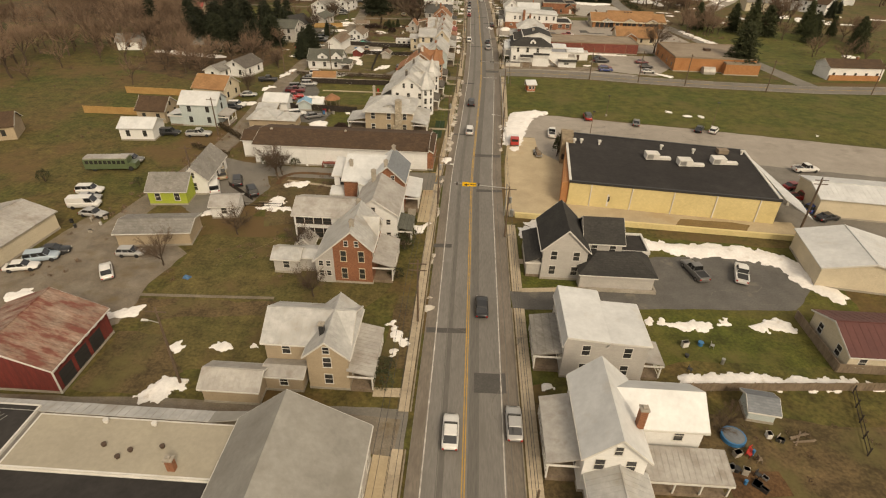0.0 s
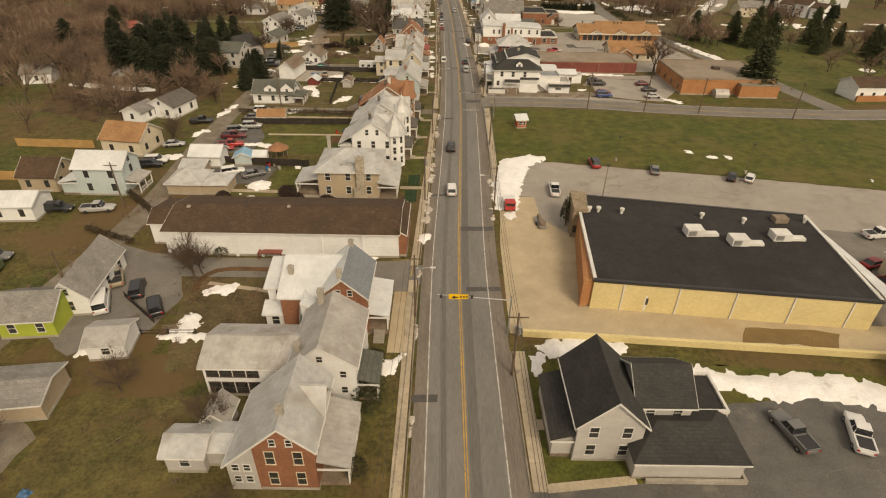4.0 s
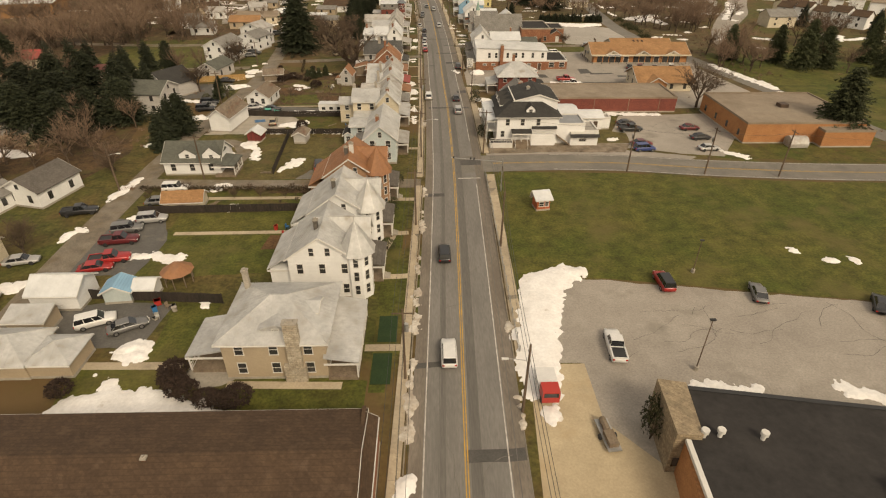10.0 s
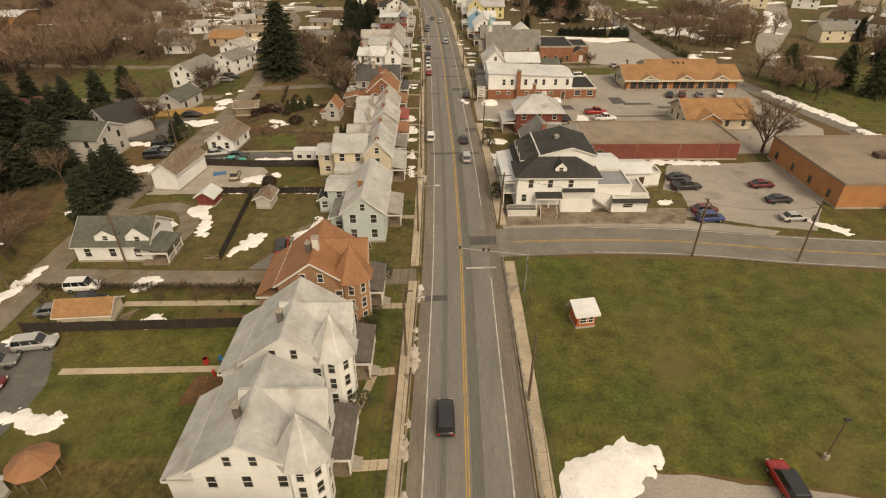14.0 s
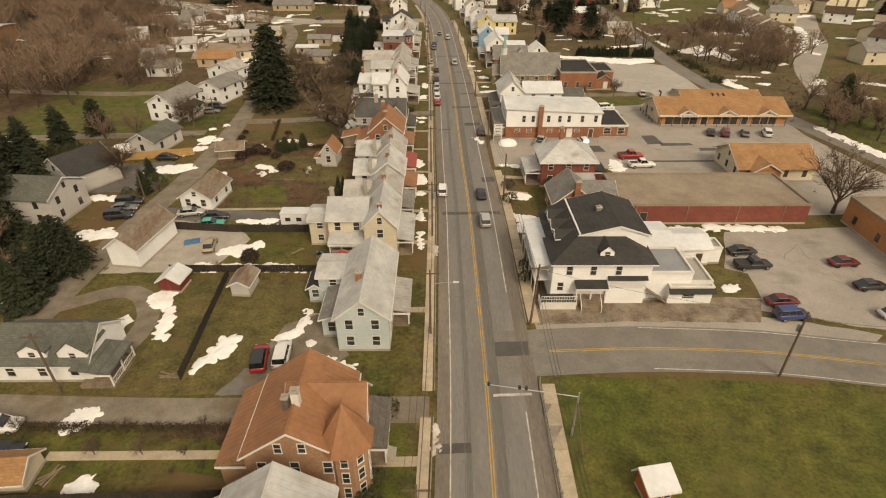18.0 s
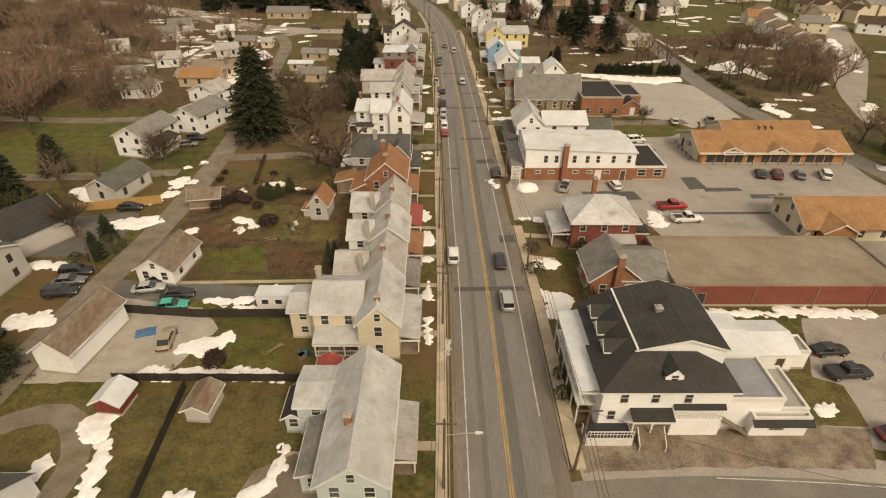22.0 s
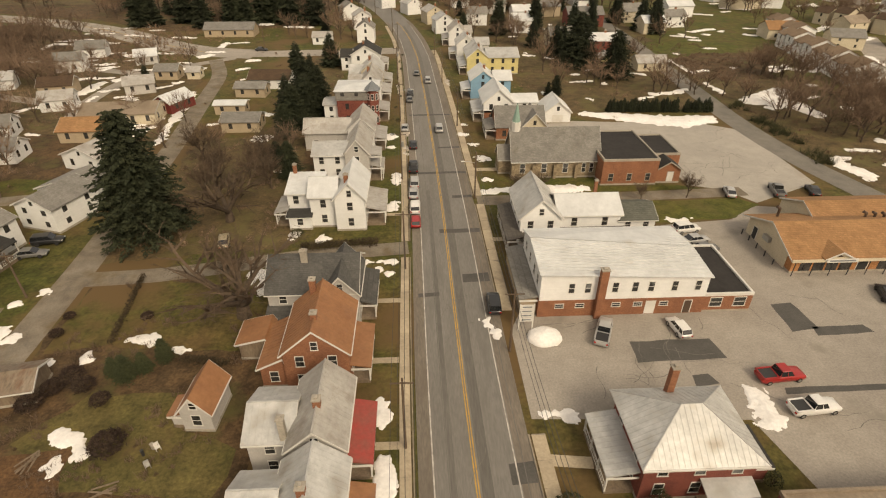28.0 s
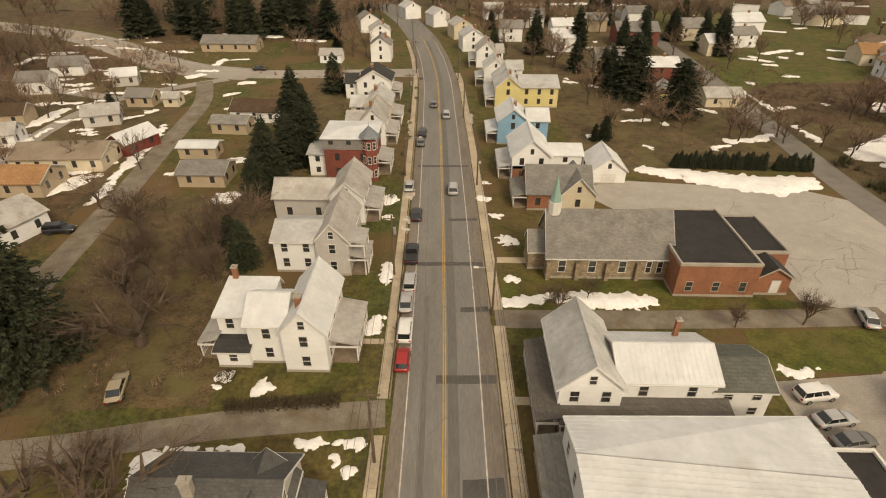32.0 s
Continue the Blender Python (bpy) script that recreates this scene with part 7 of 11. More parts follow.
h = back("house", "white cottage with a grey-green roof and dormers", "house", -54.0, 180.7, -43.0, 188.5, 2.9, 5.6, "x", M_WHITE, M_GREENR, win="S")
h.dormer(-49.2, 181.2, 3.2, 3.2, 3.2, 1.0, "S", M_WHITE, M_GREENR, 1.0)
h.dormer(-44.6, 181.2, 3.0, 3.4, 3.8, 1.1, "S", M_WHITE, M_GREENR, 1.5)
h.porch(-44.0, 179.6, -40.0, 184.6, 2.4, M_GREENR, "W", 0.6, posts=3)
back("shed", "white gabled shed with a brown weathered roof", "shed", -52.4, 204.6, -47.6, 215, 3.6, 5.4, "y", M_WHITE, M_RUST, rz=-8, win="")
back("shed", "white shed with a rusty brown roof", "shed", -49.2, 223.2, -43.4, 231.5, 2.7, 4.6, "y", M_WHITE, M_RUST, rz=-6, win="SE")
h = back("house", "grey two-storey house with a green-grey shingle roof", "house", -78, 217.6, -68.4, 227, 5.2, 7.4, "x", M_GREYW, M_GREENR, rz=-6, win="SE")
h = back("house", "grey house with a dark gable roof", "house", -79, 231.0, -69.2, 240.6, 3.8, 6.8, "y", M_GREYW, M_DARK, rz=-30, win="S")
h = back("house", "white two-storey house with a grey shingle roof", "house", -76.0, 271.8, -68.4, 284, 5.0, 7.0, "y", M_WHITE, M_SHING, rz=-12)
h.porch(-68.2, 272.6, -65.6, 280, 3.0, M_DARK, "W", 0.8, posts=3)
back("house", "white raised house with a pale grey roof", "house", -69.6, 287, -61.6, 296.5, 4.6, 6.4, "y", M_WHITE, M_SHING, rz=-18)
back("house", "white ranch house with a dark grey roof", "house", -70.8, 249.6, -64.4, 259.5, 3.2, 5.0, "y", M_GREYW, M_GREENR, rz=-12, win="SE")
back("house", "low white house with a red-brown roof", "house", -108, 243, -97, 251, 3.0, 5.0, "x", M_WHITE, M_MAROON, rz=12)
back("shed", "small shed with an orange-brown roof", "shed", -48.6, 166.2, -42.0, 169.6, 1.7, 2.9, "x", M_CREAM, M_ORANGE, rz=4, win="")
back("shed", "small dark red garden shed with a pale roof", "shed", -42.6, 198.2, -39.6, 201.2, 2.0, 2.9, "y", M_REDW, M_METAL3, rz=-6, win="")
back("shed", "small pale metal garden shed with a brown roof", "shed", -32.0, 197.2, -29.4, 201.0, 2.0, 2.7, "y", M_GREYW, M_RUST, rz=-4, win="")
h = back("house", "tiny white outbuilding with a rust-brown roof", "outbuilding", -27.4, 243.2, -24.2, 248.2, 3.2, 5.2, "y", M_GREYW, M_TERRA, rz=-4, win="S")
h.porch(-28.8, 243.6, -27.4, 246, 2.0, M_TERRA, "E", 0.4, posts=2, wall=M_GREYW)
back("shed", "weathered wooden shed with a sagging brown roof", "shed", -51.5, 247.5, -46.0, 252.0, 2.2, 3.2, "x", M_WOOD, M_RUST, rz=10, win="")
back("playhouse", "small red hut with a hole-topped roof beside the cream house", "hut", -18.6, 203.2, -16.2, 205.4, 1.8, 2.5, "y", M_REDW, M_REDROOF, win="")
back("shed", "small blue-grey metal garden shed", "shed", 33.0, 42.6, 35.8, 45.4, 1.9, 2.6, "x", M_BLUEW, M_SLATE, rz=-8, win="")
back("shed", "teal plastic-roofed shed beside the parking court", "shed", -45.8, 139.6, -42.4, 142.4, 2.0, 2.9, "y", M_BLUEW, M_SKYW, rz=6, win="")
back("shed", "white garden shed beside the fence", "shed", -41.8, 140.4, -39.4, 142.8, 2.0, 2.7, "x", M_WHITE, M_METAL3, win="")
gz = thing("gazebo", "brown round garden gazebo with a cone roof", "gazebo", -37.6, 144.4)
part("roof", Mesh().beam((0, 0, 2.1), (0, 0, 3.4), 2.3, 10, 0.3), M_TERRA, gz)
for i in range(8):
    part("post", Mesh().beam((1.9 * math.cos(i * 0.785), 1.9 * math.sin(i * 0.785), 0), (1.9 * math.cos(i * 0.785), 1.9 * math.sin(i * 0.785), 2.1), 0.07), M_WOOD, gz)

# far west and north
FAR = (("low tan ranch house with a grey roof", -90.5, 448, -70, 457, 3.0, 5.2, "x", M_TAN, M_SHING, 0), ("small white garage with a grey roof", -43, 432.4, -35.5, 438, 2.8, 4.4, "x", M_WHITE, M_METAL2, 0),
       ("white tall house with a grey roof", -25.5, 434.6, -18.6, 443, 5.8, 8.2, "y", M_WHITE, M_SHING, 0), ("white bungalow with a dark brown roof", -52.6, 371, -40.2, 379, 2.9, 4.8, "x", M_WHITE, M_BROWN, -4),
       ("tan garage with a grey roof", -54.4, 362.6, -45.8, 368, 2.7, 3.9, "x", M_TAN, M_SHING, -4), ("tan garage with a bright white roof", -55.8, 347.5, -47.8, 352, 2.6, 3.2, "x", M_TAN, M_METAL3, 0),
       ("tan garage with a brown roof", -50, 333.8, -41, 341, 2.7, 4.0, "x", M_TAN, M_SHING, 0), ("red and white cottage with a white roof", -71.4, 349.2, -65.4, 358, 2.8, 4.6, "y", M_REDW, M_METAL3, -24),
       ("low tan ranch house with a tan roof", -87, 340, -68.8, 350, 2.9, 4.6, "x", M_CREAM, M_FLATT, 4), ("low house with an orange-brown roof", -86, 328.5, -73.4, 337, 2.9, 4.8, "x", M_TAN, M_ORANGE, 2),
       ("white house with a pale roof", -122, 392.6, -113.6, 400, 3.8, 5.8, "x", M_WHITE, M_SHING, 10), ("white house with a grey roof", -125, 412.8, -115.6, 420, 3.2, 5.4, "x", M_WHITE, M_SHING, 12),
       ("pale cottage with a grey roof", -88.6, 367, -80.6, 374, 2.9, 4.6, "x", M_GREYW, M_METAL2, 22), ("tan cottage with a grey roof", -85, 382.4, -78, 388, 2.8, 4.4, "x", M_TAN, M_SHING, 0), ("small pale garden shed with a tin roof", -75.2, 382.8, -71.2, 387, 2.4, 3.6, "x", M_CREAM, M_METAL2, 0),
       ("red and white two-storey house", 61.4, 409, 72.4, 418, 5.4, 7.4, "x", M_DBRICK, M_METAL3, 0), ("red brick house with a grey roof", 67.6, 465, 84, 476, 5.2, 8.0, "x", M_DBRICK, M_SHING, 0),
       ("white house with a pale roof", 121.8, 487, 135.4, 497, 5.4, 8.2, "x", M_WHITE, M_METAL3, 8), ("cream house with a grey roof", 94.4, 474.8, 106, 484, 5.0, 8.0, "x", M_CREAM, M_SHING, 8),
       ("cream garage with a tin roof", 61.6, 392.2, 66.8, 399, 2.8, 4.4, "y", M_YELW, M_METAL2, 0), ("long cream garage with a pale roof", 72.4, 386.8, 82.4, 394, 2.8, 4.6, "x", M_CREAM, M_METAL2, 0),
       ("cream house with a tan roof", 166, 511, 184, 522, 5.0, 8.0, "x", M_CREAM, M_SHING, 8), ("tan house with a brown roof", 145, 434, 158, 445, 4.0, 6.6, "x", M_CREAM, M_ORANGE, -8),
       ("long brick and white house with a brown roof", 119.4, 193, 138, 201, 4.2, 6.0, "x", M_WHITE, M_BROWN, 4), ("brown house among trees", -100, 196, -90, 204, 3, 5, "x", M_TAN, M_SHING, 10),
       ("low white cottage among the trees", -128, 196, -120, 203, 3, 5, "x", M_WHITE, M_SHING, 14), ("tan house with a red-brown roof", -82, 126, -75, 133, 3.2, 5.6, "x", M_TAN, M_BROWN, 0), ("small tan house with a brown roof", -113, 110, -104, 117, 3.2, 5.4, "x", M_TAN, M_BROWN, 24),
       ("white house with a red roof", -136, 262, -126, 270, 3.2, 5.2, "x", M_CREAM, M_REDROOF, 8), ("white house in the trees", -66, 312, -76, 320, 3.2, 5.2, "y", M_WHITE, M_METAL2, -20), ("white house with a pale roof", -108, 330, -99, 337, 3.2, 5.2, "x", M_WHITE, M_SHING, 14),
       ("orange warehouse with a white roof", -226, 352, -176, 372, 6.0, 7.0, "x", M_ORANGE, M_METAL3, 10), ("white house by the road", -30, 462, -22, 471, 5.4, 7.8, "y", M_WHITE, M_METAL2, 10), ("white house by the road", -38, 486, -30, 495, 5.4, 7.8, "y", M_WHITE, M_SHING, 20),
       ("white house by the road", 6, 452, 14, 461, 5.4, 7.8, "y", M_WHITE, M_METAL, 10), ("pale house by the road", 2, 474, 10, 483, 5.4, 7.6, "y", M_CREAM, M_METAL2, 18), ("white house by the road", -8, 500, 0, 509, 5.2, 7.6, "y", M_WHITE, M_METAL, 26),
       ("white house by the road", 22, 470, 31, 478, 5.2, 7.6, "x", M_WHITE, M_SHING, 0), ("white house among trees", 40, 452, 49, 460, 5.2, 7.6, "x", M_WHITE, M_METAL3, 0), ("grey house among trees", 34, 500, 44, 508, 5.2, 7.6, "x", M_GREYW, M_SHING, 0),
       ("white cottage with a grey roof", -104, 352, -96, 359, 3, 4.8, "x", M_WHITE, M_METAL2, 16), ("tan cottage with a brown roof", -112, 366, -103, 373, 3, 4.8, "x", M_TAN, M_BROWN, 12), ("white cottage with a tin roof", -132, 372, -124, 379, 3, 4.8, "x", M_WHITE, M_METAL, 20),
       ("grey cottage with a pale roof", -100, 402, -93, 408, 3, 4.8, "x", M_GREYW, M_METAL3, 18),
       ("white cottage with a grey roof", -98, 316, -89, 323, 3, 4.8, "x", M_WHITE, M_SHING, 6),
       ("white house with a pale roof", -160, 405, -150, 413, 3.4, 5.4, "x", M_WHITE, M_METAL2, 22), ("pale house with a tin roof", 96, 448, 106, 457, 4.6, 7, "x", M_CREAM, M_METAL3, 6), ("white house with a grey roof", 110, 462, 121, 470, 4.8, 7.2, "x", M_WHITE, M_SHING, 10),
       ("white house with a pale roof", 44, 478, 53, 486, 4.8, 7.2, "x", M_WHITE, M_METAL3, 6), ("tan house with a grey roof", 60, 492, 70, 500, 4.8, 7.2, "x", M_TAN, M_SHING, 6), ("white house with a tin roof", 18, 520, 27, 528, 4.8, 7.2, "x", M_WHITE, M_METAL, 6), ("white house by the field", 84, 512, 94, 520, 4.8, 7.2, "x", M_WHITE, M_SHING, 6),
       ("white house by the road", -22, 520, -14, 529, 5.2, 7.6, "y", M_WHITE, M_METAL, 26), ("white cottage with a grey roof", -62, 296, -72, 304, 3.0, 4.8, "y", M_WHITE, M_SHING, -20), ("cream house in a garden", 50, 424, 60, 432, 4.6, 7.0, "x", M_CREAM, M_SHING, 6))
for lab, x0, y0, x1, y1, e, r, ax, wl, rf, rz in FAR:
    h = back("house", lab, "house", min(x0, x1), y0, max(x0, x1), y1, e, r, ax, wl, rf, rz, win="S" if y0 > 420 or x0 < -110 else "SE", seam=0, trim=y0 < 420, base=False)
    if e > 4:
        h.chimney((x0 + x1) / 2 + 1.5, (y0 + y1) / 2, r + 0.9, e)


def terrace(x0, y0, x1, y1, n, label, wall, roof):
    """A row of townhouses with stepped gables along a line."""
    for i in range(n):
        f = i / max(1, n - 1)
        x, y = x0 + (x1 - x0) * f, y0 + (y1 - y0) * f
        h = House("townhouse", label, "townhouse", x, y, math.degrees(math.atan2(y1 - y0, x1 - x0)), group="townhouses in rows")
        h.wing(x - 3.2, y - 4.2, x + 3.2, y + 4.2, 5.2 + 0.9 * (i % 2), 7.2 + 0.9 * (i % 2), "x", wall, roof, win="SW", trim=False, base=False)


terrace(158, 452, 152, 426, 4, "white townhouse with a tan-brown roof", M_WHITE, M_TANR)
terrace(145, 420, 136, 368, 8, "white townhouse with a tan-brown roof", M_WHITE, M_TANR)
terrace(192, 470, 203, 446, 4, "pale townhouse with a brown roof", M_CREAM, M_BROWN)
terrace(171, 357, 190, 332, 5, "white townhouse with a brown roof", M_WHITE, M_BROWN)
terrace(196, 392, 226, 372, 5, "white townhouse with a tan roof", M_WHITE, M_FLATT)
terrace(212, 461, 236, 470, 4, "pale townhouse with a grey roof", M_CREAM, M_SHING)
terrace(236, 430, 262, 410, 5, "pale townhouse with a brown roof", M_CREAM, M_BROWN)


# scattered pale houses of the far estate
EST = random.Random(77)
for k in range(34):
    x, y = EST.uniform(152, 300), EST.uniform(300, 560)
    if any(abs(x - fx) < 14 and abs(y - fy) < 14 for fx, fy in ((192, 470), (203, 446), (171, 357), (190, 332), (196, 392), (226, 372), (212, 461), (236, 470), (236, 430), (262, 410), (172, 516), (150, 440))):
        continue
    back("house", EST.choice(("pale estate house with a grey roof", "white estate house with a brown roof", "cream estate house with a tan roof")), "house", x - 6, y - 4.5, x + 6, y + 4.5, 4.6, 7.0, "x", EST.choice((M_WHITE, M_WHITE, M_CREAM)), EST.choice((M_SHING, M_FLATT, M_METAL2, M_BROWN)), EST.uniform(-35, 35), win="S", base=False, trim=False)

# Added brick lower wall of the long white house; no garage or wing stands here.
h = House("garage", "brick base added along the front of the long white house", "garage", 128.5, 192.4, 4)
h.p("brick_front", Mesh().box(120, 192.2, 0, 137.4, 192.7, 1.7), M_OBRICK)

# ---- vehicles ----
PAINT = {}
for nm, col in (("white", (0.68, 0.66, 0.62)), ("silver", (0.42, 0.41, 0.39)), ("grey", (0.17, 0.165, 0.155)), ("black", (0.022, 0.022, 0.023)), ("red", (0.33, 0.02, 0.018)),
                ("maroon", (0.12, 0.016, 0.018)), ("blue", (0.03, 0.05, 0.16)), ("paleblue", (0.36, 0.43, 0.48)), ("tan", (0.33, 0.27, 0.18)), ("teal", (0.04, 0.36, 0.26)), ("green", (0.10, 0.13, 0.065))):
    PAINT[nm] = plain(nm + "_car_paint", col, 0.28, 0.15 if nm in ("silver", "grey") else 0.0, spec=0.6)
WORD = {"paleblue": "pale blue", "hatch": "hatchback", "suv": "sport utility car", "van": "van", "sedan": "sedan", "pickup": "pickup truck"}
SHAPE = {  # length, half width, belt height, roof height, glass base front/rear, roof front/rear
    "sedan": (4.75, 0.90, 0.92, 1.43, 1.05, -1.85, 0.30, -1.15),
    "hatch": (4.15, 0.87, 0.95, 1.50, 1.05, -1.95, 0.35, -1.60),
    "suv": (4.75, 0.95, 1.08, 1.76, 1.10, -2.28, 0.50, -2.05),
    "pickup": (5.70, 0.98, 1.10, 1.83, 1.15, -0.75, 0.60, -0.55),
    "van": (5.40, 1.00, 1.25, 2.15, 2.05, -2.62, 1.35, -2.58),
}
CAR_KIND, CAR_WHEEL = {}, {"t": Mesh().beam((-0.11, 0, 0), (0.11, 0, 0), 0.335, 14).data("wheel", M_TYRE), "r": Mesh().beam((-0.115, 0, 0), (0.115, 0, 0), 0.2, 10).data("rim", M_RIM)}


def car_kind(kind, colour, rims, lamps=True):
    L, W, B, R, gf, gr, rf, rr = SHAPE[kind]
    paint = PAINT[colour]
    o = thing("car" if kind not in ("pickup", "van") else WORD[kind].replace(" ", "_"), f"{WORD.get(colour, colour)} {WORD[kind]} parked beside the road", "car" if kind not in ("pickup", "van") else kind)
    low = 0.28
    hood = B - 0.06 if kind != "van" else B - 0.1
    st = [(-L / 2, 0.80, 0.50, B - 0.22), (-L / 2 + 0.12, 0.93, 0.34, B - 0.04), (-L / 2 + 0.8, 1.0, low, B), (gr + 0.3, 1.0, low, B), (gf - 0.4, 1.0, low, B), (gf, 1.0, low, hood), (L / 2 - 0.55, 0.97, low, hood - 0.10), (L / 2 - 0.12, 0.90, 0.34, hood - 0.20), (L / 2, 0.76, 0.46, hood - 0.36)]
    st = sorted(st)
    m = Mesh()
    for y, w, z0, z1 in st:
        w *= W
        for x, z in ((-w * 0.9, z0), (-w, z0 + 0.12), (-w, z1 - 0.22), (-w * 0.95, z1 - 0.06), (-w * 0.84, z1), (w * 0.84, z1), (w * 0.95, z1 - 0.06), (w, z1 - 0.22), (w, z0 + 0.12), (w * 0.9, z0)):
            m.v.append((x, y, z))
    n = 10
    for i in range(len(st) - 1):
        for j in range(n):
            m.f.append((i * n + j, i * n + (j + 1) % n, (i + 1) * n + (j + 1) % n, (i + 1) * n + j)[::-1])
    m.f.append(tuple(range(n)))
    m.f.append(tuple(range((len(st) - 1) * n, len(st) * n))[::-1])
    body = part("body", m, paint, o, smooth=True)
    gl = Mesh()
    base = [(-0.86 * W, gr), (0.86 * W, gr), (0.86 * W, gf), (-0.86 * W, gf)]
    tw = 0.74 if kind != "van" else 0.80
    topq = [(-tw * W, rr), (tw * W, rr), (tw * W, rf), (-tw * W, rf)]
    gl.add([(x, y, B - 0.03) for x, y in base] + [(x, y, R - 0.05) for x, y in topq], [(0, 1, 5, 4), (1, 2, 6, 5), (2, 3, 7, 6), (3, 0, 4, 7), (4, 5, 6, 7)])
    part("glazing", gl, M_CARGLASS, o, "dark tinted windows")
    # roof with its pillars in one moulded piece
    rm = Mesh()
    side = [0.36, 0.7] if kind in ("suv", "van", "hatch") else [0.55]
    foot, head = [], []
    for k in range(4):
        foot.append((*base[k], True)), head.append(topq[k])
        if k in (1, 3):
            for f in side:
                nk = (k + 1) % 4
                foot.append((base[k][0], base[k][1] + (base[nk][1] - base[k][1]) * f, True)), head.append((topq[k][0], topq[k][1] + (topq[nk][1] - topq[k][1]) * f))
    n = len(head)
    rm.v = [(x * 0.94, y * 0.96, R) for x, y in head] + [(x * 1.03, y * 1.02, R - 0.06) for x, y in head]
    rm.f = [tuple(range(n))] + [(i, i + n, (i + 1) % n + n, (i + 1) % n) for i in range(n)]
    for i in range(n):
        fx, fy, _ = foot[i]
        k0 = len(rm.v)
        rm.v += [(fx * 1.03, fy - 0.07, B - 0.04), (fx * 1.03, fy + 0.07, B - 0.04), (fx * 0.93, fy * 1.015, B - 0.04)]
        rm.f += [(i + n, k0, k0 + 1), (i + n, k0, k0 + 2), (i + n, k0 + 1, k0 + 2)]
    if kind == "van":
        for sx in (-1, 1):
            k0 = len(rm.v)
            rm.v += [(sx * 0.89 * W, 0.4, B - 0.05), (sx * 0.89 * W, gr, B - 0.05), (sx * (tw + 0.03) * W, rr, R - 0.06), (sx * (tw + 0.03) * W, 0.4, R - 0.06)]
            rm.f.append((k0, k0 + 1, k0 + 2, k0 + 3))
    part("cab_roof", rm, paint, o)
    if kind == "pickup":
        # No hollow is built: the bed's inner shade is painted as a flat black plate.
        part("cargo_bed", Mesh().box(-W * 0.78, -L / 2 + 0.16, B - 0.02, W * 0.78, -0.95, B + 0.012), M_BLACK, o, "flat black plate that draws the shaded hollow of the cargo bed")
        rail = Mesh().box(-W * 0.97, -L / 2 + 0.06, B - 0.1, -W * 0.80, -0.85, B + 0.09).box(W * 0.80, -L / 2 + 0.06, B - 0.1, W * 0.97, -0.85, B + 0.09).box(-W * 0.97, -L / 2 + 0.04, B - 0.1, W * 0.97, -L / 2 + 0.14, B + 0.09)
        part("bed_rail", rail, paint, o)
    for s in (-1, 1):
        if not lamps:
            for y in (L / 2 - 0.92, -L / 2 + 0.95):
                part("wheel", CAR_WHEEL["t"], None, o).location = (s * (W - 0.09), y, 0.335)
            continue
        part("headlight", Mesh().box(s * W * 0.5, L / 2 - 0.14, hood - 0.42, s * W * 0.84, L / 2 + 0.005, hood - 0.26), M_LENS, o)
        part("tail_light", Mesh().box(s * W * 0.62, -L / 2 - 0.012, B - 0.38, s * W * 0.88, -L / 2 + 0.15, B - 0.18), M_REDLENS, o)
        for y in (L / 2 - 0.92, -L / 2 + 0.95):
            wh = part("wheel", CAR_WHEEL["t"], None, o)
            wh.location = (s * (W - 0.09), y, 0.335)
            if rims:
                part("rim", CAR_WHEEL["r"], None, wh)
    return o


def car(kind, colour, x, y, heading, moving=False):
    rims = y < 315 and -50 < x < 50
    lamps = y < 325
    key = (kind, colour, rims, lamps)
    m = pose(x, y, 0.035, 0, 0, -heading)
    if key not in CAR_KIND:
        CAR_KIND[key] = car_kind(kind, colour, rims, lamps)
        CAR_KIND[key].matrix_basis = m
        ob = CAR_KIND[key]
    else:
        ob = copy_thing(CAR_KIND[key], m)
    if abs(x - road_x(y)) < 3.6:
        ob["label"] = f"{WORD.get(colour, colour)} {WORD[kind]} on the main street"
    return ob


# ---- vehicles ----
car("hatch", "silver", -52.3, 68.7, 85)
car("sedan", "white", -53.2, 63.5, -35)
car("sedan", "white", -66.3, 63.5, 75)
car("suv", "paleblue", -65.0, 66.2, 70)
car("sedan", "black", -64.5, 68.2, 75)
car("suv", "white", -71.1, 88.5, 80)
car("sedan", "silver", -69.9, 85.6, 75)
car("sedan", "silver", -65.4, 80.1, 95)
car("van", "white", -68.8, 83.1, 80)
car("pickup", "grey", 36.5, 71.7, -12)
car("pickup", "white", 43.6, 71.6, 20)
car("sedan", "silver", 6.6, 39.9, 0)
car("suv", "blue", 66.5, 95.0, 60)
car("pickup", "red", 66.6, 99.7, 80)
car("sedan", "black", 67.4, 91.8, 70)
car("pickup", "white", 74.2, 113.9, 80)
car("suv", "silver", 80.3, 101.6, 10)
car("sedan", "red", 67.4, 104.8, 70)
car("van", "white", -48.6, 92.0, -25)
car("suv", "black", -45.3, 95.3, -20)
car("pickup", "tan", -49.8, 98.2, -30)
car("suv", "black", -41.0, 91.4, -30)
car("pickup", "silver", -63.6, 118.9, 80)
car("suv", "black", -70.5, 118.7, 85)
car("suv", "grey", -70.9, 102.8, 80)
jeep = car("suv", "red", 31.4, 142.5, 0)
jeep["label"] = "red off-road car with a black roof on the lot"
for pt in jeep.children:
    if pt.name.split(".")[0] == "cab_roof":
        pt.data = pt.data.copy()
        pt.data.materials[0] = PAINT["black"]
car("sedan", "grey", 43.6, 139.6, 15)
car("sedan", "black", 58.9, 136.8, 30)
car("hatch", "white", 62.3, 136.1, 35)
car("pickup", "white", 20.5, 129.4, 5)
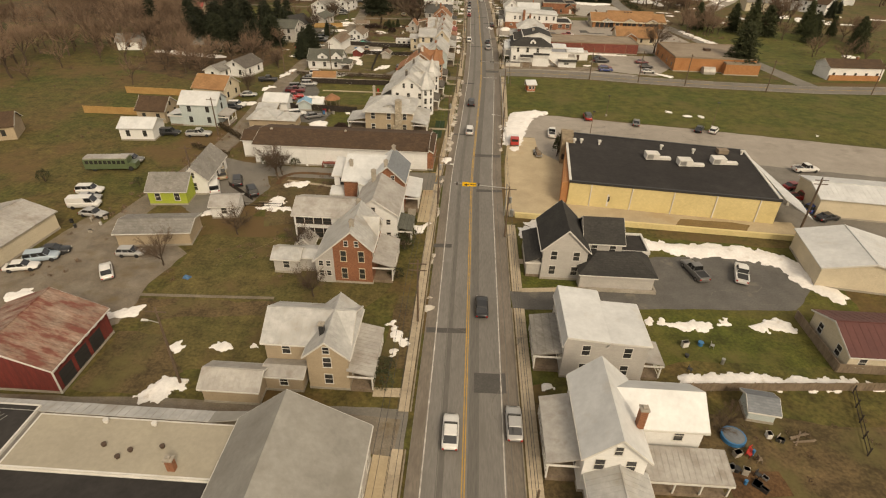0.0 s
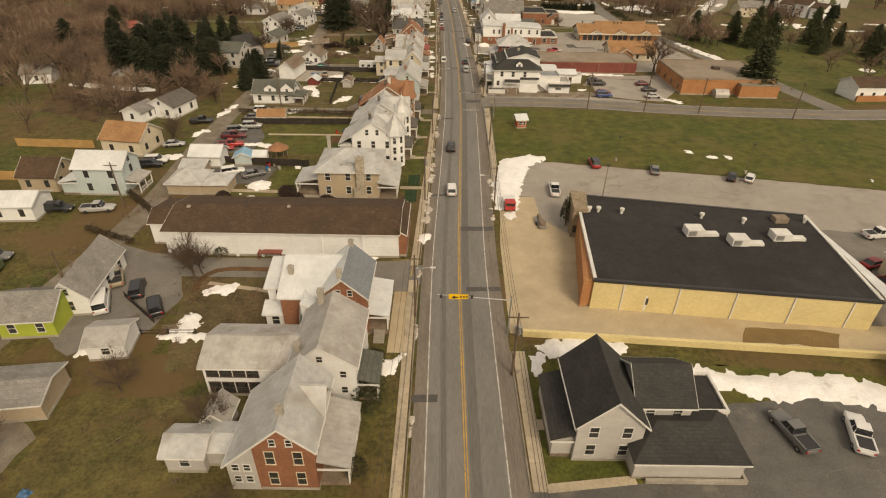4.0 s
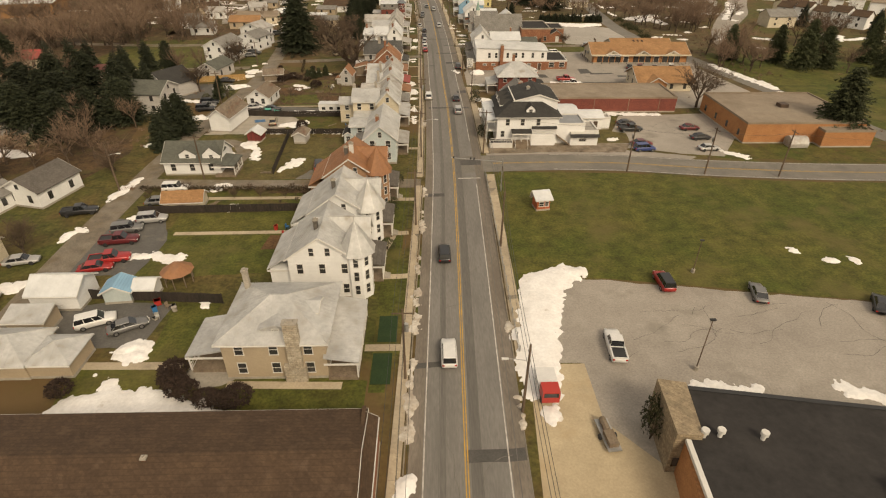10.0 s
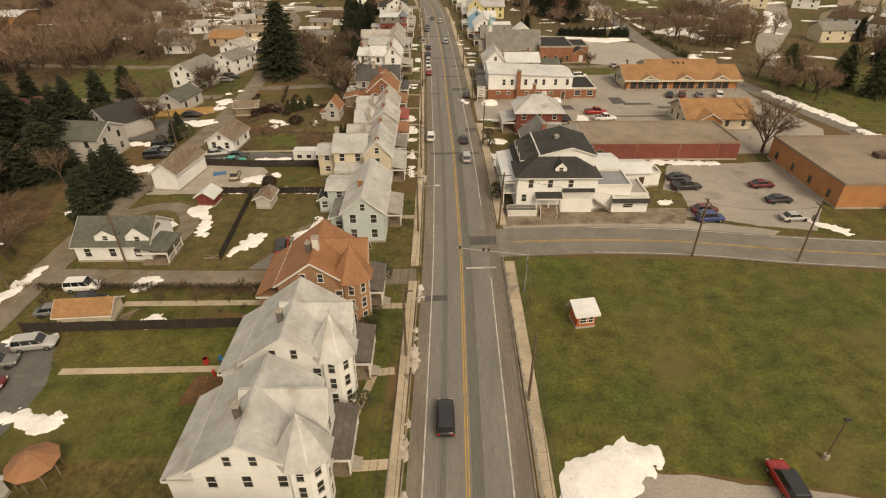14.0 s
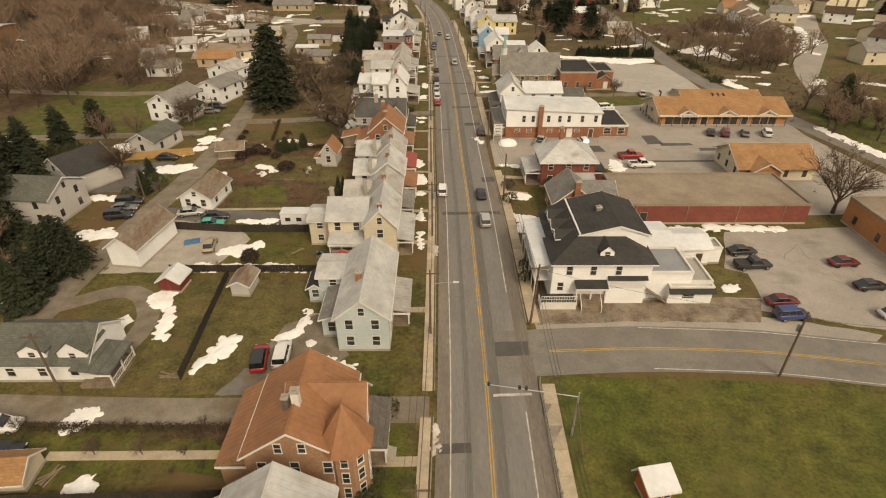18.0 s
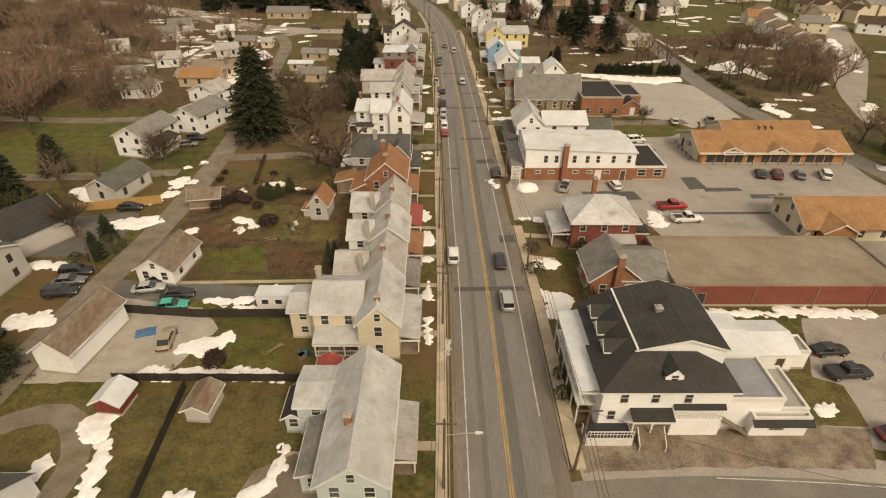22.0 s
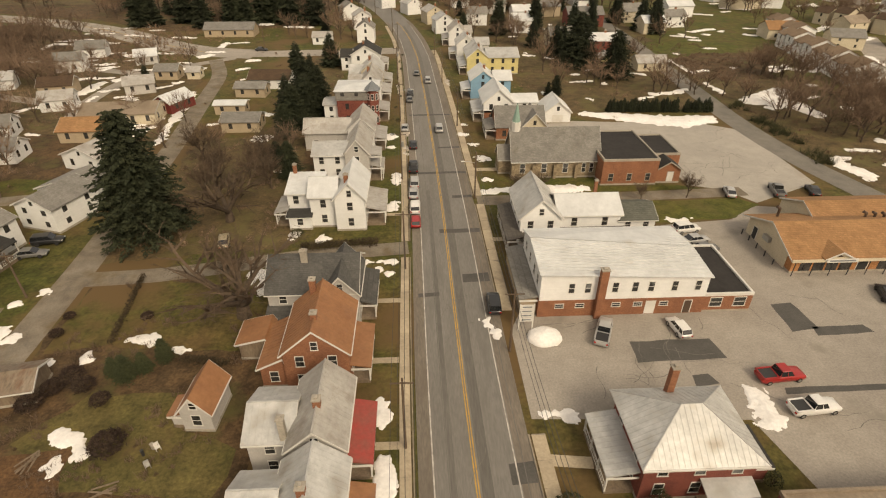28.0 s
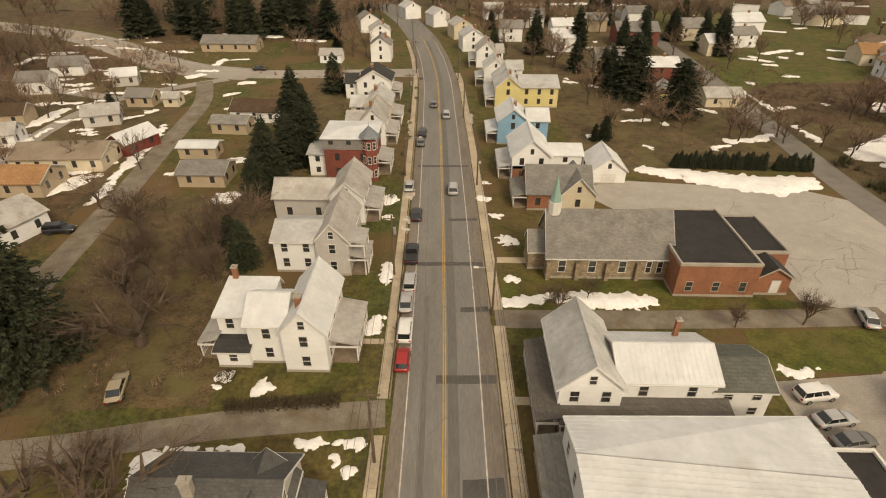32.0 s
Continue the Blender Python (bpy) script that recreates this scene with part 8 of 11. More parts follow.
car("suv", "white", -44.8, 135.4, 65)
car("sedan", "grey", -40.3, 134.4, 60)
car("sedan", "silver", -62.9, 149.6, 75)
car("suv", "white", -62.7, 140.4, 80)
car("suv", "black", -63.0, 138.3, 80)
car("suv", "white", -49.4, 173.8, 85)
car("sedan", "black", -47.2, 170.7, 85)
car("sedan", "grey", -50.3, 168.5, 80)
car("suv", "silver", -48.8, 162.1, 80)
car("suv", "grey", -51.5, 158.8, 75)
car("pickup", "maroon", -51.1, 155.3, 80)
car("pickup", "red", -50.0, 149.9, 75)
car("sedan", "red", -51.0, 147.6, 75)
car("pickup", "black", -62.4, 165.0, 75)
car("sedan", "black", 46.6, 208.3, 85)
car("pickup", "black", 46.4, 204.3, 85)
car("sedan", "maroon", 46.1, 195.2, 85)
car("suv", "blue", 45.7, 192.1, 85)
car("sedan", "maroon", 61.1, 205.0, 85)
car("sedan", "black", 61.1, 198.8, 85)
car("sedan", "silver", 60.1, 192.2, 85)
car("suv", "red", -24.4, 183.9, -8)
car("suv", "white", -21.8, 184.6, -4)
car("sedan", "red", -64.0, 208.2, 80)
car("sedan", "black", -64.5, 211.3, 80)
car("sedan", "silver", -47.3, 221.6, 78)
car("sedan", "black", -42.4, 220.2, 82)
car("sedan", "teal", -42.3, 217.5, 80)
car("sedan", "tan", -39.9, 210.4, -10)
car("suv", "black", -59.7, 220.5, 80)
car("sedan", "grey", -60.2, 223.4, 80)
car("suv", "black", -60.3, 225.7, 80)
car("pickup", "red", 40.4, 247.9, 85)
car("pickup", "white", 41.4, 243.0, 85)
car("sedan", "black", 64.9, 262.8, 20)
car("suv", "maroon", 68.1, 262.2, 20)
car("sedan", "grey", 73.0, 262.2, 20)
car("suv", "white", 78.4, 262.2, 20)
car("pickup", "silver", 21.7, 256.5, 24)
car("hatch", "white", 31.9, 256.9, -8)
car("sedan", "silver", 58.4, 295.8, 15)
car("pickup", "grey", 68.0, 296.1, 15)
car("sedan", "black", 75.1, 295.8, 15)
car("suv", "white", 43.9, 282.2, 80)
car("sedan", "silver", 44.0, 278.7, 80)
car("sedan", "grey", 44.3, 275.9, 80)
car("suv", "black", 8.1, 263.0, 2)
car("sedan", "black", -62.3, 247.1, 85)
car("sedan", "black", -46.3, 224.0, 82)
car("suv", "black", -63.5, 282.9, 80)
car("sedan", "grey", -64.0, 279.0, 80)
car("hatch", "red", -2.7, 286.7, 0)
car("suv", "white", -2.8, 292.0, 0)
car("sedan", "silver", -3.1, 297.9, 0)
car("suv", "silver", -2.9, 302.5, 0)
car("pickup", "black", -3.1, 310.1, 0)
car("sedan", "black", -3.1, 322.9, 0)
car("sedan", "grey", -4.1, 357.4, 0)
car("suv", "black", -4.0, 363.3, 0)
car("sedan", "silver", -5.2, 334.2, 0)
car("sedan", "tan", -34.5, 281.6, -15)
car("suv", "black", -62.5, 316.2, 80)
car("sedan", "black", -60.9, 422.0, 85)
car("sedan", "white", -0.3, 38.3, 0)
car("sedan", "black", 3.1, 59.9, 0)
car("suv", "white", 0.2, 128.5, 0)
car("suv", "black", 0.3, 150.3, 0)
car("sedan", "black", 5.8, 229.0, 0)
car("suv", "silver", 5.8, 218.5, 0)
car("suv", "white", -1.7, 230.5, 0)
car("suv", "silver", 3.3, 333.2, 0)
car("sedan", "grey", -2.0, 385.5, 0)
car("suv", "silver", 1.5, 376.7, 0)

# ---- trees ----
TREES = {}


def bare_tree(seed, twigs=6, far=False, limb=1.0, spread_by=1.0, twig_mat=None):
    """Vase-shaped leafless tree of unit height: trunk and limbs, and a crown of fine twigs."""
    rnd = random.Random(seed)
    trunk, crown = Mesh(), Mesh()

    def stick(mesh, a, b, r0, r1, sides):
        q = (b - a).to_track_quat("Z", "Y")
        k = len(mesh.v)
        for p, r in ((a, r0), (b, r1)):
            for i in range(sides):
                t = 2 * math.pi * i / sides
                mesh.v.append(tuple(p + q @ Vector((r * math.cos(t), r * math.sin(t), 0))))
        mesh.f += [(k + i, k + (i + 1) % sides, k + sides + (i + 1) % sides, k + sides + i) for i in range(sides)]

    def blade(mesh, a, b, w):
        k = len(mesh.v)
        d = (b - a).cross(Vector((rnd.gauss(0, 1), rnd.gauss(0, 1), rnd.gauss(0, 1)))).normalized() * w
        mesh.v += [tuple(a - d), tuple(a + d), tuple(b)]
        mesh.f.append((k, k + 1, k + 2))

    def grow(p, way, ln, r, level):
        end = p + way * ln + Vector((0, 0, ln * (0.12 if level else 0)))
        mid = p.lerp(end, 0.5) + Vector((rnd.uniform(-1, 1), rnd.uniform(-1, 1), rnd.uniform(-0.3, 0.4))) * ln * 0.07
        if level == 4:
            blade(crown, p, end, r * 1.5)
            for _ in range(2 if not far else 1):
                q0 = p.lerp(end, rnd.uniform(0.2, 0.8))
                blade(crown, q0, q0 + (way + Vector((rnd.gauss(0, 0.7), rnd.gauss(0, 0.7), rnd.gauss(0, 0.5)))).normalized() * ln * 0.7, r * 1.1)
        elif level == 3:
            blade(crown, p, end, r * 2.2), blade(crown, p, end, r * 2.2)
        else:
            m, s = (trunk, 7 if level == 0 else 5) if level < 2 else (crown, 3)
            stick(m, p, mid, r, r * 0.8, s), stick(m, mid, end, r * 0.8, r * 0.55, s)
        if level == 4:
            return
        k = (5, 5, 4, 4)[level] if limb > 1.5 else ((6, 6, 6, twigs) if not far else (5, 5, 4, 4))[level]
        for i in range(k):
            f = rnd.uniform(0.55, 1.0) if level == 0 else (1.0 if i == 0 else rnd.uniform(0.25, 1.0))
            at = p.lerp(mid, f * 2) if f < 0.5 else mid.lerp(end, f * 2 - 1)
            a = 2 * math.pi * (i + rnd.uniform(-0.3, 0.3)) / k
            side = Vector((math.cos(a), math.sin(a), 0)) if level == 0 else Vector((rnd.gauss(0, 1), rnd.gauss(0, 1), rnd.gauss(0, 0.5))).normalized()
            spread = (0.85, 0.8, 0.9, 1.1)[level] * spread_by * rnd.uniform(0.6, 1.2) * (0.35 if i == 0 else 1)
            d = (way + side * spread).normalized()
            ll = (3.6, 2.3, 1.5, 0.95)[level] * rnd.uniform(0.65, 1.1)
            grow(at, d, ll, (0.12 * limb, 0.055 * limb, 0.026 * (1.3 if far else 1) * limb, 0.014 * (1.6 if far else 1))[level] * rnd.uniform(0.8, 1.1), level + 1)

    grow(Vector((0, 0, -0.1)), Vector((rnd.uniform(-0.08, 0.08), rnd.uniform(-0.08, 0.08), 1)).normalized(), 3.0 if limb < 1.5 else 1.9, 0.24 * limb, 0)
    top = max(v[2] for v in crown.v)
    for m in (trunk, crown):
        m.v = [(x / top, y / top, z / top) for x, y, z in m.v]
    return (trunk, crown) if far else (trunk.data("trunk", M_BARK), crown.data("crown", twig_mat or M_TWIG))


def spruce_tree(seed):
    rnd = random.Random(seed)
    trunk = Mesh().beam((0, 0, -0.02), (0, 0, 0.95), 0.018, 6, 0.003)
    crown = Mesh()
    z = 0.06
    while z < 0.985:
        reach = 0.30 * (1 - z) ** 0.62 * rnd.uniform(0.8, 1.15) + 0.012
        k = max(5, int(19 * (1 - z) + 5))
        a0 = rnd.uniform(0, 6.3)
        for i in range(k):
            a = a0 + 2 * math.pi * i / k + rnd.uniform(-0.25, 0.25)
            ln = reach * rnd.uniform(0.55, 1.2)
            c, s = math.cos(a), math.sin(a)
            drop = rnd.uniform(0.05, 0.42)
            pts = []
            for f in (0.15, 0.4, 0.62, 0.82, 1.0):
                pts.append(Vector((c * ln * f, s * ln * f, z + ln * (0.10 * f - drop * f * f))))
            side = Vector((-s, c, 0))
            for j, f in enumerate((0.4, 0.62, 0.82)):
                w = ln * (0.30, 0.24, 0.15)[j] * rnd.uniform(0.7, 1.25)
                p, nxt = pts[j], pts[j + 2]
                for sg in (-1, 1):
                    k0 = len(crown.v)
                    tip = pts[j + 1] + side * sg * w + Vector((0, 0, -w * rnd.uniform(0.2, 0.65)))
                    crown.v += [tuple(p), tuple(tip), tuple(pts[j + 1] + Vector((c, s, 0)) * ln * 0.12)]
                    crown.f.append((k0, k0 + 1, k0 + 2))
            k0 = len(crown.v)
            e = pts[-1]
            crown.v += [tuple(pts[0] + side * ln * 0.07), tuple(e), tuple(pts[0] - side * ln * 0.07), tuple(pts[2] + Vector((0, 0, -ln * 0.16)))]
            crown.f += [(k0, k0 + 1, k0 + 2), (k0, k0 + 3, k0 + 1)]
        z += 0.026 * (1.15 - 0.45 * z)
    return trunk.data("trunk", M_BARK), crown.data("crown", M_NEEDLE)


def shrub(seed, leaves=None, count=420):
    rnd = random.Random(seed)
    crown = Mesh()
    for _ in range(count):
        a, u = rnd.uniform(0, 6.283), rnd.uniform(-0.2, 1)
        r = 0.5 * math.sqrt(max(0.02, 1 - u * u)) * rnd.uniform(0.75, 1.08)
        p = Vector((r * math.cos(a), r * math.sin(a), 0.42 + 0.5 * u * rnd.uniform(0.8, 1.1)))
        d1, d2 = Vector((rnd.gauss(0, 1), rnd.gauss(0, 1), rnd.gauss(0, 1))) * 0.055, Vector((rnd.gauss(0, 1), rnd.gauss(0, 1), rnd.gauss(0, 1))) * 0.055
        k = len(crown.v)
        crown.v += [tuple(p), tuple(p + d1), tuple(p + d2)]
        crown.f.append((k, k + 1, k + 2))
    core = Mesh()
    for i in range(5):
        core.beam((0, 0, 0), (rnd.uniform(-0.3, 0.3), rnd.uniform(-0.3, 0.3), 0.75), 0.03, 4, 0.01)
    return core.data("trunk", M_BARK), crown.data("crown", leaves or M_SHRUB)


for s in range(6):
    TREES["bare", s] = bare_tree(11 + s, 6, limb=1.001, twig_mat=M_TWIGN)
for s in range(4):
    TREES["spruce", s] = spruce_tree(40 + s)
for s in range(3):
    TREES["shrub", s] = shrub(70 + s)
for s in range(2):
    TREES["brown shrub", s] = shrub(74 + s, M_BROWNLEAF, 1100)


def conifer_tree(seed, needles, dense=1.0):
    """A broad dark conifer seen from near: whorls of boughs, each with many small needle sprays."""
    rnd = random.Random(seed)
    trunk = Mesh().beam((0, 0, -0.02), (0, 0, 0.96), 0.02, 8, 0.003)
    crown = Mesh()
    z = 0.07
    while z < 0.98:
        reach = 0.31 * (1 - z) ** 0.5 * rnd.uniform(0.78, 1.14) + 0.008
        k = max(5, int(17 * (1 - z) + 6))
        for i in range(k):
            a = 2 * math.pi * (i + rnd.uniform(-0.4, 0.4)) / k + z * 40
            ln = reach * rnd.uniform(0.55, 1.15)
            out, side = Vector((math.cos(a), math.sin(a), 0)), Vector((-math.sin(a), math.cos(a), 0))
            drop = rnd.uniform(0.0, 0.4)
            n = max(4, int(ln * dense / 0.014))
            for j in range(n):
                f = (j + rnd.random()) / n
                p = out * ln * f + side * rnd.uniform(-1, 1) * ln * 0.26 * (1.15 - f) + Vector((0, 0, z + ln * (0.12 * f - drop * f * f) + rnd.uniform(-0.01, 0.006)))
                for sg in (-1, 1):
                    tip = p + (out * rnd.uniform(0.5, 1.2) + side * sg * rnd.uniform(0.2, 1.0) + Vector((0, 0, rnd.uniform(-0.7, 0.15)))) * 0.030 / dense ** 0.4
                    w = Vector((rnd.gauss(0, 1), rnd.gauss(0, 1), rnd.gauss(0, 1))) * 0.0075 / dense ** 0.3
                    q = len(crown.v)
                    crown.v += [tuple(p - w), tuple(p + w), tuple(tip)]
                    crown.f.append((q, q + 1, q + 2))
        z += 0.021 * (1.15 - 0.4 * z)
    return trunk.data("trunk", M_BARK), crown.data("crown", needles)


for s in range(2):
    TREES["conifer", s] = conifer_tree(140 + s, M_NEEDLE)
    TREES["pine", s] = conifer_tree(150 + s, M_PINE)
TREES["big conifer", 0] = conifer_tree(147, M_NEEDLE, 2.6)
for s in range(2):
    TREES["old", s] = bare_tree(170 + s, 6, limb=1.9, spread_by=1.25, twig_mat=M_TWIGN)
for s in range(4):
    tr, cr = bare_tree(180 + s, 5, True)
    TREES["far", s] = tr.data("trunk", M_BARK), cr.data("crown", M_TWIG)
TWIG_BUSH = bare_tree(99, 3, twig_mat=M_TWIGN)
TREE_LABEL = {"old": ("bare_tree", "old leafless tree with thick spreading limbs", "tree"), "far": ("bare_tree", "leafless brown deciduous tree with fine twigs", "tree"), "big conifer": ("conifer", "huge broad dark green conifer beside the alley", "tree"), "pine": ("pine_tree", "tall grey-green pine tree standing on grass", "tree"), "conifer": ("conifer", "broad dark green conifer with dense drooping boughs", "tree"), "bare": ("bare_tree", "leafless brown deciduous tree with fine twigs", "tree"), "spruce": ("spruce_tree", "tall dark green spruce tree with drooping branches", "tree"),
              "shrub": ("shrub", "rounded dark evergreen shrub beside a house", "shrub"), "brown shrub": ("shrub", "clipped round dark brown winter shrub beside a lawn", "shrub"), "bush": ("bush", "leafless brown bush with fine twigs", "bush")}
TREE_RND = random.Random(5)


def tree(kind, x, y, height, wide=1.0):
    kind = {"shrubtree": "shrub"}.get(kind, kind)
    thuja = kind == "thuja"
    kind = "spruce" if thuja else kind
    # Trees far off swap to a mesh whose twig colour carries the distance paleness.
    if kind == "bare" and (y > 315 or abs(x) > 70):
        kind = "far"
    if kind == "bush":
        tr, cr = TWIG_BUSH
    else:
        tr, cr = TREES[kind, TREE_RND.randrange({"bare": 6, "spruce": 4, "shrub": 3, "conifer": 2, "pine": 2, "old": 2, "far": 4, "big conifer": 1, "brown shrub": 2}[kind])]
    nm, lab, cat = TREE_LABEL[kind] if not thuja else ("hedge_tree", "narrow dark evergreen in a row beside the lot", "tree")
    o = thing(nm, lab, cat, x, y, 0, TREE_RND.uniform(0, 360), group="shrubs" if kind in ("shrub", "brown shrub", "bush") else "trees")
    w = height * wide * TREE_RND.uniform(0.9, 1.15)
    o.scale = (w, w, height * TREE_RND.uniform(0.92, 1.08))
    part("trunk", tr, None, o)
    part("crown", cr, None, o)
    return o


tree("big conifer", -47.8, 285.0, 20.5, 1.12)
tree("pine", 93.2, 199.6, 17, 1.1)
tree("pine", 103.3, 274.6, 12, 1.1)
tree("pine", 117.9, 271.1, 13, 1.1)
tree("pine", 121.8, 261.4, 15, 1.1)
tree("pine", 129.9, 264.4, 14, 1.1)
tree("pine", 150.0, 270.0, 14, 1.1)
tree("bare", 70.0, 222.0, 13.5, 1.1)
tree("old", -26.2, 262.4, 13.5, 1.3)
tree("old", -35.7, 289.3, 12, 1.2)
tree("bare", -34.3, 310.1, 9)
tree("bare", -29.4, 269.6, 7.5)
tree("bare", -36.5, 306.9, 8)
tree("bare", -42.4, 298.7, 9)
tree("bare", -34.0, 314.4, 10)
tree("bare", -46.0, 66.4, 7)
tree("bare", -37.8, 100.0, 6)
tree("bare", -38.2, 76.4, 6)
tree("bare", -25.7, 71.5, 6)
tree("bare", -21.1, 60.8, 6)
tree("bare", -38.3, 98.5, 8)
tree("bare", -64.1, 180.3, 6)
tree("bare", -63.5, 151.6, 8)
tree("bare", -72.4, 256.6, 10)
tree("bare", -66.8, 237.3, 9)
tree("bare", -64.8, 268.9, 9)
tree("bare", -66.5, 267.8, 7)
tree("bare", -76.3, 192.5, 9)
tree("bare", -100.2, 156.1, 9)
tree("bare", -123.5, 179.1, 8)
tree("bare", -90.4, 169.9, 10)
tree("bare", -131.5, 170.7, 10)
tree("conifer", -96.4, 211.3, 14, 1.25)
tree("conifer", -92.7, 216.6, 16, 1.25)
tree("conifer", -90.0, 225.2, 15, 1.25)
tree("conifer", -79.4, 219.4, 14, 1.25)
tree("spruce", -75.0, 225.3, 12)
tree("conifer", -59.0, 203.7, 10, 1.25)
tree("bare", -78.8, 199.2, 10)
tree("bare", -125.4, 237.8, 11)
tree("bare", -106.4, 194.9, 10)
tree("spruce", -60.4, 197.9, 9)
tree("spruce", -60.0, 194.4, 9)
tree("spruce", -61.2, 202.8, 9)
tree("spruce", -59.6, 230.4, 5)
tree("spruce", -61.0, 236.6, 5)
tree("shrubtree", -57.4, 231.5, 4)
tree("conifer", -27.6, 345.7, 13, 1.2)
tree("conifer", -33.9, 358.6, 12, 1.2)
tree("conifer", -32.3, 334.6, 11, 1.2)
tree("conifer", -33.6, 329.7, 9, 1.2)
tree("spruce", 33.4, 449.4, 16)
tree("spruce", 50.1, 454.6, 17)
tree("conifer", 53.6, 395.7, 19, 1.2)
tree("conifer", 61.8, 379.5, 15, 1.2)
tree("spruce", 49.2, 408.4, 12)
tree("bare", 40.7, 388.4, 13)
tree("bare", 40.0, 362.5, 12)
tree("spruce", 97.9, 456.3, 14)
tree("spruce", 106.4, 461.5, 15)
tree("bare", 111.2, 439.0, 11)
tree("bare", 71.8, 394.6, 10)
tree("bare", 61.2, 487.3, 10)
tree("bare", 2.7, 485.1, 10)
tree("bare", 18.6, 512.3, 10)
tree("bare", 17.3, 295.9, 6)
tree("bare", 22.2, 299.7, 4)
tree("bare", 40.3, 294.1, 4)
tree("bare", 49.5, 294.8, 6)
tree("bare", -104.1, 384.2, 10)
tree("bare", -88.7, 384.7, 10)
tree("bare", -74.8, 344.5, 9)
tree("bare", -60.2, 324.6, 9)
tree("bare", -114.7, 381.4, 10)
tree("bare", -61.5, 341.9, 9)
tree("spruce", -83.4, 373.1, 7)


B, S = "bare", "spruce"


def grove(seed, n, size, mix):
    """A clump of woodland in one mesh for bark and twigs, one for needles."""
    rnd = random.Random(seed)
    bark, twig, needle = Mesh(), Mesh(), Mesh()
    base = [bare_tree(200 + i, 5, True) for i in range(3)]
    for _ in range(n):
        x, y, a, h = rnd.uniform(-size, size), rnd.uniform(-size, size), rnd.uniform(0, 6.28), rnd.uniform(9.5, 15)
        c, s = math.cos(a), math.sin(a)
        tr, cr = base[rnd.randrange(3)]
        for src, dst in ((tr, bark), (cr, twig)):
            dst.add([(x + h * 1.05 * (c * p[0] - s * p[1]), y + h * 1.05 * (s * p[0] + c * p[1]), h * p[2]) for p in src.v], src.f)
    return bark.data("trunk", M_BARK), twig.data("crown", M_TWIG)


GROVES = [grove(300 + i, 6, 10, 0) for i in range(3)]


def wood(x0, y0, x1, y1, n, seed, keep=None, scale=1.0):
    """Bare woodland: clumps of six trees spread over a stretch of ground."""
    rnd = random.Random(seed)
    done, tries = 0, 0
    while done < n and tries < 400:
        tries += 1
        x, y = rnd.uniform(x0, x1), rnd.uniform(y0, y1)
        if keep and not keep(x, y):
            continue
        done += 1
        o = tagged(thing("woodland", "clump of bare brown woodland trees", "woodland", x, y, 0, rnd.uniform(0, 360)), kind="stuff")
        s = scale * rnd.uniform(0.85, 1.15)
        o.scale = (s, s, s)
        for nm, me in zip(("trunk", "crown"), GROVES[rnd.randrange(3)]):
            part(nm, me, None, o)["kind"] = "stuff"


def stand(x0, y0, x1, y1, n, kinds, lo, hi, seed, keep=None):
    rnd = random.Random(seed)
    for _ in range(n):
        x, y = rnd.uniform(x0, x1), rnd.uniform(y0, y1)
        if keep is None or keep(x, y):
            tree(rnd.choice(kinds), x, y, rnd.uniform(lo, hi))


wood(-230, 235, -125, 335, 12, 1)
wood(-124, 250, -112, 330, 4, 2)
wood(-220, 150, -125, 225, 7, 4)
wood(-260, 395, -140, 455, 8, 5, lambda x, y: y < 455 + 0.72 * (x + 200))
wood(-150, 340, -95, 400, 5, 3, lambda x, y: x < -96, 0.8)
wood(-50, 535, 60, 580, 5, 8)
wood(97, 250, 112, 292, 3, 9, None, 0.75)
wood(96, 312, 118, 345, 4, 10, None, 0.85)
wood(98, 345, 132, 400, 5, 11, None, 0.85)
wood(40, 350, 74, 385, 2, 12, None, 0.75)
wood(110, 445, 230, 545, 4, 14, None, 0.9)
wood(150, 240, 230, 310, 3, 15, None, 0.9)
wood(205, 305, 290, 380, 2, 17)
wood(30, 440, 60, 545, 4, 13, None, 0.8)
wood(-140, 525, -60, 560, 5, 19)
OPEN_LAWN = lambda x, y: not (-112 < x < -66 and 250 < y < 304)  # noqa: E731
BANK = lambda x, y: y < float(np.interp(x, (-280, -165, -116, -98), (498, 464, 430, 414)))  # noqa: E731
wood(-215, 335, -142, 450, 14, 51, BANK)
wood(-142, 318, -98, 345, 5, 52, None, 0.8)
wood(-290, 290, -200, 430, 7, 53)
wood(-152, 232, -112, 292, 7, 54, None, 0.9)
wood(-205, 240, -140, 310, 6, 55)
wood(-270, 490, -150, 570, 9, 56, lambda x, y: y > 512 - 0.25 * (x + 270))
wood(-150, 478, -40, 540, 9, 57, None, 1.05)
wood(12, 520, 140, 590, 9, 58, None, 0.9)
wood(150, 470, 300, 580, 6, 60, None, 0.9)
stand(-170, 338, -68, 428, 26, (B,), 7, 11, 61, BANK)
stand(-128, 200, -88, 246, 5, ("conifer",), 12, 15, 62)
stand(-135, 150, -75, 250, 12, (B,), 7, 11, 63, lambda x, y: abs(x + 72) > 8)
stand(30, 425, 110, 545, 16, (B, B, S), 9, 14, 64)
stand(130, 280, 290, 520, 30, (B, B, B, S), 7, 11, 65)
stand(-14, 440, 26, 540, 8, (B,), 7, 10, 66, lambda x, y: abs(x - road_x(y)) > 13)
stand(-130, 466, -45, 515, 36, (S,), 15, 22, 6)
stand(-112, 232, -84, 250, 8, (S, S, B), 11, 15, 2)
stand(-60, 440, -20, 470, 5, (B,), 8, 11, 7)
stand(60, 440, 110, 540, 16, (B, S, S), 10, 16, 13)
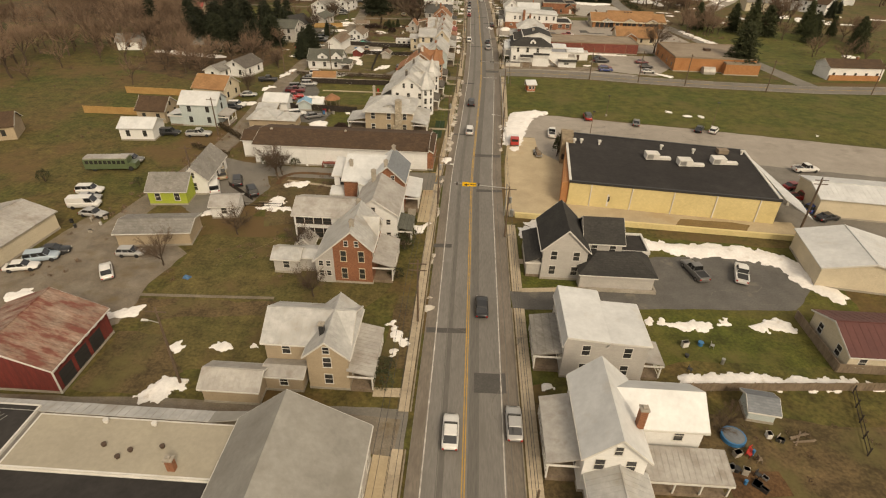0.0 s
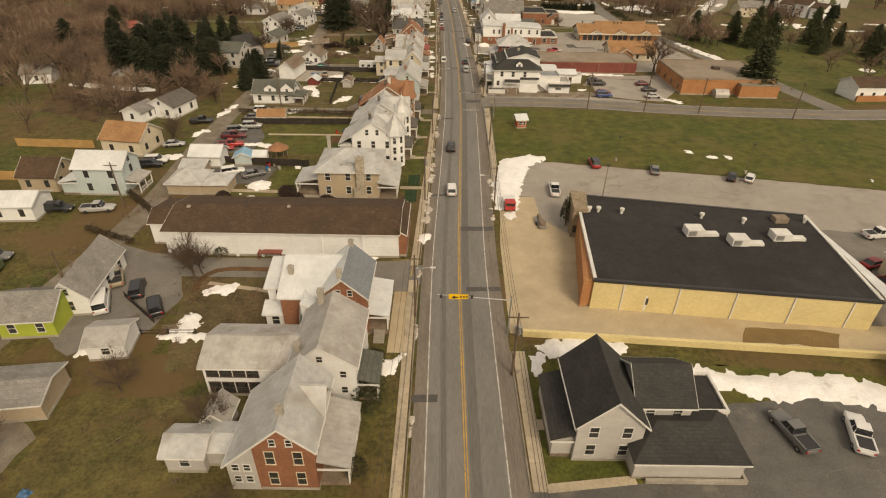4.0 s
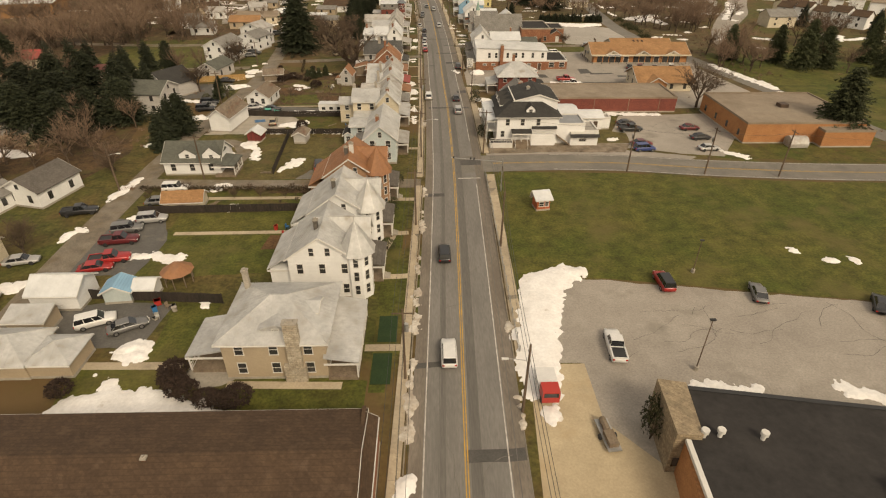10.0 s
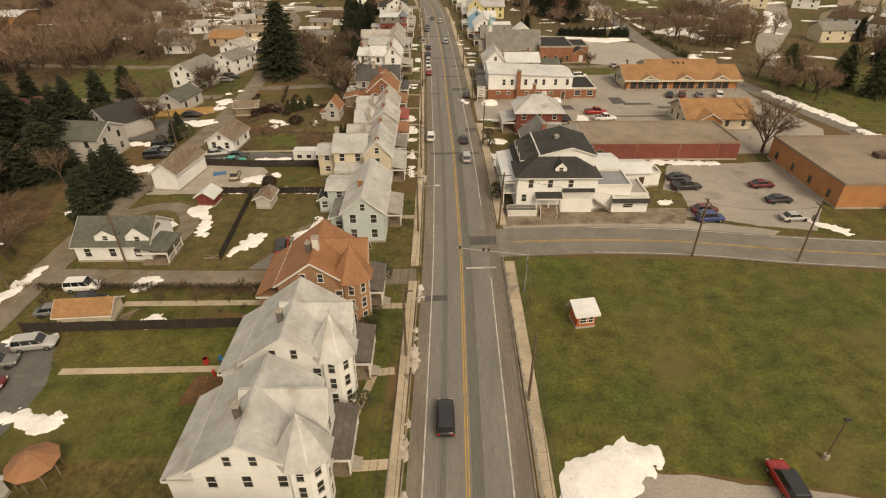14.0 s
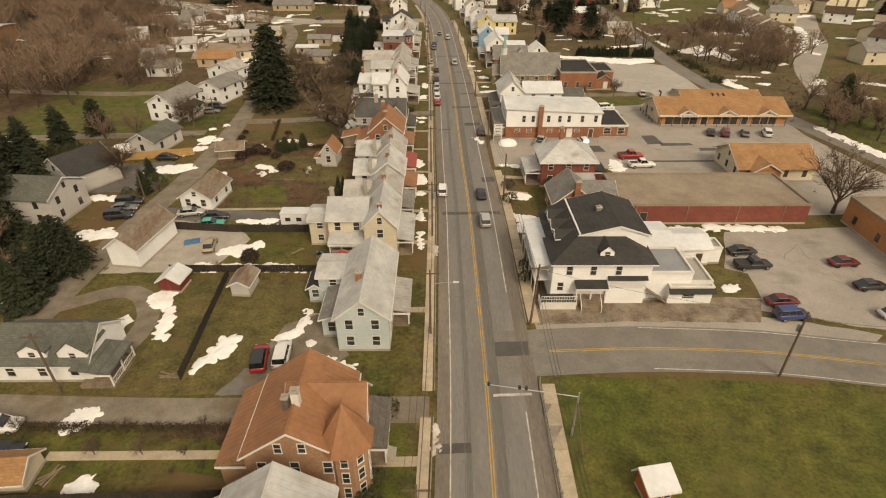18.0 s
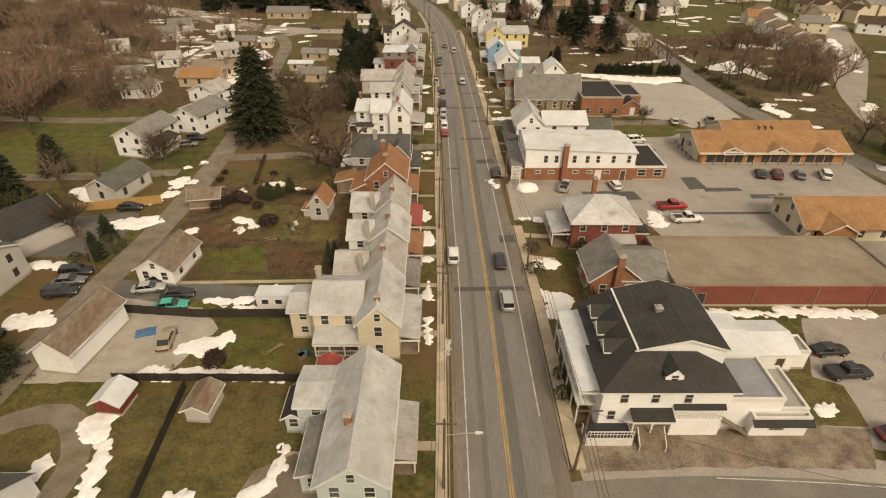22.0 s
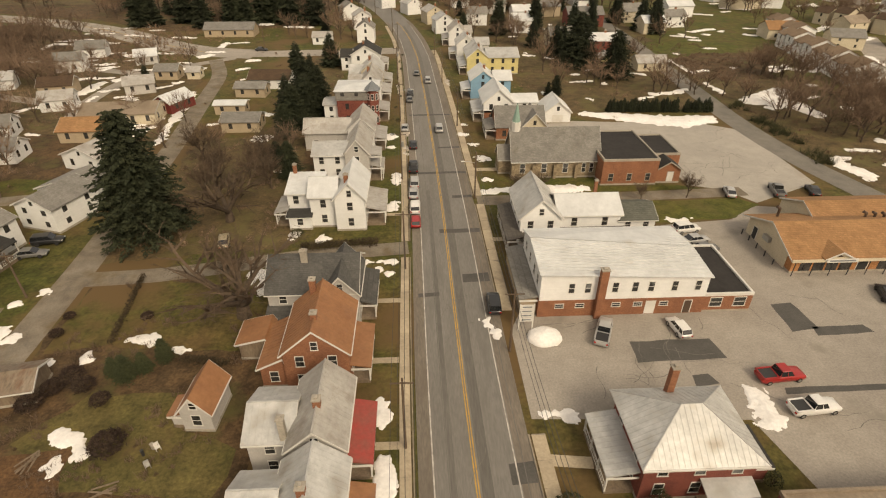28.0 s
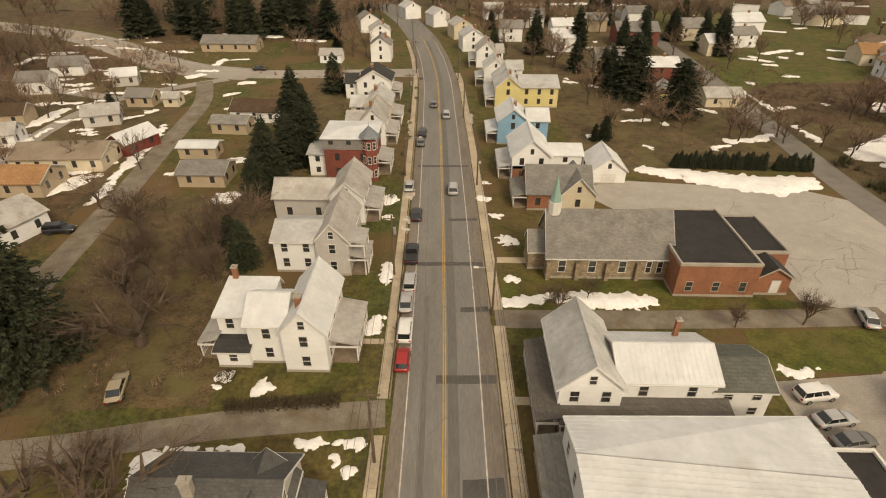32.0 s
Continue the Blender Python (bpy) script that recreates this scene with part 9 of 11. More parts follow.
stand(128, 236, 170, 270, 8, (B, "pine", B), 9, 13, 16)
stand(124, 210, 170, 232, 4, (B, B), 8, 11, 21)
stand(36, 390, 76, 430, 7, (B, B, S), 8, 13, 22)
stand(-50, 292, -30, 335, 5, (B,), 8, 11, 18)
stand(-230, 60, -150, 140, 8, (B,), 9, 13, 24)
stand(-56, 168, -20, 174, 16, ("bush",), 0.9, 1.8, 25)
stand(-82, 225, -60, 262, 6, ("bush", "shrub"), 1.5, 3.0, 23)
stand(-44, 335, -28, 400, 9, (S, B, S), 9, 13, 26)
stand(-112, 300, -82, 330, 8, (B, B), 8, 11, 27)
stand(-120, 400, -80, 440, 4, (B,), 7, 10, 28)
for x, y, hgt in ((20.6, 117.6, 5.5), (19.6, 232.2, 2.6), (31.5, 234.0, 2.2), (19.0, 217.6, 2.4),
                  (-21.0, 224.5, 4.4), (-20.2, 225.3, 4.2), (-19.6, 226.0, 4.0), (-9.8, 175.0, 2.6), (10.4, 200.5, 2.2), (10.6, 203.6, 2.0),
                  (-11.0, 76.0, 2.6), (-10.4, 78.2, 2.2), (-9.0, 46.8, 2.6), (-8.2, 47.6, 1.8), (-8.8, 164.6, 2.0), (-82.5, 92.0, 2.6), (-63.5, 92.0, 2.0)):
    tree("shrub", x, y, hgt, 0.8 if hgt < 3.5 else 0.35)
for i in range(30):
    if i not in (20, 21):
        tree("thuja", 50.2 + 0.95 * i, 346.2 - 0.05 * i, 3.6 + 0.5 * math.sin(i * 2.1), 1.0)
for i in range(18):
    tree("shrub", -100.0 + 1.5 * i, 243.5 + 0.1 * i, 4.6, 0.5)


def hedge(x0, y0, x1, y1, h, w, label="clipped brown winter hedge", seed=0):
    rnd = random.Random(seed)
    m = Mesh()
    ln = math.hypot(x1 - x0, y1 - y0)
    d = Vector((x1 - x0, y1 - y0, 0)) / ln
    sd = Vector((-d.y, d.x, 0))
    n = int(ln * 80 * max(1.0, 2.4 * w * h))
    for _ in range(min(n, 6000)):
        u, v, z = rnd.uniform(0, ln), rnd.uniform(-w / 2, w / 2), h * math.sqrt(rnd.uniform(0, 1))
        p = Vector((x0, y0, z)) + d * u + sd * v
        a, b = (Vector((rnd.gauss(0, 1), rnd.gauss(0, 1), rnd.gauss(0, 1))) * 0.12 for _ in range(2))
        k = len(m.v)
        m.v += [tuple(p), tuple(p + a), tuple(p + b)]
        m.f.append((k, k + 1, k + 2))
    return solid("hedge", m, M_HEDGE, label, "hedge", kind="stuff")


hedge(-21.4, 279.0, -9.0, 280.2, 1.2, 1.4, seed=1)
hedge(-56, 176.8 - 3.0, -20, 173.4, 0.9, 0.9, "ragged brown hedge beside the lane", seed=2)
hedge(-50, 114.8, -62, 126, 1.2, 1.0, seed=5)
hedge(-52, 108, -62, 112, 1.0, 0.9, seed=6)
for i in range(26):
    tree("shrub", -8.2 + 0.35 * (i % 5), 330 + 3.4 * i, 0.9, 1.0) if i % 3 == 0 else None


def brush(x0, y0, x1, y1, n, h, seed, label="low brown winter brush and dead weeds", material=None):
    """Clumps of dead stems spread over rough ground."""
    rnd = random.Random(seed)
    m = Mesh()
    for _ in range(n):
        cx, cy = rnd.uniform(x0, x1), rnd.uniform(y0, y1)
        if wobble(cx + seed, cy, 0.13) < -0.05:
            continue
        s = rnd.uniform(0.5, 1.3)
        for _ in range(26):
            a, r = rnd.uniform(0, 6.283), rnd.uniform(0, 0.55) * s
            p = Vector((cx + r * math.cos(a), cy + r * math.sin(a), 0))
            e = p + Vector((rnd.gauss(0, 0.35), rnd.gauss(0, 0.35), rnd.uniform(0.3, 1.0))) * h * s
            d = Vector((rnd.gauss(0, 1), rnd.gauss(0, 1), 0)).normalized() * 0.035
            k = len(m.v)
            m.v += [tuple(p - d), tuple(p + d), tuple(e)]
            m.f.append((k, k + 1, k + 2))
    solid("brush", m, material or M_TWIG, label, "brush", kind="stuff")


brush(-48, 224, -24, 262, 420, 0.9, 1)
brush(-60, 174, -20, 177, 110, 1.0, 2)
brush(-52, 280, -26, 330, 420, 1.0, 3)
brush(-54, 203, -20, 206, 60, 0.8, 4)
brush(-66, 60, -58, 120, 90, 0.8, 5)
brush(-110, 196, -64, 250, 300, 1.0, 6)
brush(-130, 300, -62, 345, 260, 1.1, 7)
brush(88, 250, 112, 430, 500, 1.2, 8)
brush(62, 195, 110, 260, 120, 0.9, 9)
brush(28, 340, 78, 440, 300, 1.0, 10)
brush(-150, 430, -60, 470, 300, 1.1, 11)
brush(-62, 104, -50, 126, 60, 0.7, 12)
brush(-44, 84, -24, 104, 90, 0.6, 13)
brush(10, 22, 60, 44, 110, 0.5, 14)
brush(-140, 110, -70, 200, 160, 0.8, 15)
brush(130, 230, 200, 330, 260, 1.1, 16)
brush(-40, 330, -24, 420, 160, 0.9, 17)
brush(84.5, 308, 89, 352, 170, 2.6, 20, "dense green-brown roadside thicket", M_SHRUB)
brush(90, 374, 130, 412, 380, 1.2, 21, "rust-brown dead weeds in the field")
brush(-120, 405, -82, 425, 200, 1.6, 22, "brown thicket beside the curving road")
brush(-150, 424, -95, 455, 260, 1.6, 23, "brown thicket beside the curving road")
brush(-62, 335, -40, 420, 110, 0.8, 24)
brush(-45, 60, -24, 84, 60, 0.5, 25)
brush(-26, 172.4, -20, 176, 40, 1.4, 26)
stand(-44, 440, -24, 540, 9, (B, B, S), 8, 12, 41, lambda x, y: abs(x - road_x(y)) > 12)
stand(14, 430, 40, 540, 12, (B, B, S), 8, 12, 42, lambda x, y: abs(x - road_x(y)) > 12)
stand(-160, 335, -70, 420, 16, (B,), 6, 10, 43)
for x, y, hh in ((-37.2, 251.4, 3.6), (-35.6, 252.6, 3.0), (-33.8, 254.4, 3.2), (-39.0, 252.2, 2.8)):
    tree("pine", x, y, hh, 1.25)
for x, y, hh, w in ((-34.6, 241.0, 2.7, 1.2), (-43.9, 251.0, 2.4, 1.5), (-45.8, 247.6, 2.6, 1.5), (-41.6, 249.4, 2.2, 1.4), (-38.2, 247.4, 2.2, 1.2), (-47.0, 250.0, 1.8, 1.5), (-49.8, 263.2, 1.2, 1.5), (-49.6, 259.6, 1.3, 1.6), (-39.3, 262.8, 1.2, 1.5), (-44.4, 269.4, 1.4, 1.3)):
    tree("bush", x, y, hh, w)
for x, y, hh, w in ((-34.6, 241.2, 2.3, 1.3), (-44.6, 249.6, 1.7, 1.6), (-43.4, 251.4, 1.8, 1.5), (-45.9, 247.2, 1.9, 1.5), (-41.4, 250.0, 1.5, 1.6), (-38.4, 247.6, 1.6, 1.4), (-49.8, 263.0, 1.0, 1.5), (-49.6, 259.4, 1.1, 1.6), (-39.3, 262.6, 1.0, 1.6)):
    tree("brown shrub", x, y, hh, w)
hedge(-32.0, 254.0, -25.6, 253.0, 0.9, 1.0, "low dark brown hedge across the garden", seed=7)
hedge(-43.8, 272.4, -41.8, 257.2, 0.8, 0.7, "low dark overgrown fence line across the garden", seed=8)
for x, y, hh, w in ((-31.3, 126.0, 2.3, 1.25), (-30.9, 124.6, 2.3, 1.2), (-29.8, 123.4, 2.4, 1.25), (-28.6, 122.8, 2.2, 1.3), (-23.0, 121.9, 2.5, 1.2), (-23.9, 121.4, 2.0, 1.3), (-26.4, 122.2, 1.2, 2.0), (-25.0, 122.0, 1.3, 1.8), (-42.6, 123.4, 2.0, 1.2)):
    tree("brown shrub", x, y, hh, w)
for x, y, hh, w in ((-40.6, 300.6, 2.6, 1.3), (-37.6, 303.2, 3.0, 1.2), (-44.2, 304.6, 2.4, 1.3), (-36.0, 297.6, 2.2, 1.4), (-33.4, 308.0, 2.8, 1.2), (-47.0, 313.6, 2.6, 1.3)):
    tree("bush", x, y, hh, w)
tree("conifer", -28.2, 306.8, 8.4, 1.15)
tree("conifer", -31.6, 311.4, 6.4, 1.1)
for x, y, hh in ((88.0, 358.6, 9.0), (91.2, 352.8, 8.4), (80.4, 360.4, 7.0), (94.4, 356.0, 7.5), (98.5, 348.0, 8.0), (86.6, 366.4, 6.5)):
    tree("far", x, y, hh, 1.2)
brush(90, 384, 124, 402, 160, 1.6, 27, "brown thicket beside the back road")
for x, y, hh in ((38.8, 361.4, 6.0), (36.4, 360.8, 4.0)):
    tree("conifer", x, y, hh, 1.0)
wood(-140, 190, -100, 245, 5, 44, None, 0.9)
for x, y, hh in ((-96.6, 186.4, 11), (-86.4, 174.5, 10), (-88.6, 186.3, 10), (-77.6, 190.6, 9.5), (-65.4, 183.4, 7.5), (-91.4, 174.6, 10), (-83.4, 166.6, 8.5), (-111.6, 200.3, 11), (-92.6, 180.4, 10), (-103.0, 183.4, 11), (-80.4, 182.6, 9), (-72.4, 189.4, 8.5), (-99.4, 176.8, 10)):
    tree("far", x, y, hh, 1.3)
for x, y, hh in ((-98.8, 200.4, 13), (-94.6, 203.6, 13), (-84.0, 200.6, 11), (-103.4, 208.0, 13), (-80.6, 206.6, 10), (-76.0, 211.8, 11), (-89.4, 211.6, 12)):
    tree("conifer", x, y, hh, 1.45)
ribbon("flower_bed", [(-27.8, 101.3), (-36.2, 101.5), (-37.9, 99.7), (-37.4, 95.7)], 0.55, 0.55, 0.036, M_DUG, "mulched flower bed edged with brick round a lawn", "flower bed", step=2)
flat("yard", [(-108, 172), (-84, 162), (-70, 178), (-66, 192), (-74, 214), (-104, 216), (-116, 196)], 0.0135, M_LITTER, "brown leaf litter under the bare trees", "yard", ragged=0.8)
for x, y, hh in ((-102.2, 197.5, 12), (-114.0, 177.5, 12), (-85.2, 179.5, 9), (-76.0, 186.3, 9), (-116.5, 207.4, 12), (-78.0, 253.1, 11), (-98.0, 188.0, 10), (-110.0, 215.0, 11), (-84.0, 208.0, 10), (-72.0, 208.0, 9)):
    tree("bare", x, y, hh, 1.15)
for x, y, hh in ((-91.6, 199.4, 13), (-100.1, 205.0, 14), (-87.0, 203.5, 11), (-86.0, 263.9, 9)):
    tree("conifer", x, y, hh, 1.35)
tree("brown shrub", -31.9, 205.9, 2.7, 1.0)
stand(-50, 226, -38, 238, 5, ("bush",), 1.6, 2.6, 71)
stand(-48, 168, -20, 175, 8, ("bush",), 1.4, 2.6, 72)
for x, y, hh, w in ((-9.4, 76.6, 3.0, 1.1), (-9.6, 74.6, 2.2, 1.3), (-9.4, 81.4, 2.6, 0.8), (-9.9, 66.4, 2.0, 1.2), (-8.6, 44.6, 2.2, 1.2), (-8.4, 175.2, 3.2, 0.9), (-8.6, 167.2, 1.8, 1.2), (-8.8, 164.4, 2.2, 1.2), (-8.6, 152.6, 1.8, 1.3), (11.4, 232.4, 2.0, 1.2), (17.6, 219.2, 2.6, 1.1), (11.0, 226.0, 2.2, 1.2),
                    (-42.4, 104.2, 2.3, 1.0), (-36.4, 104.3, 2.0, 1.1), (20.2, 116.2, 5.0, 0.4), (-11.6, 297.4, 1.6, 1.2), (-22.8, 283.4, 1.4, 1.3), (30.0, 205.0, 2.0, 1.0)):
    tree("shrub", x, y, hh, w)
wood(-205, 150, -120, 300, 7, 45, None, 0.95)
tree("thuja", -21.6, 229.0, 4.4, 0.7)
tree("thuja", -20.8, 230.0, 4.2, 0.7)
tree("bush", 30.6, 42.0, 3.4, 1.3)
tree("bush", 29.2, 41.0, 2.6, 1.3)

# ---- snow ----


def snow(path, h, seed, material=None, label="patch of old melting snow on the grass"):
    """A melting bank: a low mound round a chain of discs, with a wandering edge."""
    h *= 0.65
    x0, x1 = min(p[0] - p[2] for p in path) - 1, max(p[0] + p[2] for p in path) + 1
    y0, y1 = min(p[1] - p[2] for p in path) - 1, max(p[1] + p[2] for p in path) + 1
    near = abs((x0 + x1) / 2) < 75 and y1 < 330
    cell = max(0.15 if near else 0.35, math.sqrt((x1 - x0) * (y1 - y0) / (2500 if near else 700)))
    nx, ny = int((x1 - x0) / cell) + 2, int((y1 - y0) / cell) + 2
    segs = list(zip(path, path[1:])) or [(path[0], path[0])]
    z = np.empty((ny, nx))
    for j in range(ny):
        for i in range(nx):
            x, y = x0 + i * cell, y0 + j * cell
            d = 1e9
            for (ax, ay, ar), (bx, by, br) in segs:
                dx, dy = bx - ax, by - ay
                t = max(0.0, min(1.0, ((x - ax) * dx + (y - ay) * dy) / (dx * dx + dy * dy + 1e-9)))
                d = min(d, math.hypot(x - ax - dx * t, y - ay - dy * t) - (ar + (br - ar) * t))
            d += 0.9 * wobble(x + seed * 7, y, 0.45) + 0.75 * wobble(x, y + seed * 3, 1.2) + 0.28 * wobble(x + 5, y, 2.7) + 0.1
            z[j, i] = max(-0.1, min(0.10 + 0.04 * wobble(x, y, 1.6), -d * 0.5) + max(0.0, min(h - 0.1, (-d - 0.5) * 0.22))) + 0.04 + 0.0047 * (seed % 7)
    left = {(j, i) for j in range(ny - 1) for i in range(nx - 1) if max(z[j, i], z[j, i + 1], z[j + 1, i], z[j + 1, i + 1]) > 0.03}
    pieces = []
    while left:
        todo, piece = [left.pop()], []
        while todo:
            j, i = todo.pop()
            piece.append((j, i))
            for q in ((j + a, i + b) for a in (-1, 0, 1) for b in (-1, 0, 1)):
                if q in left:
                    left.remove(q)
                    todo.append(q)
        pieces.append(piece)
    pieces.sort(key=len, reverse=True)
    for piece in pieces[:3 if near else 1]:
        if len(piece) < 14 and piece is not pieces[0]:
            continue
        m, used = Mesh(), {}
        for j, i in sorted(piece):
            f = []
            for a, b in ((j, i), (j, i + 1), (j + 1, i + 1), (j + 1, i)):
                if (a, b) not in used:
                    used[a, b] = len(m.v)
                    m.v.append((x0 + b * cell, y0 + a * cell, float(z[a, b])))
                f.append(used[a, b])
            m.f.append(tuple(f))
        solid("snow_patch", m, material or M_SNOW, label, "snow", group="snow patches", smooth=True)


snow([(10.4, 123.2, 2.2), (11.4, 131.9, 3.2), (14.1, 142.6, 3.4), (17.3, 145.3, 2.6), (20.1, 145.6, 1.3)], 0.5, 0)
snow([(29.1, 80.8, 1.0), (36.1, 78.8, 1.9), (45.5, 78.8, 2.2), (52.0, 76.8, 2.2), (54.1, 72.0, 2.6), (55.8, 67.8, 1.9)], 0.6, 1)
snow([(11.1, 84.7, 1.0), (15.5, 84.6, 2.0), (21.0, 84.8, 1.5)], 0.5, 2)
snow([(10.8, 83.3, 0.9), (10.1, 80.8, 0.6)], 0.4, 3)
snow([(26.3, 59.1, 0.6), (30.1, 58.7, 1.1), (37.3, 59.6, 0.5)], 0.25, 4)
snow([(41.5, 59.5, 0.9), (44.8, 60.0, 1.4)], 0.25, 5)
snow([(28.0, 48.5, 0.8), (36.1, 49.1, 0.9), (44.3, 49.4, 0.8), (51.7, 49.4, 0.5)], 0.4, 6)
snow([(-8.9, 55.5, 0.7), (-7.4, 52.6, 0.9)], 0.3, 7)
snow([(-7.9, 49.8, 0.5)], 0.2, 8)
snow([(-31.8, 49.2, 0.5), (-30.1, 49.5, 0.9)], 0.3, 9)
snow([(-35.3, 49.1, 0.7)], 0.3, 10)
snow([(-27.3, 49.0, 0.5), (-26.1, 49.8, 0.6)], 0.3, 11)
snow([(-35.6, 40.5, 0.8), (-34.1, 42.1, 1.6), (-32.7, 42.6, 1.0)], 0.5, 12)
snow([(-47.4, 54.4, 1.0), (-45.4, 55.2, 1.2)], 0.4, 13)
snow([(-62.5, 57.2, 1.6)], 0.4, 14)
snow([(11.0, 46.0, 0.7)], 0.3, 15)
snow([(-35.1, 95.5, 1.2), (-32.7, 96.2, 1.2)], 0.4, 16)
snow([(-46.2, 82.8, 1.0), (-44.0, 84.7, 1.8)], 0.6, 17)
snow([(-35.9, 86.1, 0.9), (-37.6, 85.5, 0.6)], 0.4, 18)
snow([(-7.7, 80.7, 1.2), (-7.1, 82.5, 0.8)], 0.5, 19)
snow([(-35.3, 88.9, 1.6), (-35.2, 86.0, 1.3), (-33.1, 85.9, 0.8)], 0.5, 20)
snow([(-27.9, 87.3, 0.8), (-27.6, 85.8, 0.6)], 0.3, 21)
snow([(-39.4, 129.2, 1.0), (-37.2, 129.8, 1.6)], 0.5, 22)
snow([(-38.6, 124.2, 0.5), (-34.1, 122.5, 0.7)], 0.3, 23)
snow([(-46.0, 87.0, 1.4)], 0.4, 24)
snow([(-39.3, 130.5, 1.5), (-37.2, 130.9, 1.5)], 0.5, 25)
snow([(-41.2, 121.6, 1.7), (-37.4, 121.6, 3.0), (-33.0, 121.0, 3.2), (-29.6, 120.4, 2.2), (-26.4, 120.2, 1.9)], 0.4, 26)
snow([(-38.8, 125.2, 1.1), (-37.6, 123.8, 1.2)], 0.35, 226)
snow([(-48.7, 151.2, 0.8), (-44.6, 151.4, 1.0), (-41.1, 150.8, 1.2)], 0.4, 27)
snow([(-30.9, 184.5, 0.9), (-29.5, 186.4, 0.7)], 0.4, 28)
snow([(-64.3, 196.4, 1.0), (-61.2, 196.8, 1.2)], 0.4, 29)
snow([(-60.0, 171.7, 0.8), (-59.1, 175.9, 0.9)], 0.4, 30)
snow([(-60.8, 156.8, 1.0), (-59.9, 159.1, 1.0)], 0.4, 31)
snow([(-59.7, 170.1, 0.8), (-59.2, 174.9, 1.1), (-58.2, 179.0, 0.8)], 0.3, 32)
snow([(-31.3, 183.6, 0.7), (-29.1, 186.8, 0.8)], 0.4, 33)
snow([(-41.4, 196.7, 2.0)], 0.3, 34)
snow([(-52.2, 163.5, 1.0), (-48.8, 163.8, 0.8)], 0.3, 35)
snow([(-18.9, 187.1, 0.6)], 0.3, 36)
snow([(-41.2, 175.3, 1.4), (-43.7, 174.6, 0.6)], 0.3, 37)
snow([(-37.1, 166.6, 1.4)], 0.3, 38)
snow([(-32.1, 140.2, 1.1)], 0.4, 39)
snow([(-42.6, 172.5, 0.7), (-42.2, 174.8, 1.4), (-40.9, 175.4, 1.2)], 0.3, 40)
snow([(-32.0, 182.1, 0.8), (-31.1, 185.2, 0.9), (-30.0, 187.7, 1.1), (-28.6, 188.1, 0.8)], 0.4, 41)
snow([(-23.2, 188.1, 0.8), (-21.2, 189.7, 0.9), (-20.3, 193.6, 0.7)], 0.3, 42)
snow([(-36.8, 209.0, 1.3), (-34.6, 209.6, 2.2), (-31.9, 211.2, 1.5)], 0.3, 43)
snow([(-38.6, 188.4, 0.8), (-39.7, 194.2, 0.7)], 0.3, 44)
snow([(-44.8, 191.8, 0.9), (-44.7, 190.2, 0.7)], 0.3, 45)
snow([(-15.5, 183.3, 1.0), (-13.1, 182.3, 0.8)], 0.4, 46)
snow([(-62.5, 214.2, 1.8), (-59.5, 214.5, 1.9)], 0.5, 47)
snow([(-68.4, 228.3, 1.4), (-64.7, 228.1, 0.9)], 0.3, 48)
snow([(-37.1, 218.0, 0.5), (-30.3, 217.6, 0.5)], 0.3, 49)
snow([(-58.7, 256.2, 1.0), (-55.8, 259.0, 1.2)], 0.4, 50)
snow([(-59.1, 240.7, 1.5), (-55.5, 241.7, 1.2)], 0.4, 51)
snow([(-47.7, 239.1, 1.1)], 0.3, 52)
snow([(-39.3, 239.6, 0.9)], 0.2, 53)
snow([(-13.0, 184.2, 0.5)], 0.2, 54)
snow([(-6.2, 237.4, 0.8), (-5.8, 235.2, 0.8)], 0.3, 56)
snow([(-6.1, 230.2, 0.8)], 0.3, 57)
snow([(-5.4, 215.1, 0.7), (-5.5, 210.5, 0.4)], 0.2, 58)
snow([(-5.8, 224.0, 0.6), (-5.7, 219.8, 0.5)], 0.2, 59)
snow([(13.8, 229.0, 1.3), (12.0, 229.1, 0.6)], 0.4, 60)
snow([(11.6, 221.0, 0.8), (14.0, 218.9, 2.0), (12.3, 216.1, 1.2)], 0.6, 61)
snow([(36.3, 245.7, 1.0), (36.2, 241.8, 1.5)], 0.5, 62)
snow([(33.2, 216.5, 0.6), (43.1, 216.4, 0.7), (54.1, 216.7, 0.8)], 0.3, 64)
snow([(36.4, 205.6, 1.2), (38.0, 206.2, 0.6)], 0.4, 65)
snow([(-38.2, 219.1, 0.4), (-31.6, 219.5, 0.7)], 0.2, 66)
snow([(-29.0, 222.4, 0.5), (-23.1, 221.4, 0.6)], 0.2, 67)
snow([(-63.6, 241.2, 1.4), (-59.7, 241.8, 2.2), (-57.1, 243.6, 1.5)], 0.5, 68)
snow([(-59.6, 258.6, 1.0), (-57.8, 260.3, 1.4)], 0.4, 69)
snow([(-59.5, 266.7, 1.0)], 0.3, 70)
snow([(6.7, 260.2, 0.5), (7.7, 257.3, 0.8)], 0.4, 71)
snow([(11.4, 244.0, 0.6), (14.7, 243.0, 0.8)], 0.3, 72)
snow([(-6.8, 246.8, 0.7), (-6.9, 244.0, 1.0)], 0.3, 73)
snow([(-6.4, 238.6, 0.7), (-6.0, 235.7, 1.1)], 0.3, 74)
snow([(-39.6, 258.2, 1.1), (-36.8, 257.9, 1.1)], 0.3, 75)
snow([(-32.6, 255.7, 0.7)], 0.3, 175)
snow([(-48.3, 254.6, 0.9), (-48.5, 252.2, 0.7)], 0.3, 176)
snow([(-25.4, 271.6, 1.0), (-24.0, 268.4, 0.9)], 0.3, 177)
snow([(-43.7, 255.3, 0.7)], 0.3, 76)
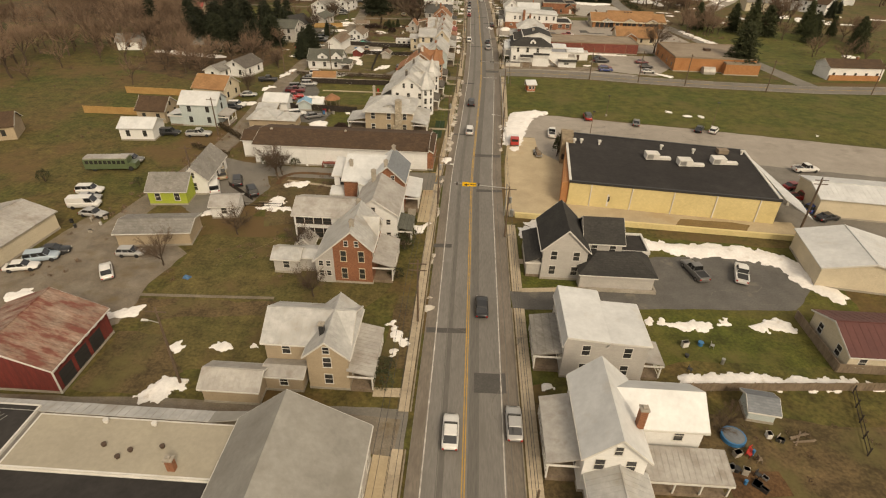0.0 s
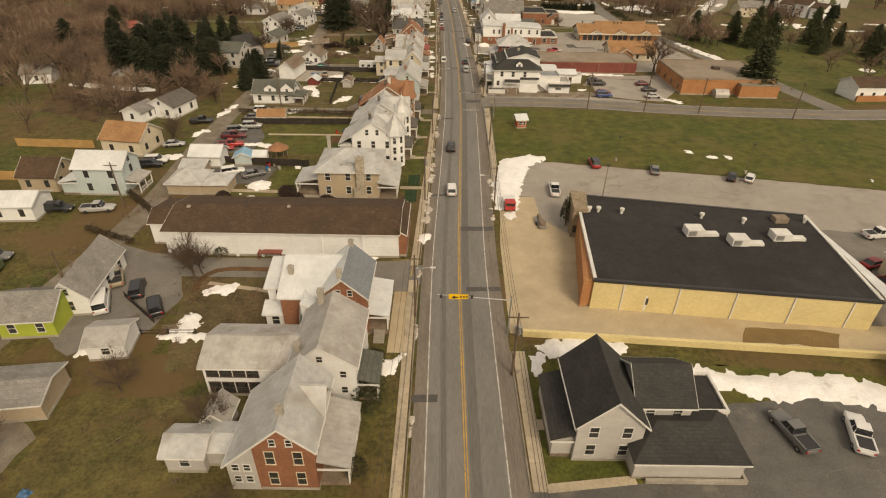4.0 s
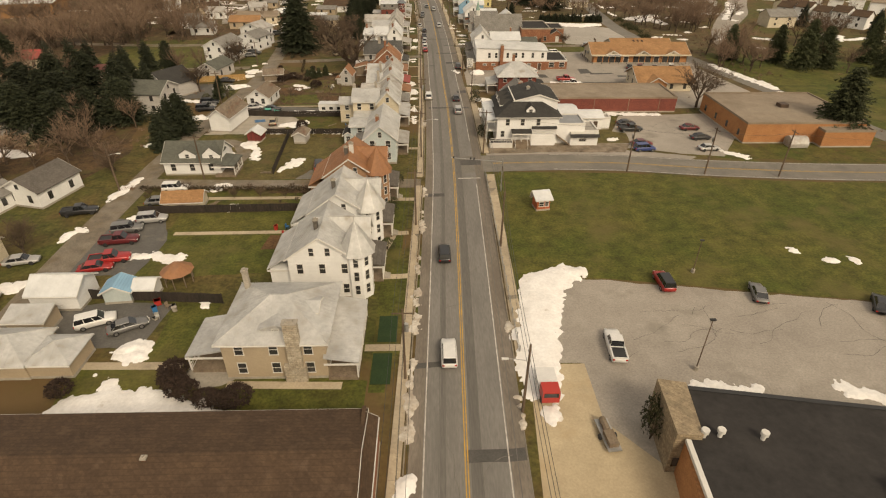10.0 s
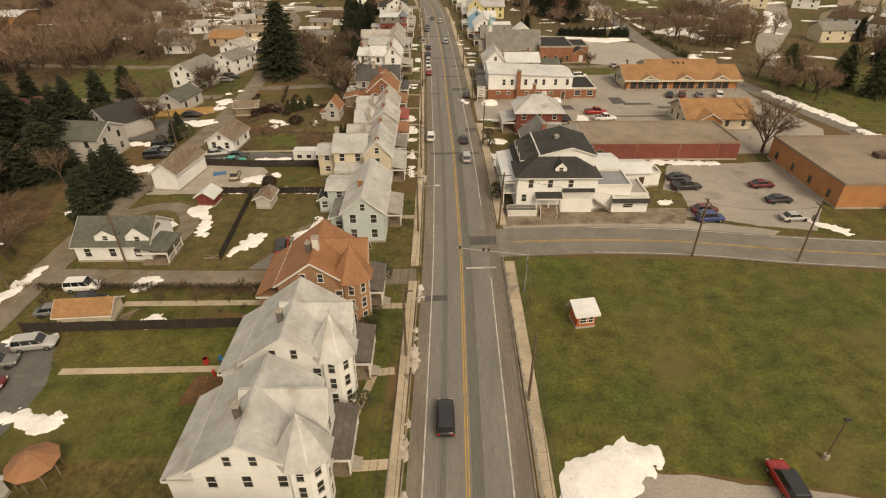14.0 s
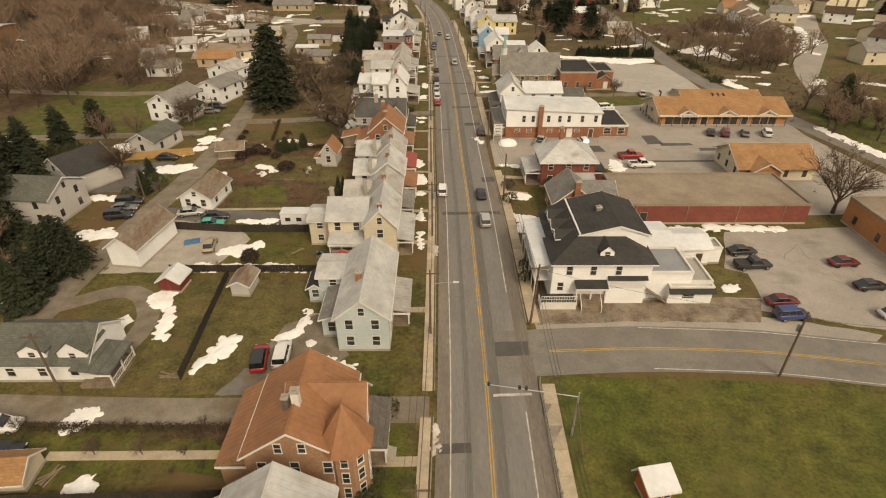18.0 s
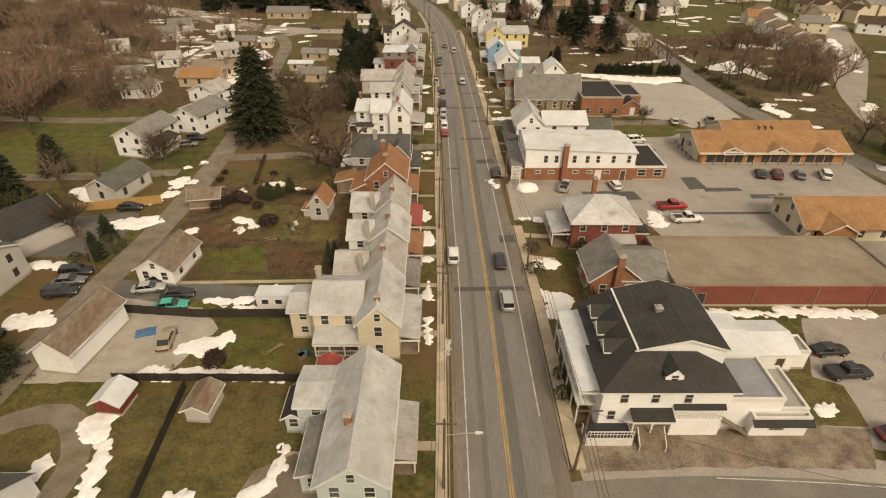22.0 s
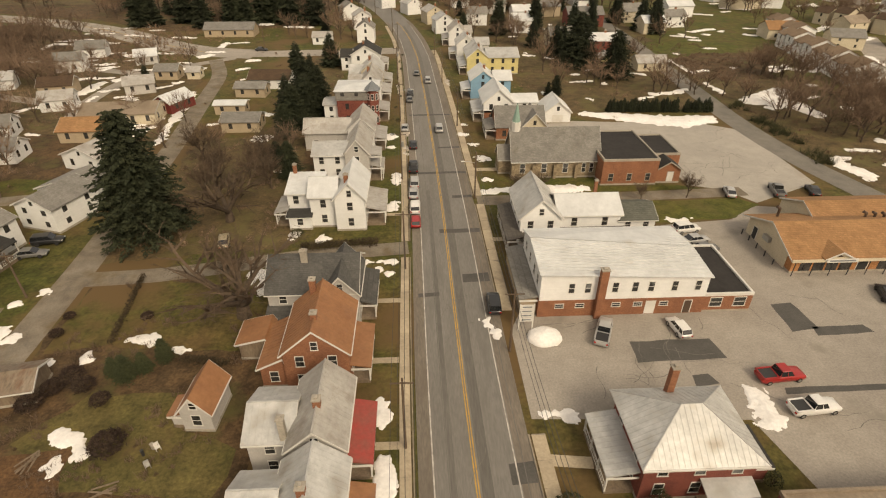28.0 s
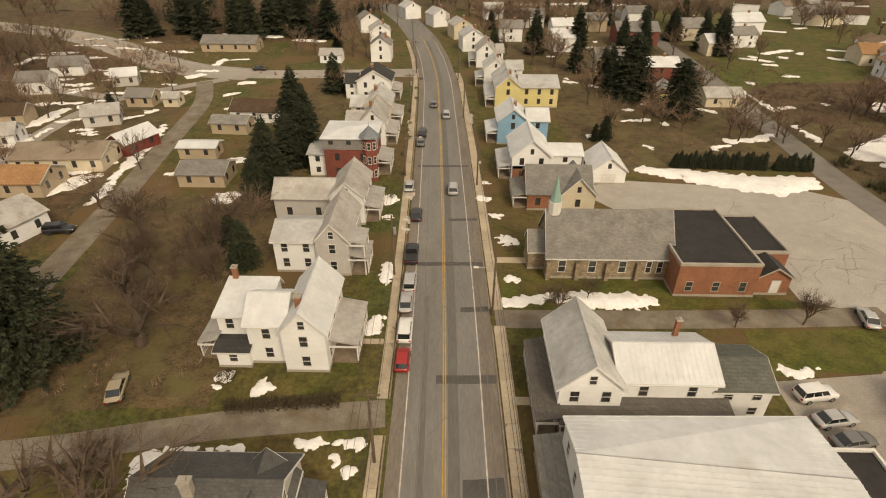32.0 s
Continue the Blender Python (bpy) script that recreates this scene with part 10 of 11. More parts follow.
snow([(-41.2, 243.7, 0.8), (-37.9, 241.7, 0.7), (-37.1, 240.7, 0.5)], 0.3, 77)
snow([(-23.4, 282.4, 0.7)], 0.3, 78)
snow([(-18.8, 281.3, 0.7)], 0.3, 79)
snow([(-7.5, 292.8, 1.0)], 0.3, 80)
snow([(-8.8, 329.2, 1.6)], 0.3, 81)
snow([(-25.6, 270.1, 0.8), (-25.3, 267.3, 0.6)], 0.3, 82)
snow([(-30.8, 311.0, 1.4)], 0.4, 83)
snow([(-57.0, 269.4, 0.9)], 0.3, 84)
snow([(11.0, 298.7, 0.9), (16.7, 300.1, 1.4), (22.1, 299.3, 1.9), (30.9, 299.7, 1.4)], 0.5, 85)
snow([(11.9, 304.5, 0.9)], 0.3, 86)
snow([(-7.1, 293.1, 1.1), (-7.0, 295.2, 0.8)], 0.3, 87)
snow([(-23.0, 283.8, 1.0)], 0.4, 88)
snow([(-18.4, 282.3, 1.0)], 0.4, 89)
snow([(12.4, 315.2, 1.4)], 0.4, 90)
snow([(11.3, 323.5, 1.3)], 0.4, 91)
snow([(-8.6, 330.0, 1.5)], 0.3, 92)
snow([(43.7, 344.2, 1.8), (51.7, 342.0, 3.0), (60.0, 338.7, 3.8), (66.0, 337.0, 4.0), (73.6, 339.2, 2.8)], 0.7, 93)
snow([(42.3, 285.8, 0.7), (45.5, 286.4, 1.0)], 0.4, 94)
snow([(-12.1, 275.0, 0.5), (-6.3, 275.1, 0.5)], 0.3, 95)
snow([(-8.4, 273.2, 0.6)], 0.3, 96)
snow([(-6.6, 271.8, 0.7)], 0.3, 97)
snow([(-27.7, 270.3, 0.7), (-26.9, 272.5, 1.3)], 0.5, 98)
snow([(-25.3, 273.9, 0.4), (-18.5, 274.4, 0.4)], 0.3, 99)
snow([(-63.4, 327.0, 0.9), (-65.2, 341.6, 0.7), (-67.2, 352.3, 0.8)], 0.3, 100)
snow([(-66.4, 353.3, 0.8), (-68.4, 365.7, 0.9)], 0.3, 101)
snow([(-39.3, 329.3, 2.4)], 0.3, 102)
snow([(-73.4, 330.8, 1.5), (-71.7, 335.3, 2.6)], 0.3, 103)
snow([(-100.8, 379.0, 1.8), (-101.1, 367.9, 1.8)], 0.3, 104)
snow([(-96.3, 356.6, 1.6)], 0.3, 105)
snow([(-110.3, 402.9, 1.6)], 0.3, 106)
snow([(-74.8, 396.3, 1.4), (-95.5, 394.6, 0.8)], 0.3, 107)
snow([(-84.5, 362.4, 1.5)], 0.3, 108)
snow([(-97.0, 382.9, 1.6)], 0.3, 109)
snow([(-8.3, 322.4, 0.8)], 0.3, 110)
snow([(-6.3, 307.4, 0.5), (-6.8, 303.9, 0.8)], 0.3, 111)
snow([(9.8, 337.4, 0.9)], 0.3, 112)
snow([(9.0, 330.4, 1.2)], 0.3, 113)
snow([(89.1, 307.6, 1.2), (91.2, 301.8, 1.3)], 0.4, 114)
snow([(99.3, 356.1, 2.5), (105.1, 349.4, 3.0), (105.3, 340.4, 2.0)], 0.5, 115)
snow([(92.1, 294.7, 1.2), (94.9, 293.0, 1.2)], 0.4, 116)
snow([(163.7, 394.2, 0.8), (136.6, 348.4, 0.9), (121.7, 326.4, 0.8)], 0.4, 117)
snow([(94.2, 267.4, 1.3), (96.7, 255.2, 1.7), (99.8, 245.9, 1.6), (100.7, 239.4, 1.5)], 0.5, 118)
snow([(100.9, 234.7, 1.5), (102.1, 225.2, 1.4)], 0.5, 119)
snow([(57.6, 216.2, 0.8), (44.7, 217.1, 0.8)], 0.4, 120)
snow([(63.1, 191.3, 1.0), (66.3, 188.1, 1.4)], 0.3, 121)
snow([(40.8, 198.8, 1.1)], 0.3, 122)
snow([(55.2, 150.8, 0.4), (56.0, 150.3, 0.3)], 0.3, 123)
snow([(55.6, 151.0, 0.5)], 0.3, 124)
snow([(59.5, 148.3, 0.6)], 0.3, 125)
snow([(63.3, 148.2, 0.9)], 0.3, 126)
snow([(27.8, 123.4, 0.8), (34.7, 122.5, 0.6)], 0.4, 127)
snow([(44.2, 122.5, 1.0), (48.6, 120.4, 0.9), (53.8, 119.7, 0.7)], 0.4, 128)
snow([(5.9, 127.5, 0.3)], 0.4, 129)
snow([(89.1, 136.9, 0.8)], 0.4, 130)
snow([(-4.4, 111.6, 0.9), (-4.5, 109.7, 0.6)], 0.5, 131)
snow([(-13.0, 105.1, 0.8)], 0.3, 132)
snow([(-63.3, 144.0, 0.5), (-60.2, 143.8, 1.5)], 0.4, 133)
snow([(-40.5, 126.4, 0.3)], 0.3, 134)
snow([(147.2, 228.5, 2.6)], 0.4, 135)
snow([(-88.0, 191.6, 2.0), (-112.4, 196.2, 2.0)], 0.4, 136)
for k, (y, s, r, ln) in enumerate(((60, -5.9, 0.35, 2), (70, -5.9, 0.3, 3), (86, -6.0, 0.5, 3), (100, -5.9, 0.4, 2), (116, -6.0, 0.45, 7), (124, -6.0, 0.4, 4), (133, -6.0, 0.45, 9), (146, -6.1, 0.4, 6), (158, -6.0, 0.4, 8), (170, -6.1, 0.35, 4), (206, -6.3, 0.3, 5),
                                (118, 6.2, 0.3, 4), (133, 6.3, 0.3, 3), (330, -6.4, 0.6, 8), (318, -6.4, 0.5, 5), (345, 7.6, 0.6, 6), (372, 7.6, 0.6, 8), (365, -7.4, 0.6, 8))):
    snow([(road_x(y) + s, y, r), (road_x(y + ln) + s, y + ln, r)], 0.35, 300 + k, M_DSNOW, "low ridge of dirty ploughed snow along the kerb")

for k, path in enumerate((
        [(94, 353, 3.0), (100, 356, 4.5), (108, 362, 4.0)], [(96, 347, 1.5), (102, 350, 2.0)], [(90.5, 310, 1.6), (92, 304, 1.8)], [(97, 317, 0.8), (103, 316, 0.8)], [(109, 322, 1.6)], [(89.5, 402, 0.8), (90.2, 384, 0.7)], [(89.5, 372, 0.8), (89.5, 362, 0.8)],
        [(68, 361, 1.2), (76, 363, 1.6), (80, 366, 0.8)], [(47, 375, 0.7), (54, 376, 0.8)], [(60, 398, 1.0)], [(70, 385, 0.9), (73, 383, 0.9)], [(-65.2, 343, 0.9), (-66, 350, 1.1), (-67.2, 360, 0.8), (-69, 368, 0.6)],
        [(-98, 395, 0.6), (-87, 395, 0.7), (-77, 397, 0.6)], [(-96, 353, 0.7), (-95.5, 365, 0.8)], [(-111, 384, 1.2), (-106, 385, 1.2)], [(-119, 420, 0.7), (-111, 420, 0.7)], [(-108, 415, 1.0), (-101, 412, 1.2)], [(-108, 404, 1.2)], [(-97, 382, 1.2), (-96, 386, 0.9)],
        [(-97, 370, 1.0), (-93, 372, 0.7)], [(-146, 427, 1.2), (-146, 437, 1.4), (-137, 436, 1.2)], [(-78, 429, 1.2), (-78, 437, 0.8)], [(-81, 413, 1.6), (-78, 416, 1.4)], [(-62, 394, 0.9), (-60, 396, 0.9)], [(-62, 407, 1.2), (-59, 407, 1.2)], [(-58, 382, 0.9)], [(-54, 340, 0.9)], [(-44, 347, 1.6), (-42, 347, 1.4)],
        [(-92, 480, 3), (-70, 476, 2.5)], [(-60, 470, 2.0), (-50, 468, 2.0)], [(140, 400, 1.6), (134, 386, 1.4)], [(160, 392, 1.6), (166, 404, 1.6)], [(152, 366, 1.4), (158, 374, 1.2)], [(178, 430, 2.0), (190, 436, 2.0)], [(200, 420, 2.0), (214, 424, 2.0)], [(230, 455, 2.4), (246, 460, 2.4)], [(120, 452, 1.6), (132, 458, 1.6)], [(108, 444, 1.2), (116, 440, 1.2)])):
    snow(path, 0.3, 520 + k)
hm = Mesh()
for j in range(9):
    for i in range(20):
        a, f = 2 * math.pi * i / 20, j / 8
        r = 2.15 * math.sin(f * math.pi / 2) ** 0.8 * (1 + 0.10 * wobble(3 * math.cos(a), 3 * math.sin(a), 0.9))
        hm.v.append((13.9 + r * math.cos(a) * 1.1, 256.2 + r * math.sin(a) * 0.85, 0.02 + 1.15 * math.cos(f * math.pi / 2) * (1 + 0.15 * wobble(r * math.cos(a), r * math.sin(a), 1.3))))
hm.f = [(j * 20 + i, (j + 1) * 20 + i, (j + 1) * 20 + (i + 1) % 20, j * 20 + (i + 1) % 20) for j in range(8) for i in range(20)]
solid("snow_mound", hm, M_SNOW, "rounded mound of ploughed snow beside the sign", "snow", smooth=True)
snow([(-40.3, 204.5, 0.9), (-34, 204.6, 1.2), (-23.5, 204.5, 1.0)], 0.3, 611)
snow([(-76, 255, 1.6), (-70, 250.5, 1.8)], 0.3, 612)
snow([(-60, 251, 1.8), (-56.8, 254, 1.2)], 0.3, 613)
for k, (x, y, w) in enumerate(((20, 566, 3), (52, 570, 4), (84, 568, 3.4))):
    snow([(x, y, w), (x + 24, y + 2, w)], 0.3, 560 + k)
rnd = random.Random(23)
for k in range(44):
    x, y = rnd.uniform(112, 290), rnd.uniform(285, 540)
    a, ln = rnd.uniform(-0.6, 1.2), rnd.uniform(4, 14)
    snow([(x, y, rnd.uniform(0.8, 1.9)), (x + ln * math.cos(a), y + ln * math.sin(a), rnd.uniform(0.6, 1.6))], 0.3, 640 + k)
for k in range(26):
    x, y = rnd.uniform(-215, -75), rnd.uniform(335, 470)
    a, ln = rnd.uniform(-0.4, 0.5), rnd.uniform(4, 12)
    snow([(x, y, rnd.uniform(0.5, 1.3)), (x + ln * math.cos(a), y + ln * math.sin(a), rnd.uniform(0.5, 1.1))], 0.3, 700 + k)
rnd = random.Random(17)
for k in range(34):
    x, y = rnd.uniform(-150, -70), rnd.uniform(325, 412)
    a, ln = rnd.uniform(-0.3, 0.9), rnd.uniform(1.5, 6)
    snow([(x, y, rnd.uniform(0.6, 1.3)), (x + ln * math.cos(a), y + ln * math.sin(a), rnd.uniform(0.5, 1.1))], 0.3, 400 + k)
for k in range(30):
    x, y = rnd.uniform(90, 200), rnd.uniform(290, 470)
    snow([(x, y, rnd.uniform(0.7, 1.8)), (x + rnd.uniform(-4, 4), y + rnd.uniform(-2, 2), rnd.uniform(0.6, 1.6))], 0.3, 450 + k)
for k in range(16):
    x, y = rnd.uniform(30, 78), rnd.uniform(350, 470)
    snow([(x, y, rnd.uniform(0.5, 1.2)), (x + rnd.uniform(-4, 4), y + rnd.uniform(-2, 2), rnd.uniform(0.5, 1.2))], 0.3, 480 + k)

# ---- utility poles, wires, street lamps, signals ----


def pole(x, y, h=9.6, arms=1, lamp=0, turn=0.0, lean=0.0):
    o = thing("utility_pole", "brown wooden utility pole with a crossarm", "utility pole", x, y, 0, turn, group="utility poles")
    part("shaft", Mesh().beam((0, 0, -0.1), (lean, 0, h), 0.17, 8, 0.11), M_POLE, o)
    for k in range(arms):
        z = h - 0.5 - 1.0 * k
        part("crossarm", Mesh().box(lean - 1.15, -0.16, z - 0.06, lean + 1.15, -0.05, z + 0.06), M_POLE, o)
    if arms:
        part("transformer", Mesh().beam((lean + 0.35, 0, h - 3.0), (lean + 0.35, 0, h - 2.0), 0.24, 10), M_STEEL, o, "grey pole transformer") if (int(x * 7 + y) % 3 == 0) else None
    if lamp:
        m = part("lamp_arm", Mesh().beam((0, 0, h - 2.2), (lamp * 0.55, 0, h - 1.9), 0.04, 6).beam((lamp * 0.55, 0, h - 1.9), (lamp, 0, h - 1.85), 0.04, 6), M_STEEL, o)
        part("lamp_head", Mesh().slab([(lamp - 0.35, -0.14, h - 1.76), (lamp + 0.35, -0.10, h - 1.78), (lamp + 0.35, 0.10, h - 1.78), (lamp - 0.35, 0.14, h - 1.76)], 0.14), M_LENS, m, "pale lamp head")
    return o


def wires(points, sag, label, r=0.022):
    """Sagging cables through the given points."""
    m = Mesh()
    for (ax, ay, az), (bx, by, bz) in zip(points, points[1:]):
        prev = None
        for i in range(11):
            t = i / 10
            p = Vector((ax + (bx - ax) * t, ay + (by - ay) * t, az + (bz - az) * t - sag * 4 * t * (1 - t)))
            if prev is not None:
                m.beam(prev, p, r, 3)
            prev = p
    solid("overhead_cable", m, M_BLACK, label, "cable", group="overhead cables")


LEFT = [(-5.6, 18), (-5.6, 56.5), (-5.1, 90.5), (-4.9, 125), (-4.2, 160), (-3.5, 189), (-3.5, 214), (-4.0, 240), (-4.4, 272.8), (-5.4, 305), (-6.4, 340), (-8.0, 380), (-8.8, 420), (-12, 455), (-22, 500)]
RIGHT = [(7.0, 26), (7.1, 80), (7.8, 120), (9.3, 153), (9.9, 191), (9.9, 227), (9.0, 254), (8.6, 296), (8.0, 336), (6.0, 376), (4.8, 412)]
for i, (x, y) in enumerate(LEFT):
    pole(x, y, 10.2, 2 if i in (1, 6) else 1, 3.2 if i in (5, 10) else (2.4 if i == 2 else 0))
for i, (x, y) in enumerate(RIGHT):
    pole(x, y, 9.6, 1 if i in (1, 4, 6) else 0, -2.4 if i in (2, 7) else 0, lean=0.35 if i == 4 else 0.0)
for off, z in ((-1.05, 9.95), (-0.45, 9.95), (1.05, 9.95), (0.12, 8.2), (0.12, 7.4)):
    wires([(x + off, y, z) for x, y in LEFT], 0.7, "thin black overhead cables along the street")
for off, z in ((0.12, 8.9), (0.12, 7.6), (-0.1, 6.9)):
    wires([(x + off, y, z) for x, y in RIGHT], 0.8, "thin black overhead cables along the street", 0.03)
SIDEP = [(38.4, 181.2), (53.7, 179.6), (68.2, 186.8 - 8.5), (92, 174.5), (125, 176)]
for x, y in SIDEP:
    pole(x, y, 9.8, 1, turn=90)
wires([(9.9, 191, 9.0)] + [(x, y, 9.2) for x, y in SIDEP], 0.8, "thin black overhead cables along the side street")
for x, y, h, lp in ((-32.3, 43.1, 11.5, -1.6), (-59.8, 173.7, 9.4, 2.0), (-46.0, 179.0, 9.0, 0), (-58.6, 268.1, 7.6, 0), (-59.5, 120, 9.0, 0), (-52.5, 92, 9, 0), (-57.4, 226, 8.6, 0), (59.2, 85.6, 10.5, 0), (60.2, 87.2, 10.5, 0), (-88, 423, 9, 0), (-60, 424, 9, 0)):
    pole(x, y, h, 1 if lp <= 0 else 0, lp)
for x, y, h in ((29.0, 125.7, 7.5), (63.2, 139.8, 6.5), (36.9, 145.4, 5.5)):
    o = thing("street_lamp", "slim parking-lot lamp post with a small head", "street lamp", x, y)
    part("post", Mesh().beam((0, 0, 0), (0, 0, h), 0.08, 8, 0.05), M_POLE, o)
    part("base", Mesh().beam((0, 0, 0), (0, 0, 0.6), 0.28, 10), M_CONC, o)
    part("lamp_head", Mesh().box(-0.3, -0.15, h, 0.3, 0.15, h + 0.18), M_BLACK, o)

o = thing("warning_signal", "mast arm over the road with a yellow warning sign", "traffic signal", 7.3, 87.4)
part("mast", Mesh().beam((0, 0, 0), (0, 0, 6.4), 0.13, 10, 0.09), M_STEEL, o)
part("arm", Mesh().beam((0, 0, 5.6), (-9.4, 0.5, 6.0), 0.07, 8, 0.045), M_STEEL, o)
sg = part("sign", Mesh().box(-6.9, 0.3, 5.55, -5.75, 0.36, 6.25).box(-8.25, 0.3, 5.5, -6.95, 0.36, 6.3), M_SIGNY, o, "yellow warning sign with a black arrow and diamond")
sg.location = (0.3, -0.1, 0)
part("arrow", Mesh().add([(-7.9, 0.18, 5.9), (-7.45, 0.18, 6.15), (-7.45, 0.18, 5.65)], [(0, 2, 1)]).box(-7.45, 0.18, 5.82, -7.1, 0.2, 5.98), M_BLACK, sg)
for i in range(3):
    part("lettering", Mesh().box(-6.8 + 0.36 * i, 0.285, 5.8, -6.55 + 0.36 * i, 0.3, 6.0), M_BLACK, sg)
for xx in (-8.9, -5.0):
    part("beacon", Mesh().beam((xx, 0.2, 5.75), (xx, 0.2, 6.15), 0.16, 10), M_BLACK, o)
part("cabinet", Mesh().box(0.9, -0.3, 0, 1.6, 0.3, 1.3), M_STEEL, o)

o = thing("warning_signal", "mast arm at the junction with small beacons", "traffic signal", 11.6, 172.6)
part("mast", Mesh().beam((0, 0, 0), (0, 0, 6.6), 0.13, 10, 0.09), M_STEEL, o)
part("arm", Mesh().beam((0, 0, 6.0), (-9.4, 1.6, 6.2), 0.07, 8, 0.045), M_STEEL, o)
part("brace", Mesh().beam((0.7, -2.4, 0.1), (0, 0, 5.2), 0.07, 6), M_POLE, o)
for f in (0.55, 0.62, 0.95):
    part("beacon", Mesh().box(-9.4 * f - 0.14, 1.6 * f - 0.1, 6.1, -9.4 * f + 0.14, 1.6 * f + 0.1, 6.5), M_BLACK, o)

# ---- fences and walls ----


def fence(x0, y0, x1, y1, h=1.2, material=None, label="weathered board fence", boards=True, step=0.5):
    o = thing("fence", label, "fence", x0, y0, 0, math.degrees(math.atan2(y1 - y0, x1 - x0)))
    ln = math.hypot(x1 - x0, y1 - y0)
    n = max(2, int(ln / 2.4))
    material = material or M_FENCE
    for i in range(n + 1):
        part("post", Mesh().box(ln * i / n - 0.06, -0.06, 0, ln * i / n + 0.06, 0.06, h + 0.08), material, o)
    for z in (h * 0.25, h * 0.8):
        part("rail", Mesh().box(0, 0.02, z - 0.05, ln, 0.06, z + 0.05), material, o)
    if boards:
        m = Mesh()
        k = max(1, int(ln / step))
        for i in range(k):
            a = ln * i / k
            m.box(a + 0.015, -0.05, 0.05, a + ln / k - 0.015, 0.02, h + 0.03 * math.sin(i * 7.3))
        b = part("boarding", m, material, o)
        b["kind"] = "stuff"
    return o


fence(-97.5, 148.1, -80, 147.7, 1.9, M_NEWWOOD, "tall new yellow cedar fence")
fence(-99, 130.9, -81, 131.0, 1.9, M_NEWWOOD, "tall new yellow cedar fence")
fence(-93, 241.5, -80, 242.0, 1.9, M_NEWWOOD, "tall new yellow cedar fence")
fence(-72, 246.2, -57.5, 249.6, 1.8, M_NEWWOOD, "tall new yellow cedar fence")
fence(-43.4, 203.4, -19.8, 203.3, 1.3, M_FENCE, "dark weathered board fence between gardens")
fence(-37.6, 215.4, -24.0, 215.4, 1.5, M_FENCE, "dark weathered board fence between gardens")
fence(-54, 217.0, -37.6, 215.4, 1.5, M_FENCE, "dark weathered board fence between gardens")
fence(-33.0, 180.9, -34.3, 202.3, 1.4, M_FENCE, "dark board fence along the garden")
fence(-52.2, 164.8, -22, 165.6, 1.5, M_FENCE, "grey board fence behind the lawn")
fence(-49, 140.8, -30, 139.4, 1.6, M_FENCE, "dark board fence behind the parking court")
fence(23.1, 46.4, 60, 49.4, 1.3, M_WOOD, "dark board fence along the lawn")
fence(44, 39, 47.5, 48, 1.2, M_FENCE, "wire and post garden fence", boards=False)
fence(8.8, 129, 9.4, 180, 1.1, M_STEEL, "thin metal fence along the lawn", boards=False)
fence(-40.5, 86.2, -33.5, 86.4, 0.9, M_FENCE, "low rail fence beside the shed", boards=False)
fence(-46.5, 94, -40, 88.6, 0.9, M_FENCE, "low board fence round the gravel yard")
wall = solid("garden_wall", Mesh().slab([(9.2, 86.9, 0.95), (60, 83.2, 0.95), (60, 83.7, 0.95), (9.2, 87.4, 0.95)], 1.0), M_YBLOCK, "low yellow painted retaining wall", "wall", kind="structure")

# paths
for pts, w in (([(-43.7, 157.9), (-24.3, 158.2)], 0.5), ([(-42.4, 170.4), (-22.4, 170.5)], 0.55), ([(-42.6, 127.8), (-31, 127.6)], 0.6), ([(-10.6, 157.0), (-5.4, 157.6)], 0.6), ([(-9.8, 148.7), (-7.6, 157.4)], 0.45),
               ([(-25.0, 124.5), (-12.0, 124.1)], 0.55), ([(-10.0, 130.2), (-5.0, 130.2)], 0.6), ([(-9.6, 145.0), (-5, 145.3)], 0.6), ([(-9.6, 169.5), (-4.5, 169.6)], 0.6), ([(-6.6, 194), (-4, 194)], 0.6), ([(-6.6, 212), (-4, 212)], 0.6), ([(-7, 223), (-4.4, 223)], 0.5),
               ([(-7, 231), (-4.4, 231)], 0.5), ([(-7.2, 240.4), (-4.4, 240.4)], 0.5), ([(-8.2, 253), (-5, 253)], 0.5), ([(-8.2, 265), (-5, 265)], 0.5), ([(-8, 290.4), (-5.4, 290.4)], 0.5), ([(-9.6, 43.6), (-5.2, 43.8)], 0.7), ([(10, 231), (15, 230)], 0.6),
               ([(10, 238), (15, 237.4)], 0.7), ([(9, 281), (12, 281)], 0.6), ([(9.6, 309.4), (14.6, 309.4)], 0.8), ([(9, 72.6), (10.2, 72.6)], 0.7), ([(9, 64.9), (18, 66.0)], 0.5), ([(-44, 223.6), (-21, 224.2)], 0.4), ([(-38, 67), (-30, 76.4)], 0.01), ([(-23, 95.2), (-36, 97.6)], 0.4)):
    ribbon("path", pts, w, w, 0.045, M_WALK, "narrow pale concrete garden path", "path", step=3)
for x0, y0, x1, y1 in ((-8.9, 124.2, -6.6, 129.2), (-8.6, 131.2, -6.2, 136.2)):
    flat("lawn", [(x0, y0), (x1, y0), (x1, y1), (x0, y1)], 0.06, M_TURF, "small dark green patch of artificial turf", "lawn", thick=0.05)

# ---- loose things ----
bus = thing("bus", "old olive green bus parked on the grass", "bus", -72.9, 99.2, 0, -82)
part("body", Mesh().box(-1.2, -5.0, 0.5, 1.2, 3.6, 2.6).box(-1.0, 3.6, 0.5, 1.0, 5.0, 1.6), PAINT["green"], bus)
